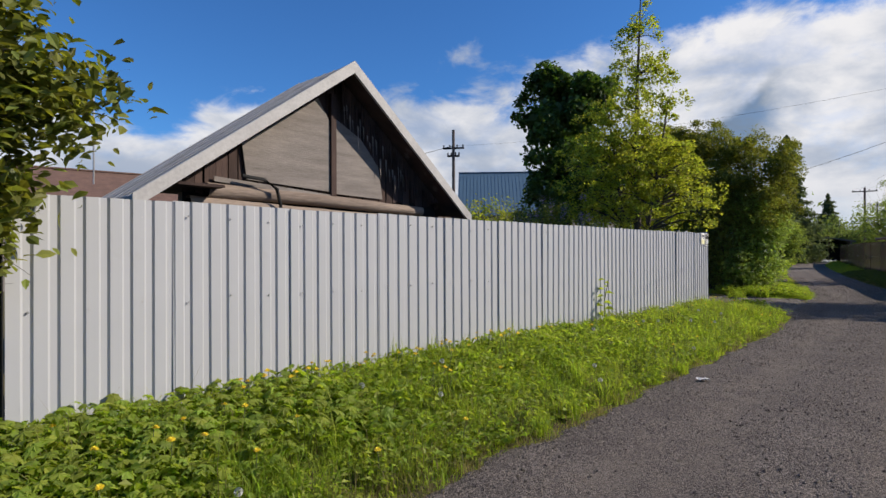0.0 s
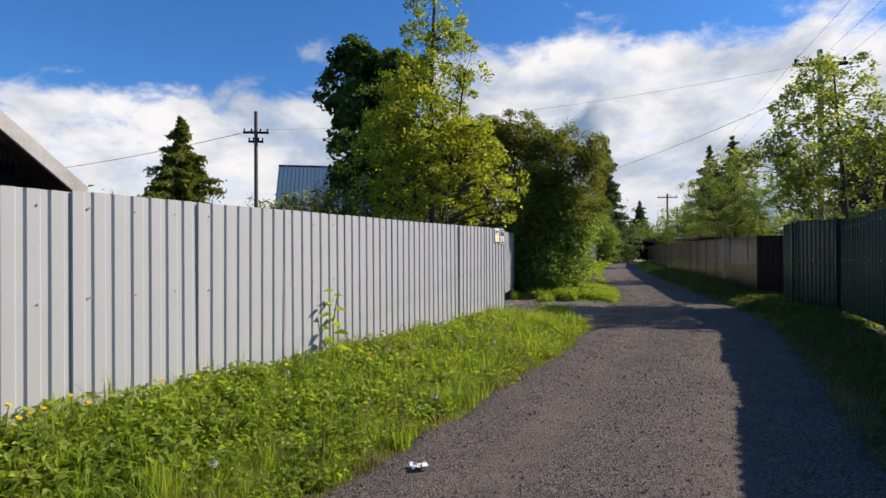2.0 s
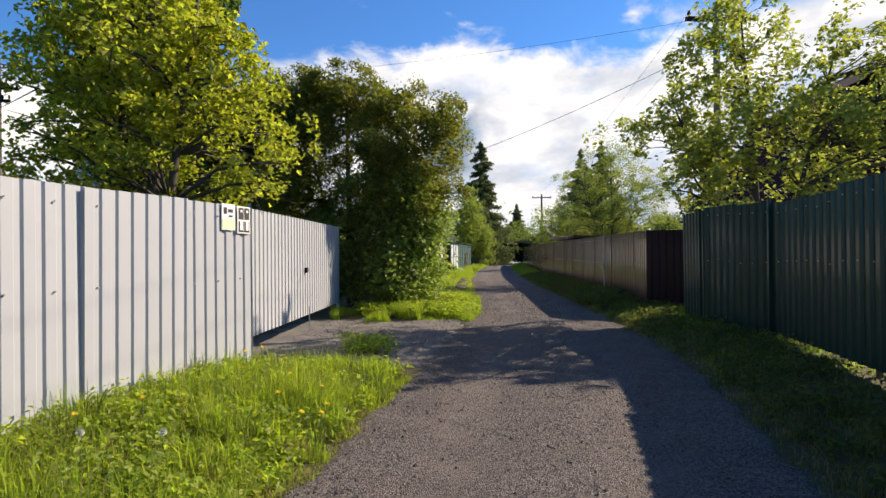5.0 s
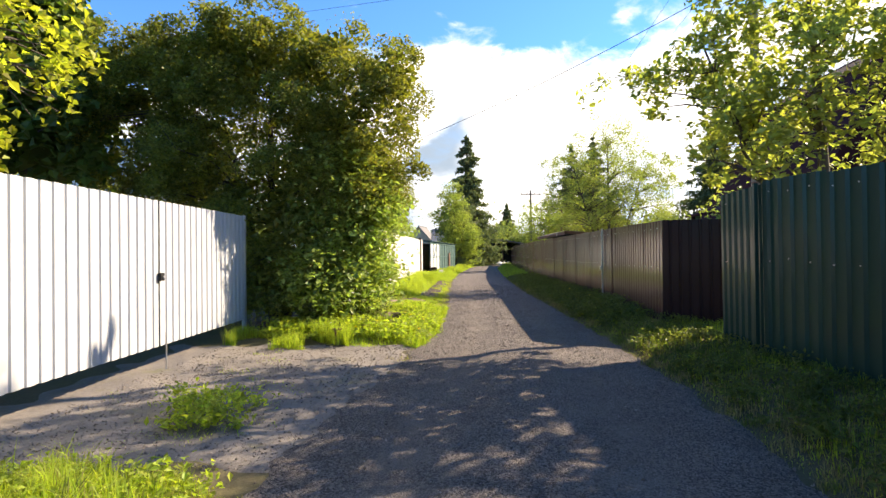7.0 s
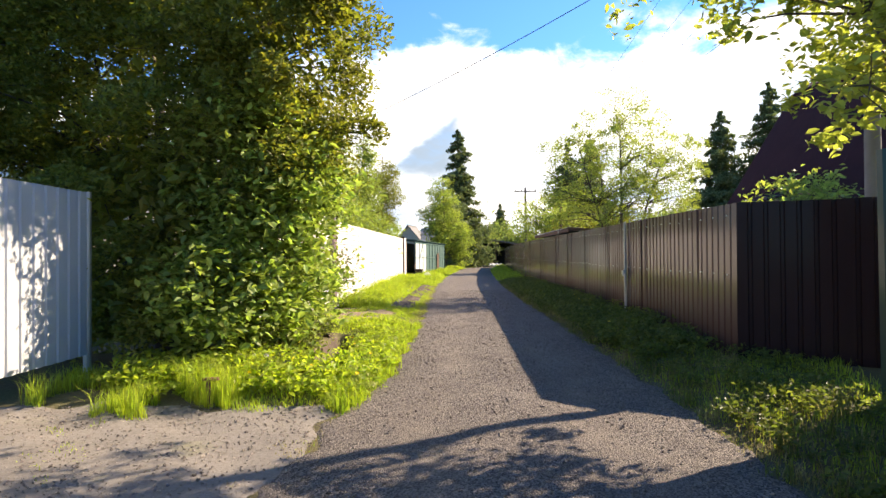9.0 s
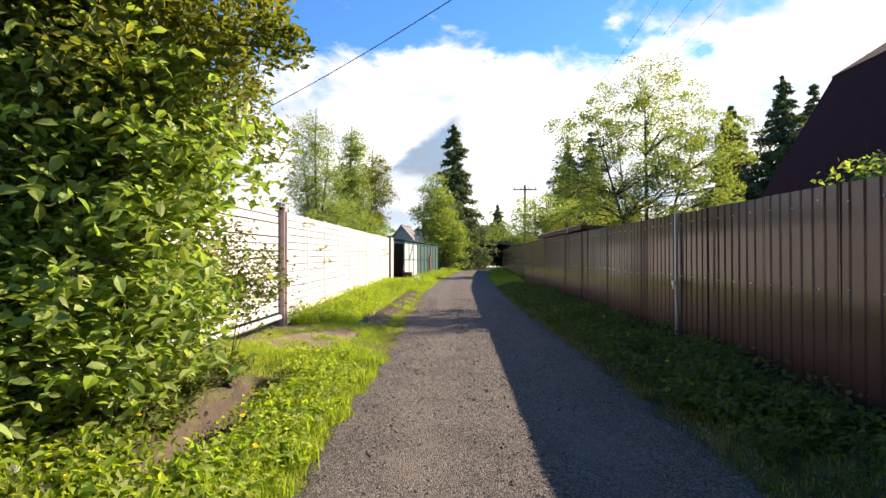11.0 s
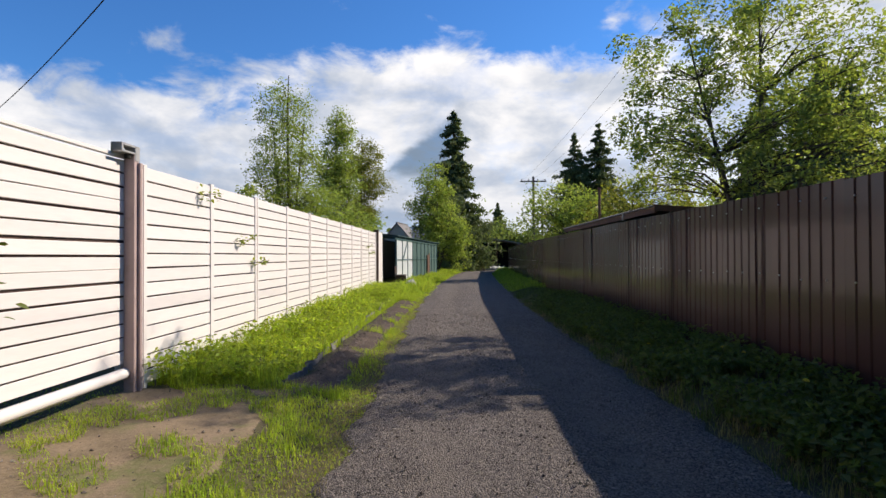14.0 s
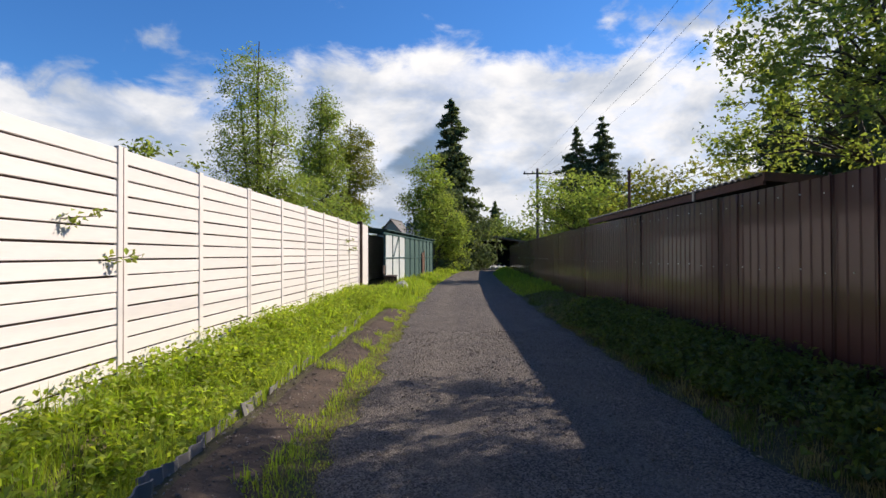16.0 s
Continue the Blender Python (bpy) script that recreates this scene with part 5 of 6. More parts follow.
lil = tree("lilac_bush", "lilac bush with pale purple bloom behind the fence", "bush", (-4.5, 16.4, 0.2), [(-4.4, 16.3, 2.9), (-4.9, 16.6, 2.7)],
           [(-4.4, 16.3, 2.3, 1.0, 0.8, 0.8), (-5.2, 16.6, 2.0, 0.8, 0.7, 0.7), (-3.9, 16.2, 2.6, 0.4, 0.4, 0.6)], 3600, 0.085, M_LEAF_W, 12, r0=0.05, spread=0.14, limbs=40)
rsl = np.random.RandomState(4)
cl = np.array([[-4.4, 16.0, 2.55]]) + rsl.randn(26, 3) * np.array([[0.55, 0.3, 0.32]])
link("bloom", leaves_mesh("bloom", np.repeat(cl, 40, 0) + rsl.randn(26 * 40, 3) * np.array([[0.05, 0.05, 0.09]]), 0.035, rsl, 0.9), M_LILAC, lil)

# the great willow and the shrub at its foot
tree("willow_tree", "huge rounded dense willow overhanging the lane", "tree", (-0.9, 25.6, 0.05), [(-1.2, 25.8, 5.6), (0.6, 25.2, 4.6), (-2.4, 26.0, 4.8), (0.3, 26.4, 4.4)],
     [(-1.0, 25.6, 3.5, 2.5, 1.9, 2.1), (-1.5, 25.6, 5.3, 1.9, 1.6, 1.1), (0.9, 25.0, 4.3, 1.35, 1.3, 1.25), (1.6, 24.7, 4.9, 0.72, 0.8, 0.75), (-3.0, 26.0, 4.2, 1.5, 1.5, 1.9), (0.2, 24.9, 5.5, 0.9, 0.9, 0.6), (0.2, 26.2, 2.6, 1.4, 1.5, 1.7), (-0.6, 24.6, 2.0, 1.3, 0.8, 1.4), (-4.1, 26.1, 4.2, 1.5, 1.4, 1.9), (-2.7, 25.6, 5.5, 1.5, 1.2, 0.95), (-1.5, 25.4, 6.05, 1.5, 1.2, 0.6), (0.6, 25.2, 3.0, 1.4, 1.1, 1.2), (-1.6, 25.0, 1.4, 1.4, 0.8, 1.3), (-2.9, 25.6, 1.9, 1.5, 1.0, 1.6), (-0.5, 24.5, 0.8, 0.8, 0.5, 0.7), (-3.6, 25.7, 5.7, 1.4, 1.2, 0.9), (-1.2, 24.3, 0.7, 1.1, 0.4, 0.65)],
     165000, 0.076, M_LEAF_W, 21, r0=0.15, spread=0.14, limbs=200, per=240, shell=0.27, puff=0.42, core=6500)
tree("spirea_shrub", "bright green broad-leaved shrub at the lane's edge", "bush", (0.45, 25.0, 0.05), [(0.9, 24.8, 2.2), (0.2, 24.8, 2.2), (1.0, 25.4, 2.2)],
     [(0.75, 24.9, 1.45, 0.95, 0.9, 1.25), (1.05, 25.3, 2.4, 0.85, 0.9, 0.8), (0.1, 24.5, 1.0, 0.8, 0.6, 0.9), (1.15, 25.2, 0.95, 0.45, 0.7, 0.65), (0.5, 24.9, 3.0, 0.9, 0.8, 0.8), (0.45, 24.1, 0.85, 0.75, 0.6, 0.7)],
     19000, 0.10, M_LEAF_S, 22, r0=0.04, spread=0.14, limbs=150, per=24, width=0.62, shell=0.36, oval=True, up=0.9)
tree("thorn_bush", "sparse small-leaved bush before the sliding gate", "bush", (0.62, 27.7, 0.0), [(0.75, 28.1, 1.75), (0.45, 27.5, 1.6), (0.95, 27.9, 1.3), (0.85, 28.5, 1.35)],
     [(0.7, 27.9, 1.05, 0.55, 0.75, 0.6), (0.6, 27.5, 1.5, 0.4, 0.5, 0.4), (0.95, 28.3, 1.2, 0.35, 0.45, 0.35)], 2600, 0.062, M_LEAF_DARK_SHADED, 25, r0=0.011, spread=0.11, limbs=110, per=14, oval=True)

# over the green fence
tree("bird_cherry", "tall leafy bird cherry spreading over the green fence", "tree", (8.5, 22.3, 0.1), [(8.2, 22.5, 6.4), (7.0, 23.3, 5.0), (9.6, 21.6, 5.6)],
     [(8.6, 22.0, 3.6, 2.0, 2.0, 1.5), (7.4, 23.2, 4.6, 1.4, 1.3, 1.0), (6.3, 24.0, 4.3, 0.95, 0.9, 0.45), (8.0, 22.6, 5.9, 1.4, 1.4, 1.1), (9.7, 21.4, 5.0, 1.6, 1.4, 1.5), (7.3, 22.6, 3.2, 1.0, 1.5, 0.7), (11.6, 21.4, 4.4, 1.6, 1.5, 1.7)],
     21000, 0.11, M_LEAF_C, 31, r0=0.12, spread=0.14, limbs=190, per=46, puff=0.30, oval=True)
tree("apple_tree", "old spreading apple tree behind the brown fence", "tree", (8.55, 36.2, 0.1), [(8.6, 36.1, 5.6), (7.1, 35.4, 4.9), (10.2, 36.4, 5.0), (8.2, 37.6, 5.0)],
     [(8.6, 36.2, 4.4, 2.4, 2.3, 1.5), (8.6, 36.1, 5.7, 1.35, 1.3, 0.8), (7.0, 35.4, 4.0, 1.2, 1.4, 1.3), (10.3, 36.3, 4.2, 1.2, 1.4, 1.4), (6.5, 35.0, 3.2, 0.7, 0.9, 0.6), (8.5, 34.6, 3.2, 1.6, 1.0, 0.9), (9.2, 35.4, 3.1, 1.9, 1.2, 0.9), (7.6, 37.0, 3.1, 1.1, 1.4, 0.8), (8.7, 36.0, 6.35, 0.75, 0.7, 0.55), (7.25, 37.6, 2.6, 0.45, 1.5, 0.35)],
     29000, 0.072, M_LEAF_A, 37, r0=0.09, spread=0.10, limbs=200, per=75, puff=0.30, thin=(5.2, 7.6))
tree("garden_tree", "light green leafy tree beyond the low shed", "tree", (9.6, 60, 0), [(9.6, 60, 5.4)], [(9.6, 60, 3.9, 2.6, 2.4, 2.0), (11.2, 59, 3.4, 1.6, 1.6, 1.5)], 7500, 0.17, M_LEAF_B, 41, r0=0.12, spread=0.28, per=24)
tree("garden_bush", "rounded bush with reddish green leaves behind the shed", "bush", (10.2, 48.5, 0), [(10.2, 48.5, 3.6)], [(10.0, 48.5, 2.8, 1.9, 1.6, 1.5), (11.8, 48.0, 2.9, 1.5, 1.5, 1.4)], 5500, 0.16, M_LEAF_W, 42, spread=0.24)
tree("garden_bush", "leafy bush between apple tree and house", "bush", (11.5, 31.5, 0), [(11.5, 31.5, 2.6)], [(11.6, 31.5, 2.2, 1.6, 2.2, 1.2)], 4200, 0.15, M_LEAF_A, 43, spread=0.22)

# beyond the board fence
tree("rowan_tree", "slender rowan with an airy crown above the board fence", "tree", (-4.3, 51.2, 0.1), [(-4.3, 51.2, 9.6), (-5.2, 51.4, 8.0), (-3.6, 51.0, 7.4)],
     [(-4.4, 51.2, 5.2, 1.7, 1.6, 2.2), (-4.5, 51.3, 7.9, 1.3, 1.2, 1.5), (-3.6, 51.0, 3.6, 1.6, 1.3, 1.2)], 20000, 0.10, M_LEAF_B, 51, r0=0.12, spread=0.2, limbs=120, per=22)
tree("birch_tree", "thin pale birch with drooping twigs", "tree", (-4.6, 62.5, 0.1), [(-4.6, 62.5, 11.3)], [(-4.6, 62.5, 6.5, 1.5, 1.4, 2.8), (-4.4, 62.5, 9.6, 1.0, 1.0, 1.4)], 12000, 0.15, M_LEAF_B, 52, r0=0.13, spread=0.24, limbs=90, per=22)
tree("pine_tree", "darker pine with a broad uneven crown", "tree", (-3.6, 66, 0.1), [(-3.6, 66, 10.2)], [(-3.5, 66, 7.8, 1.5, 1.4, 2.0), (-2.6, 66, 6.4, 1.0, 1.0, 1.0), (-3.8, 66, 5.0, 1.6, 1.4, 1.3)], 11000, 0.18, M_LEAF_W, 53, r0=0.15, spread=0.22, width=0.3, limbs=80)
tree("garden_bush", "leafy bush above the board fence", "bush", (-2.6, 57, 0.1), [(-2.6, 57, 3.6)], [(-2.4, 57, 2.9, 1.6, 3.0, 1.3), (-3.6, 55, 3.6, 1.6, 1.8, 1.3)], 6000, 0.15, M_LEAF_B, 54, spread=0.22)
tree("apple_sprig", "apple twigs showing over the board fence", "bush", (-1.1, 37.0, 0.1), [(-0.75, 36.9, 2.75), (-0.9, 38.0, 2.7)], [(-0.7, 36.8, 2.62, 0.28, 0.4, 0.14), (-0.8, 38.1, 2.6, 0.2, 0.25, 0.12)], 240, 0.08, M_LEAF_A, 55, r0=0.02, spread=0.07, limbs=16, per=16)
tree("lane_tree", "light green willow by the bend of the lane", "tree", (1.7, 70, 0.1), [(1.6, 70, 8.6), (3.0, 70, 5.4)], [(1.6, 70, 3.6, 2.1, 2.0, 2.9), (1.4, 70, 6.8, 1.3, 1.3, 2.0), (3.3, 70, 2.5, 1.2, 1.4, 2.2), (0.0, 70, 5.2, 0.9, 1.0, 1.0)], 16000, 0.17, M_LEAF_B, 56, r0=0.15, spread=0.26, limbs=90)
spruce("tall dark spruce beyond the lane's bend", (2.95, 80.2, 0), 15.6, 3.7, 57, leaf=0.45, sparse=1.2)
spruce("distant dark spruce over the roofs", (16.7, 215, 0), 19.5, 5.0, 58, leaf=0.8, sparse=0.7)
spruce("distant dark spruce above the gardens", (20.7, 110, 0), 20.0, 5.1, 59, leaf=0.5, sparse=1.0)
spruce("distant dark spruce above the gardens", (24.4, 110, 0), 21.3, 5.7, 60, leaf=0.5, sparse=1.0)
spruce("dark spruce behind the maroon house", (34.5, 75, 0), 18.8, 5.4, 61, leaf=0.5, sparse=1.0)
spruce("dark spruce behind the maroon house", (38.6, 77, 0), 18.5, 5.1, 62, leaf=0.5, sparse=1.0)
spruce("dark spruce behind the maroon house", (30.0, 76, 0), 16.2, 4.6, 63, leaf=0.5, sparse=1.0)
spruce("broad dark pointed evergreen behind the log house", (-39, 52.5, 0), 15.6, 5.2, 64, leaf=0.6, sparse=1.3, mat=M_LEAF_W)
tree("garden_tree", "green bush below the wooden pole", "bush", (-14.0, 31.5, 0), [(-14, 31.5, 4)], [(-13.2, 32, 3.0, 2.6, 2.2, 1.8), (-16.5, 33, 3.2, 2.0, 2.0, 1.7)], 4200, 0.2, M_LEAF_P, 65, spread=0.3)
tree("garden_bush", "green bush by the gable end", "bush", (-7.8, 12.5, 0), [(-7.8, 12.5, 2.2)], [(-7.8, 13, 1.9, 1.6, 1.8, 0.9)], 2500, 0.13, M_LEAF_A, 66, spread=0.2)

# trees far off round the gardens
rf = random.Random(77)
spots = [(6.5, 92, 6.6, 3.0), (3.5, 97, 6.0, 3.2), (0.2, 92, 5.0, 2.8), (9.5, 100, 6.5, 3.2), (13, 96, 6.0, 3.2), (17, 92, 5.5, 3.0), (22, 88, 6.5, 3.5), (27, 84, 7.0, 3.6),
         (-9, 84, 7.0, 3.5), (-14, 76, 6.5, 3.6), (-20, 70, 7.0, 3.8), (-27, 62, 7.5, 4.0), (-34, 60, 7.0, 4.0), (-46, 44, 7.5, 4.5), (-36, 24, 6.5, 3.6), (-30, 8, 6.5, 3.5),
         (15, 66, 5.4, 2.6), (14.2, 77, 6.0, 2.8), (19, 60, 5.2, 2.6), (30, 60, 7.0, 3.8), (26, 28, 6.5, 3.4), (21, 20, 6.0, 3.2), (18, 8, 6.5, 3.6), (11, 88, 5.0, 2.4)]
for i, (x, yq, h, r) in enumerate(spots):
    lob = [(x + rf.uniform(-.5, .5) * r, yq + rf.uniform(-.4, .4) * r, h * rf.uniform(0.38, 0.7), r * rf.uniform(.5, .8), r * rf.uniform(.5, .8), h * rf.uniform(.25, .34)) for _ in range(4)]
    tree("garden_tree", "distant broad-leaved garden tree", "tree", (x, yq, 0), [(x, yq, h * 0.85)], lob, 2600, 0.34, M_LEAF_FAR, 100 + i, r0=0.13, spread=0.42, limbs=20, group="distant garden trees")
belt = []
rb = np.random.RandomState(9)
for a in np.linspace(-1.9, 1.9, 210):
    d = 150 + 40 * rb.rand()
    hh = 6 + 7 * rb.rand() ** 2
    c = np.array([d * math.sin(a), 20 + d * math.cos(a), hh * 0.45])
    belt.append(c + rb.randn(150, 3) * np.array([[3.6, 3.6, hh * 0.27]]))
bp = np.concatenate(belt)
bp = bp[bp[:, 2] > 0.1]
tagged(link("far_woods", leaves_mesh("far_woods", bp, 1.5, rb, 0.8), M_LEAF_FAR), "distant belt of green trees", "trees", kind="stuff")

# ---- grass, weeds, gravel ----
rg = np.random.RandomState(5)


def strip_points(n, y0, y1, lo, hi, rs, power=1.0):
    yq = y0 + (y1 - y0) * rs.rand(n) ** power
    a, b = lo(yq), hi(yq)
    xq = a + (b - a) * rs.rand(n)
    return xq, yq


def clear(x, y):
    """Where grass may grow: off the lane and the bare patches, thinner in places."""
    xl, xr = np.interp(y, LY, LX) + 0.07 * wob(x * 0 + 3, y, 1.9), np.interp(y, LY, RX) - 0.05 * wob(x * 0 + 5, y, 1.7)
    ok = (x < xl + 0.04) | (x > xr - 0.02)
    drive = (y > 17.45 + 0.25 * wob(x, x * 0, 1.6)) & (y < 22.9 + 0.45 * wob(x, x * 0 + 2, 1.3)) & (x > -1.5) & (x < 2.2)
    bare = (y > 28.8 + 0.5 * wob(x, x * 0 + 5, 1.4)) & (y < 31.9) & (x > -0.05) & (x < 1.62 + 0.25 * wob(x * 0, y, 1.7))
    soil = (y > 31.8) & (y < 43.5) & (x > 1.42) & (x < 2.02)
    hole = (y > 24.2) & (y < 27.0) & (np.abs(x - trench_x(y)) < 0.17)
    hole = hole | ((y > 24.6) & (y < 27.0) & (x > 0.6) & (x < 1.3) & (wob(x, y, 3.6) + 0.5 * wob(x, y, 7.0) < -0.35))
    tuft = wob(x, y, 1.7) + 0.6 * wob(x, y, 4.1)
    return ok & ~hole & ~(drive & (tuft < np.where((x > 0.3) & (x < 1.25) & (y > 18.3) & (y < 19.4), -9, np.where(x < 1.2, 0.42, 0.62)))) & ~(bare & (tuft < 0.0)) & ~(soil & (tuft < 0.5))


def scatter(name, label, n, y0, y1, lo, hi, h, w, mat, lean=0.4, power=1.0, thin=0.0, scale_noise=True):
    x, y_ = strip_points(n, y0, y1, lo, hi, rg, power)
    k = clear(x, y_)
    if thin:
        k &= wob(x, y_, 2.2) + 0.5 * wob(x, y_, 6) + rg.rand(n) * 0.4 > thin
    x, y_ = x[k], y_[k]
    P = np.stack([x, y_, ground_z(x, y_) - 0.01], -1)
    hh = h * (0.75 + 0.45 * (wob(x, y_, 1.1) + 0.4 * wob(x, y_, 3.3)))[:, None] if scale_noise else h
    near = np.clip((np.interp(y_, LY, LX) - x) / 0.35, 0.25, 1) if scale_noise else 1
    near = np.where(x > np.interp(y_, LY, RX), np.clip((x - np.interp(y_, LY, RX)) / 0.35, 0.3, 1), near) if scale_noise else 1
    hh = np.maximum(hh * (near[:, None] if scale_noise else 1), 0.03)
    ob = link(name, blades_mesh(name, P, hh, w, rg, lean), mat)
    return tagged(ob, label, "grass", kind="stuff")


road_l = lambda y: np.interp(y, LY, LX)
road_r = lambda y: np.interp(y, LY, RX)
f1 = lambda y: fence1_x(y) + 0.03
scatter("verge_grass", "lush uneven verge grass along the grey fence", 76000, 1.0, 17.6, f1, lambda y: road_l(y) + 0.05, 0.20, 0.007, M_GRASS, 0.9, power=1.0)
scatter("verge_grass", "dry stalks among the verge grass", 16000, 1.0, 17.6, f1, lambda y: road_l(y), 0.20, 0.005, M_STRAW, 0.9, thin=0.1)
scatter("seed_stalks", "thin tall grass stalks in seed", 2600, 1.5, 17.4, f1, lambda y: road_l(y) - 0.2, 0.42, 0.004, M_STRAW, 0.5, thin=0.2)
scatter("tall_grass", "tall grass clump at the fence end", 14000, 14.2, 17.6, lambda y: road_l(y) - 1.0, lambda y: road_l(y) + 0.05, 0.34, 0.007, M_GRASS, 0.8, thin=0.25)
scatter("tall_grass", "tall grass under the willow", 8000, 22.4, 23.8, lambda y: y * 0 - 0.9, lambda y: y * 0 + 1.2, 0.34, 0.007, M_GRASS, 0.7)
scatter("verge_grass", "short bright grass on the bank under the willow", 32000, 22.3, 29.4, lambda y: np.where((y > 23.6) & (y < 27), trench_x(y) + 0.22, -0.4), lambda y: road_l(y) + 0.06, 0.13, 0.006, M_GRASS, 0.9)
for side in (0, 1):
    edge_ = (lambda y: road_l(y) - 0.28) if side == 0 else (lambda y: road_r(y) - 0.12)
    edge2 = (lambda y: road_l(y) + 0.14) if side == 0 else (lambda y: road_r(y) + 0.30)
    scatter("dry_edge_grass", "short dry grass thinning out onto the gravel", 16000, 1.0, 44, edge_, edge2, 0.055, 0.005, M_STRAW, 1.2, scale_noise=False)
scatter("sparse_grass", "thin worn grass round the trodden earth", 26000, 28.4, 32.0, lambda y: y * 0 - 0.05, lambda y: road_l(y) + 0.08, 0.085, 0.006, M_GRASS, 1.0)
scatter("sparse_grass", "sparse grass on trodden earth and driveway", 34000, 17.4, 31.9, lambda y: y * 0 - 0.8, lambda y: road_l(y) + 0.05, 0.055, 0.006, M_GRASS, 1.1)
scatter("ditch_grass", "tall bright ditch grass below the board fence", 62000, 31.6, 47, lambda y: y * 0 + 0.12, lambda y: road_l(y) + 0.05, 0.16, 0.007, M_GRASS, 0.9)
scatter("far_grass", "grass beside the far lane", 18000, 46, 84, lambda y: y * 0 + 0.5, lambda y: road_l(y) + 0.1, 0.34, 0.022, M_GRASS, 0.8)
green_x = lambda y: np.interp(y, [3, 10, 16, 19, 22, 24.4, 27], [4.6, 5.9, 7.6, 8.0, 7.2, 7.6, 6.62])
# Darker leaf paints in the fence shade; the sunlit stretch keeps plain grass.
scatter("verge_grass", "verge grass darkened for the shade of the green fence", 15000, 3, 16.5, lambda y: road_r(y) - 0.05, green_x, 0.13, 0.006, M_LEAF_DARK_SHADED, 0.9)
scatter("verge_grass", "bright verge grass where the green fence ends", 17000, 16.5, 27, lambda y: road_r(y) - 0.05, green_x, 0.15, 0.007, M_GRASS, 0.9)
scatter("verge_grass", "verge grass darkened for the shade of the brown fence", 17000, 27, 48, lambda y: road_r(y) - 0.03, lambda y: y * 0 + 6.62, 0.15, 0.007, M_LEAF_DARK_SHADED, 0.9)
scatter("far_grass", "grass beside the far brown fence", 16000, 48, 80, lambda y: road_r(y), lambda y: np.interp(y, [48, 62, 80], [6.7, 7.0, 7.9]), 0.25, 0.022, M_GRASS, 0.8)


def tufts(name, label, n_t, y0, y1, lo, hi, h, w, mat, per=38, rad=0.05, lean=0.9, thin=-9.0):
    """Grass growing in separate tussocks of uneven height, the blades fanning out."""
    x, y_ = strip_points(n_t, y0, y1, lo, hi, rg)
    k = clear(x, y_) & (wob(x, y_, 1.9) + 0.5 * wob(x, y_, 5.0) > thin)
    x, y_ = x[k], y_[k]
    ht = h * (0.45 + 0.9 * rg.rand(len(x)) ** 1.6)
    idx = np.repeat(np.arange(len(x)), per)
    px, py = x[idx] + rg.randn(len(idx)) * rad, y_[idx] + rg.randn(len(idx)) * rad
    P = np.stack([px, py, ground_z(px, py) - 0.012], -1)
    return tagged(link(name, blades_mesh(name, P, ht[idx][:, None], w, rg, lean), mat), label, "grass", kind="stuff")


LOBED = np.array([(0.0, -0.42), (0.30, -0.40), (0.24, -0.16), (0.52, -0.12), (0.34, 0.10), (0.40, 0.36), (0.16, 0.26), (0.0, 0.58),
                  (-0.16, 0.26), (-0.40, 0.36), (-0.34, 0.10), (-0.52, -0.12), (-0.24, -0.16), (-0.30, -0.40)])


def lobed_weeds(name, label, n_cl, y0, y1, lo, hi, height, leaf, mat, per=9, sp=0.13, thin=-9.0):
    """Low plants of broad lobed leaves held flat on short stalks."""
    x, y_ = strip_points(n_cl, y0, y1, lo, hi, rg)
    k = clear(x, y_) & (wob(x, y_, 1.3) > thin)
    x, y_ = x[k], y_[k]
    idx = np.repeat(np.arange(len(x)), per)
    n = len(idx)
    px, py = x[idx] + rg.randn(n) * sp, y_[idx] + rg.randn(n) * sp
    pz = ground_z(px, py) + height * (0.35 + 0.75 * rg.rand(n))
    a = rg.rand(n) * 6.283
    sz = leaf * (0.55 + 0.8 * rg.rand(n))
    tx, ty = rg.randn(n) * 0.33, rg.randn(n) * 0.33
    u = LOBED[None, :, 0] * sz[:, None]
    v = LOBED[None, :, 1] * sz[:, None]
    X, Y = u * np.cos(a)[:, None] - v * np.sin(a)[:, None], u * np.sin(a)[:, None] + v * np.cos(a)[:, None]
    Z = X * tx[:, None] + Y * ty[:, None] - 0.9 * (u * u + v * v) / sz[:, None]
    ring = np.stack([px[:, None] + X, py[:, None] + Y, pz[:, None] + Z], -1)
    mid = np.stack([px, py, pz - 0.004], -1)[:, None]
    V = np.concatenate([mid, ring], axis=1).reshape(-1, 3)
    m_ = len(LOBED)
    fan = np.array([[0, 1 + i, 1 + (i + 1) % m_] for i in range(m_)])
    F = (np.arange(n)[:, None, None] * (m_ + 1) + fan[None]).reshape(-1, 3)
    return tagged(link(name, quick_mesh(name, V, F), mat), label, "weeds", kind="stuff")


def weeds(name, label, n_cl, y0, y1, lo, hi, height, leaf, mat, per=40, sp=0.12, thin=-9.0):
    x, y_ = strip_points(n_cl, y0, y1, lo, hi, rg)
    k = clear(x, y_) & (wob(x, y_, 1.4) > thin)
    x, y_ = x[k], y_[k]
    hz = height * (0.4 + 0.8 * rg.rand(len(x)))
    idx = np.repeat(np.arange(len(x)), per)
    f = rg.rand(len(idx)) ** 0.6
    P = np.stack([x[idx] + rg.randn(len(idx)) * sp * f, y_[idx] + rg.randn(len(idx)) * sp * f, ground_z(x[idx], y_[idx]) + 0.02 + hz[idx] * f], -1)
    return tagged(link(name, leaves_mesh(name, P, leaf, rg, 0.6, 1.2), mat), label, "weeds", kind="stuff")


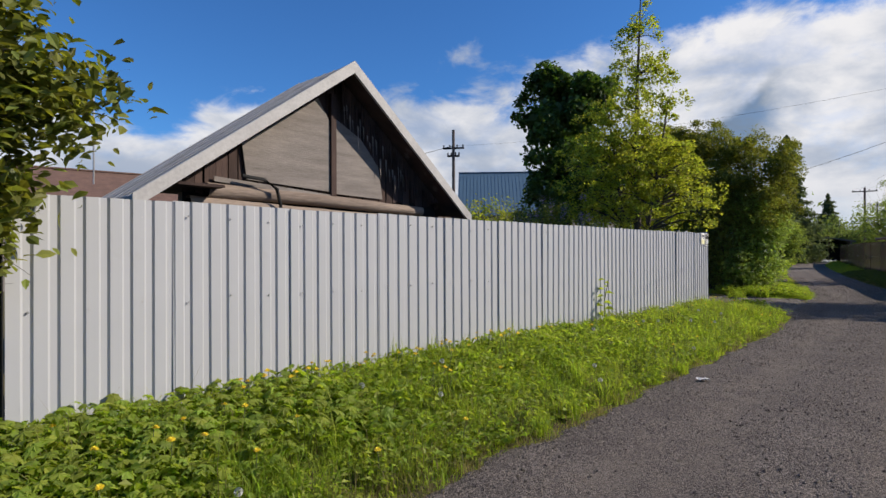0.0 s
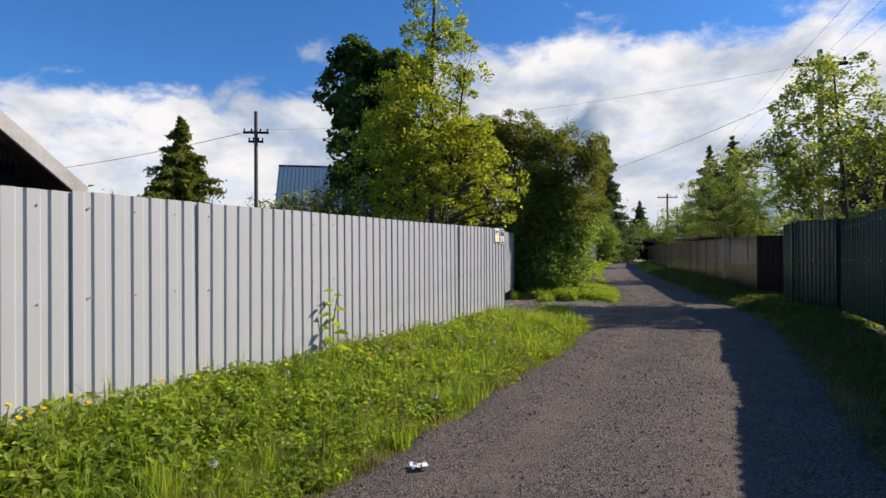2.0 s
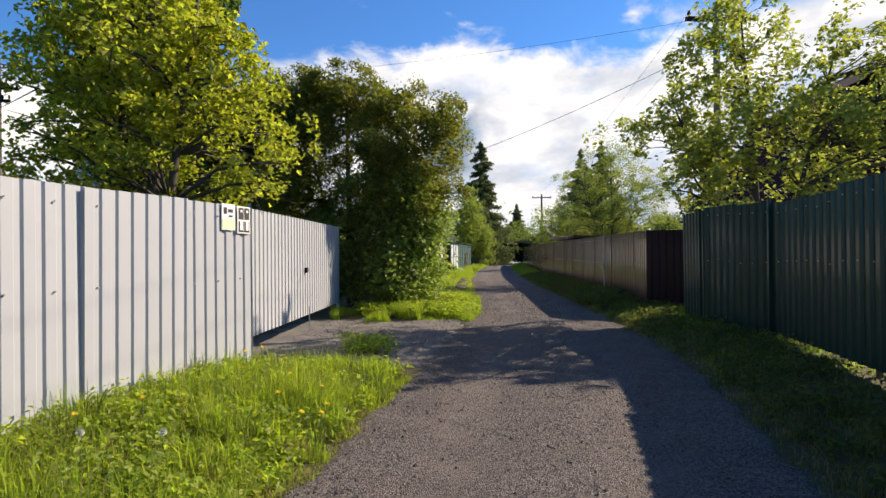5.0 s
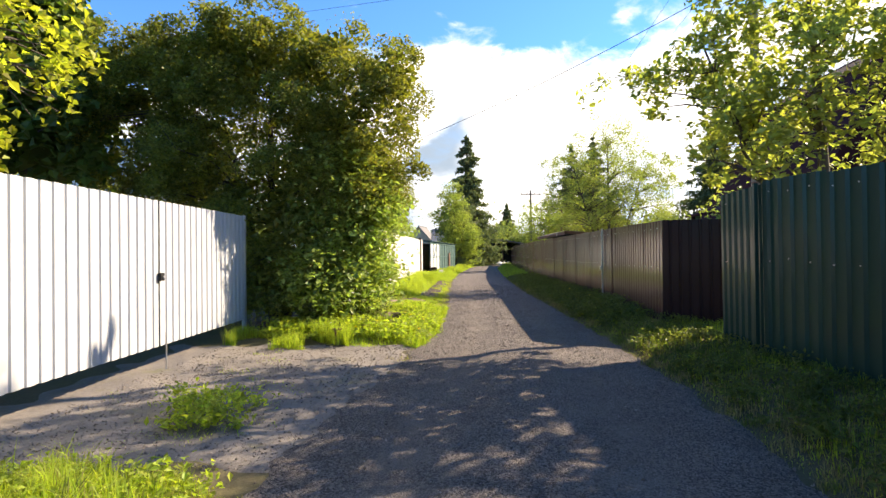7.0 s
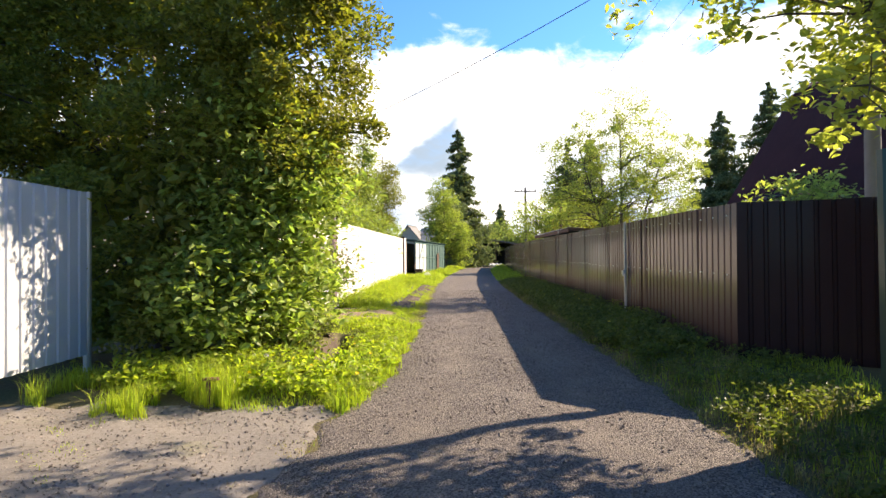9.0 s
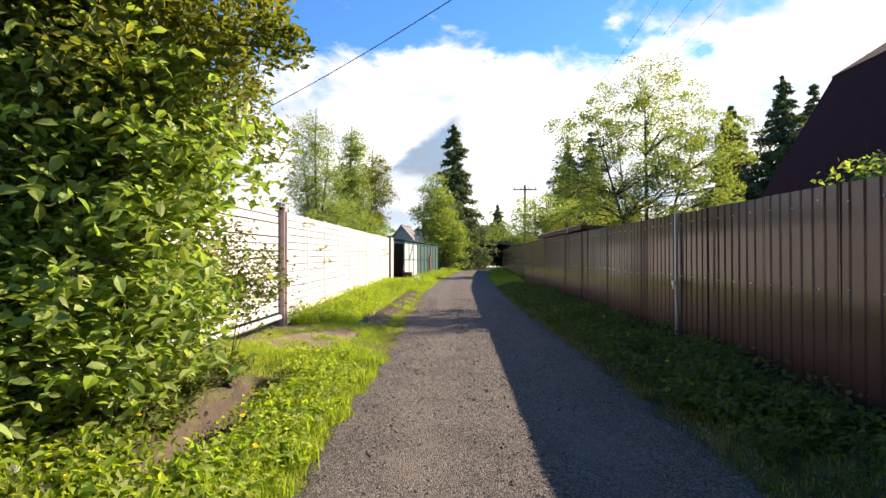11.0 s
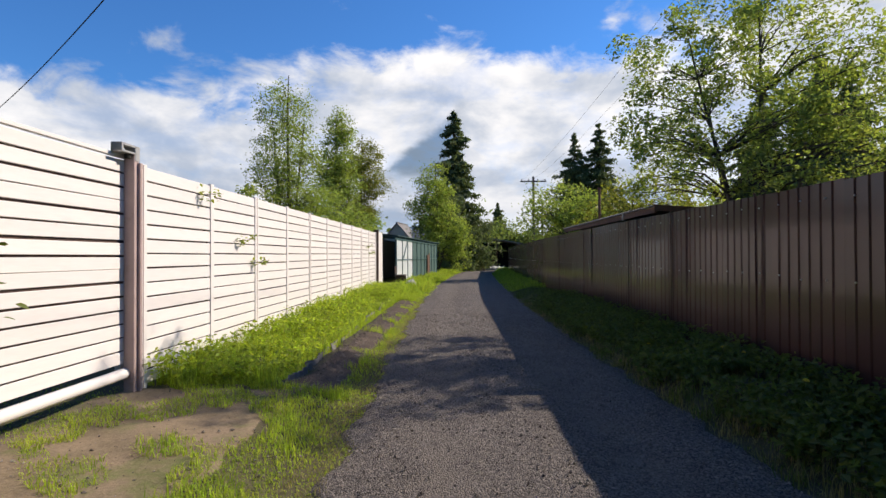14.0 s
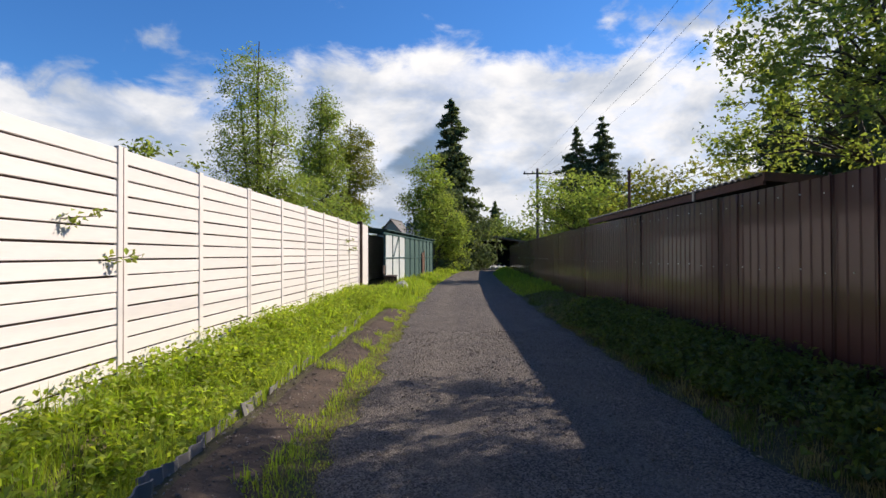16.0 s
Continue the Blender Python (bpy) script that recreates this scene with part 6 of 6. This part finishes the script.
tufts("grass_tussocks", "uneven tussocks of verge grass", 1500, 1.0, 17.5, f1, lambda y: road_l(y) - 0.05, 0.27, 0.008, M_GRASS, 34, 0.045, thin=-0.1)
tufts("grass_tussocks", "dark green tussocks of verge grass", 220, 1.0, 17.5, f1, lambda y: road_l(y) - 0.1, 0.25, 0.009, M_LEAF_DARK_SHADED, 30, 0.05)
tufts("grass_tussocks", "dry brown tussocks at the gravel's edge", 420, 1.0, 17.5, lambda y: road_l(y) - 0.75, lambda y: road_l(y) + 0.02, 0.17, 0.006, M_STRAW, 26, 0.05)
tufts("grass_tussocks", "tussocks on the bank below the willow", 330, 22.6, 28.8, lambda y: trench_x(y) + 0.25, lambda y: road_l(y), 0.17, 0.008, M_GRASS, 30, 0.045)
tufts("grass_tussocks", "tussocks along the ditch", 620, 31.8, 47.5, lambda y: y * 0 + 0.15, lambda y: y * 0 + 1.4, 0.26, 0.008, M_GRASS, 30, 0.05)
# Shade on this verge is put into the tussock colour.
tufts("grass_tussocks", "tussocks darkened for shade by the lane edge", 260, 5, 46, lambda y: road_r(y) + 0.0, lambda y: road_r(y) + 0.9, 0.20, 0.008, M_LEAF_DARK_SHADED, 28, 0.05)
tufts("grass_tussocks", "brown withered tussocks along the shaded verge", 900, 4, 44, lambda y: road_r(y) + 0.05, lambda y: road_r(y) + 1.2, 0.15, 0.006, M_STRAW, 26, 0.06)
lobed_weeds("lobed_weeds", "pale green lobed leaves spreading at the fence foot", 330, 1.2, 4.9, lambda y: fence1_x(y) + 0.1, lambda y: fence1_x(y) + 1.25, 0.25, 0.098, M_WEED, 9, 0.13)
lobed_weeds("lobed_weeds", "lobed leaves scattered in the verge", 420, 5.0, 15, f1, lambda y: road_l(y) - 0.35, 0.17, 0.085, M_WEED, 7, 0.12, thin=0.0)
lobed_weeds("lobed_weeds", "lobed weeds beside the drain", 90, 23.2, 27.2, lambda y: trench_x(y) + 0.32, lambda y: trench_x(y) + 0.7, 0.16, 0.09, M_WEED, 8, 0.10)
weeds("broad_weeds", "broad-leaved ground elder at the fence foot", 330, 0.8, 9.5, f1, lambda y: fence1_x(y) + 1.3, 0.20, 0.072, M_WEED, 44, 0.13, thin=-0.35)
weeds("broad_weeds", "clover and small leaves in the verge", 1100, 1.0, 17.4, f1, lambda y: road_l(y) - 0.1, 0.17, 0.052, M_WEED, 36, 0.13)
weeds("broad_weeds", "weed tuft in the driveway", 26, 18.4, 19.3, lambda y: y * 0 + 0.35, lambda y: y * 0 + 1.2, 0.22, 0.055, M_WEED, 50, 0.12)
weeds("broad_weeds", "rank weeds under the willow edge", 150, 22.9, 24.6, lambda y: y * 0 - 0.4, lambda y: y * 0 + 2.0, 0.24, 0.075, M_WEED, 40, 0.13)
weeds("broad_weeds", "weeds on the bank under the willow", 130, 23.0, 28.4, lambda y: trench_x(y) + 0.2, lambda y: road_l(y) - 0.2, 0.16, 0.055, M_WEED, 44, 0.13)
# Dark leaf colour stands for the shrub's shade on this bank.
weeds("broad_weeds", "weeds on the broken bank darkened for shade by the shrub", 230, 23.4, 27.2, lambda y: y * 0 + 0.1, lambda y: trench_x(y) - 0.3, 0.20, 0.065, M_LEAF_DARK_SHADED, 34, 0.11)
weeds("broad_weeds", "rank weeds filling the ditch", 620, 31.8, 47, lambda y: y * 0 + 0.15, lambda y: y * 0 + 1.25, 0.30, 0.06, M_WEED, 50, 0.14)
# These two sets carry the right verge's shade in their leaf colour.
weeds("broad_weeds", "nettles darkened for shade along the brown fence", 620, 24.6, 42, lambda y: road_r(y) + 0.15, lambda y: y * 0 + 6.55, 0.27, 0.07, M_LEAF_DARK_SHADED, 46, 0.14)
weeds("broad_weeds", "low weeds darkened for shade along the green fence", 520, 6, 24.4, lambda y: road_r(y) + 0.2, lambda y: np.interp(y, [3, 10, 16, 19, 22, 24.4], [4.1, 5.1, 6.3, 6.9, 6.7, 7.3]), 0.16, 0.05, M_LEAF_DARK_SHADED, 40, 0.13)

# loose stones on the lane
ns = 30000
ys_ = 1.5 + 38 * rg.rand(ns) ** 1.15
us = rg.rand(ns)
xs_ = road_l(ys_) + (road_r(ys_) - road_l(ys_)) * us
keepm = (np.abs(us - 0.28) > 0.07) | (rg.rand(ns) < 0.5)
xs_, ys_, us = xs_[keepm], ys_[keepm], us[keepm]
ns = len(xs_)
zs_ = 0.03 * np.sin(np.pi * us) - 0.022 * (np.exp(-((us - 0.27) / 0.1) ** 2) + np.exp(-((us - 0.72) / 0.1) ** 2)) + 0.010
S = (0.004 + 0.011 * rg.rand(ns, 1) ** 2.4)
octa = np.array([[1, 0, 0], [0, 1, 0], [-1, 0, 0], [0, -1, 0], [0, 0, 0.75], [0, 0, -0.75]], float)
jit = 1 + 0.35 * rg.randn(ns, 6, 1).clip(-1.5, 1.5)
ang = rg.rand(ns) * 6.28
ca, sa = np.cos(ang)[:, None], np.sin(ang)[:, None]
o2 = octa[None] * jit
ox = o2[:, :, 0] * ca - o2[:, :, 1] * sa
oy = o2[:, :, 0] * sa + o2[:, :, 1] * ca
SV = np.stack([xs_[:, None] + ox * S, ys_[:, None] + oy * S, zs_[:, None] + o2[:, :, 2] * S], -1).reshape(-1, 3)
of = np.array([[0, 1, 4], [1, 2, 4], [2, 3, 4], [3, 0, 4], [1, 0, 5], [2, 1, 5], [3, 2, 5], [0, 3, 5]])
SF = (np.arange(ns)[:, None, None] * 6 + of[None]).reshape(-1, 3)
tagged(link("loose_gravel", quick_mesh("loose_gravel", SV, SF), M_STONE), "loose grey gravel stones on the lane", "gravel", kind="stuff")


def stone_set(n, x0, x1, y0, y1, label):
    x, y_ = rg.uniform(x0, x1, n), rg.uniform(y0, y1, n)
    z = ground_z(x, y_) + 0.016
    sz = 0.004 + 0.012 * rg.rand(n, 1) ** 3
    j_ = octa[None] * (1 + 0.35 * rg.randn(n, 6, 1).clip(-1.5, 1.5))
    V = np.stack([x[:, None] + j_[:, :, 0] * sz, y_[:, None] + j_[:, :, 1] * sz, z[:, None] + j_[:, :, 2] * sz], -1).reshape(-1, 3)
    F = (np.arange(n)[:, None, None] * 6 + of[None]).reshape(-1, 3)
    tagged(link("loose_stones", quick_mesh("loose_stones", V, F), M_STONE), label, "gravel", kind="stuff")


stone_set(9000, -0.9, 2.2, 17.6, 22.8, "small stones strewn over the driveway")
stone_set(500, 0.0, 2.2, 28.8, 31.8, "small stones on the trodden earth")
stone_set(2500, 1.5, 2.1, 31.9, 40, "crumbs of earth on the soil strip")

# ---- flowers and small things ----
def dandelion(kind):
    d = thing("dandelion" if kind else "dandelion_clock", "yellow dandelion in bloom among grass" if kind else "white dandelion seed head among grass", "flower", (0, 0, 0),
              group="dandelions" if kind else "dandelion clocks")
    link("stem", Tubes().add([(0, 0, -0.05), (0.01, 0, 0.12), (0.0, 0.01, 0.24)], [0.004, 0.004, 0.003], 5).mesh("stem"), M_STEM, d)
    bm = bmesh.new()
    if kind:
        rd = random.Random(3)
        for ring, rad, z in ((14, 0.024, 0.243), (12, 0.017, 0.250), (8, 0.010, 0.256)):
            for i in range(ring):
                a = 2 * math.pi * i / ring + rd.random() * 0.3
                c, s = math.cos(a), math.sin(a)
                w = 0.005
                vs = [bm.verts.new(p) for p in ((0, 0, z - 0.006), (c * rad - s * w, s * rad + c * w, z), (c * rad * 1.15, s * rad * 1.15, z + 0.002), (c * rad + s * w, s * rad - c * w, z))]
                bm.faces.new(vs)
    else:
        rd = random.Random(4)
        for i in range(90):
            v = Vector((rd.gauss(0, 1), rd.gauss(0, 1), rd.gauss(0, 1))).normalized()
            o = v.orthogonal().normalized() * 0.006
            c = Vector((0, 0, 0.25)) + v * 0.026
            q = v.cross(o)
            bm.faces.new([bm.verts.new(p) for p in (c - v * 0.012, c + o, c + q * 0.8)])
            bm.faces.new([bm.verts.new(p) for p in (c - v * 0.012, c - o, c - q * 0.8)])
    part("flower_head" if kind else "seed_head", bm, M_YELLOW if kind else M_PUFF, d)
    return d


d0, d1 = dandelion(True), dandelion(False)
fl = random.Random(15)
spots_y = [(fl.uniform(2.5, 16.5), fl.uniform(0.08, 0.92)) for _ in range(34)]
spots_y += [(fl.uniform(1.6, 4.6), fl.uniform(0.1, 0.85)) for _ in range(16)]
spots_y += [(4.0 + 0.11 * i + fl.uniform(-.15, .15), 0.03 + fl.uniform(0, .16)) for i in range(36)]
first = True
for yq, f in spots_y:
    a, b = fence1_x(yq) + 0.05, float(np.interp(yq, LY, LX))
    x = a + (b - a) * f
    m = pose(x, yq, float(ground_z(x, yq)) + fl.uniform(0.0, 0.09), fl.uniform(-12, 12), fl.uniform(-12, 12), fl.uniform(0, 360))
    if first:
        d0.matrix_basis = m
        first = False
    else:
        copy_thing(d0, m)
for i in range(22):
    x, yq = fl.uniform(1.1, 2.35), fl.uniform(23.0, 26.2)
    if i > 12:
        x, yq = fl.uniform(5.5, 6.3), fl.uniform(25.5, 34)
    copy_thing(d0, pose(x, yq, float(ground_z(x, yq)) - fl.uniform(0.0, 0.08), fl.uniform(-12, 12), fl.uniform(-12, 12), fl.uniform(0, 360)))
first = True
for i in range(20):
    yq = fl.uniform(2.5, 14)
    x = fence1_x(yq) + fl.uniform(0.5, 2.0)
    x = min(x, float(np.interp(yq, LY, LX)) - 0.15)
    if i > 15:
        x, yq = fl.uniform(0.6, 1.6), fl.uniform(23.2, 24.2)
    m = pose(x, yq, float(ground_z(x, yq)) - 0.02, fl.uniform(-8, 8), fl.uniform(-8, 8), 0)
    if first:
        d1.matrix_basis = m
        first = False
    else:
        copy_thing(d1, m)

# tall single weed against the grey fence
wx, wy = -1.2, 10.72
tw = thing("tall_weed", "tall single green weed standing against the grey fence", "weed", (wx, wy, 0.2))
wz = float(ground_z(wx, wy))
link("stem", Tubes().add([(wx, wy, wz - 0.05), (wx - 0.03, wy + 0.02, wz + 0.45), (wx + 0.05, wy, wz + 0.85)], [0.011, 0.009, 0.005], 6).mesh("stem"), M_STEM, tw)
for i in range(13):
    f = 0.2 + 0.8 * i / 12
    a = i * 2.4
    ln = 0.27 * (1.1 - 0.6 * f)
    c = Vector((wx - 0.03 * math.sin(f * 3), wy, wz + 0.85 * f))
    o = Vector((math.cos(a), math.sin(a), 0))
    s = Vector((-o.y, o.x, 0)) * ln * 0.13
    bm = bmesh.new()
    pts = [c, c + o * ln * 0.45 + s + Vector((0, 0, ln * 0.22)), c + o * ln + Vector((0, 0, -ln * 0.1)), c + o * ln * 0.45 - s + Vector((0, 0, ln * 0.22))]
    vs = [bm.verts.new(p) for p in pts]
    bm.faces.new((vs[0], vs[1], vs[2]))
    bm.faces.new((vs[0], vs[2], vs[3]))
    part("leaf", bm, M_WEED, tw)

# crumpled paper on the lane
pp = thing("paper_scrap", "crumpled scrap of white paper on the gravel", "litter", (0.55, 8.55, 0.02))
bm = bmesh.new()
bmesh.ops.create_grid(bm, x_segments=6, y_segments=5, size=0.06, matrix=pose(0.55, 8.55, 0.045, 0, 0, 30))
for v in bm.verts:
    v.co.z += R.uniform(-0.012, 0.018)
    v.co.x += R.uniform(-0.01, 0.01)
bmesh.ops.solidify(bm, geom=bm.faces, thickness=0.002)
part("crumpled_sheet", bm, M_PAPER, pp)

# culvert mouth at the head of the drain
cv = thing("culvert_pipe", "dark mouth of an old culvert at the head of a drain", "pipe", (1.44, 27.0, -0.3))
tb = bmesh.new()
bmesh.ops.create_cone(tb, cap_ends=False, segments=18, radius1=0.15, radius2=0.15, depth=0.6, matrix=pose(1.43, 27.16, -0.24, 88, 0, 3))
bmesh.ops.solidify(tb, geom=tb.faces, thickness=-0.025)
part("pipe_wall", tb, M_EARTH, cv)
part("darkness", boxes((1.29, 1.58, 27.40, 27.44, -0.40, -0.09)), M_DARK, cv)
for i in range(30):
    x, yq = 0.95 + R.uniform(-.4, .35), 25.8 + R.uniform(-1.2, 1.1)
    cl_ = thing("earth_clod", "dry clod of earth on the ditch bank", "clod", (x, yq, float(ground_z(x, yq))), group="clods by the culvert")
    bm = bmesh.new()
    bmesh.ops.create_icosphere(bm, subdivisions=2, radius=R.uniform(.02, .05), matrix=Matrix.Translation((x, yq, float(ground_z(x, yq)) + 0.01)) @ Matrix.Diagonal((1.2, 1, .7, 1)))
    for v in bm.verts:
        v.co += Vector((R.uniform(-.014, .014), R.uniform(-.014, .014), R.uniform(-.014, .014)))
    part("lump", bm, M_DIRT if i % 3 else M_EARTH, cl_)
pb = thing("plastic_bag", "crumpled white plastic bag lying in the grass", "litter", (1.3, 49.8, 0.1))
bm = bmesh.new()
bmesh.ops.create_icosphere(bm, subdivisions=3, radius=0.16, matrix=Matrix.Translation((1.3, 49.8, float(ground_z(1.3, 49.8)) + 0.16)) @ Matrix.Diagonal((1.3, 1, 1.0, 1)))
for v in bm.verts:
    v.co += Vector((R.uniform(-.03, .03), R.uniform(-.03, .03), R.uniform(-.03, .03)))
part("bag", bm, M_SACK, pb)
part("knot", Tubes().add([(1.32, 49.8, 0.34), (1.36, 49.78, 0.46)], [0.05, 0.02], 7).mesh("knot"), M_SACK, pb)
# rusty stub by the lane
st = thing("rusty_stub", "short rusty iron stub in the grass", "stub", (0.95, 22.75, 0))
part("upright", boxes((0.93, 0.97, 22.73, 22.77, -0.1, 0.26), bev=0.004), M_RUST, st)
part("crosspiece", boxes((0.90, 1.05, 22.72, 22.775, 0.262, 0.29), bev=0.004), M_RUST, st)
# twigs growing through the board fence
for yq, zq in ((34.15, 1.62), (34.72, 1.30), (33.0, 2.16), (45.5, 1.75), (46.0, 1.5)):
    tg = thing("fence_twig", "leafy twig poking through the board fence", "twig", (WX + 0.02, yq, zq), group="twigs through the fence")
    link("stalk", Tubes().add([(WX - 0.03, yq, zq), (WX + 0.12, yq + 0.08, zq + 0.02), (WX + 0.22, yq + 0.22, zq + 0.04)], [0.006, 0.005, 0.003], 5).mesh("stalk"), M_BARK, tg)
    rt_ = np.random.RandomState(int(yq * 10))
    t = rt_.rand(26, 1)
    Pq = np.array([[WX + 0.02, yq, zq]]) + t * np.array([[0.2, 0.22, 0.04]]) + rt_.randn(26, 3) * np.array([[0.02, 0.04, 0.035]])
    Pq[:, 0] = np.maximum(Pq[:, 0], WX + 0.05)
    link("leaves", leaves_mesh("leaves", Pq, 0.06, rt_, 0.6), M_LEAF_A, tg)
# roof aerial on the log house
ae = thing("roof_aerial", "thin television aerial above the old roof", "aerial", (-6.9, 5.2, 3.0))
link("mast", Tubes().add([(-6.9, 5.2, 2.6), (-6.9, 5.2, 4.05)], [0.012, 0.012], 5).mesh("mast"), M_STEEL, ae)
link("boom", Tubes().add([(-7.2, 5.0, 4.0), (-6.6, 5.4, 4.1)], [0.02, 0.02], 5).mesh("boom"), M_STEEL, ae)
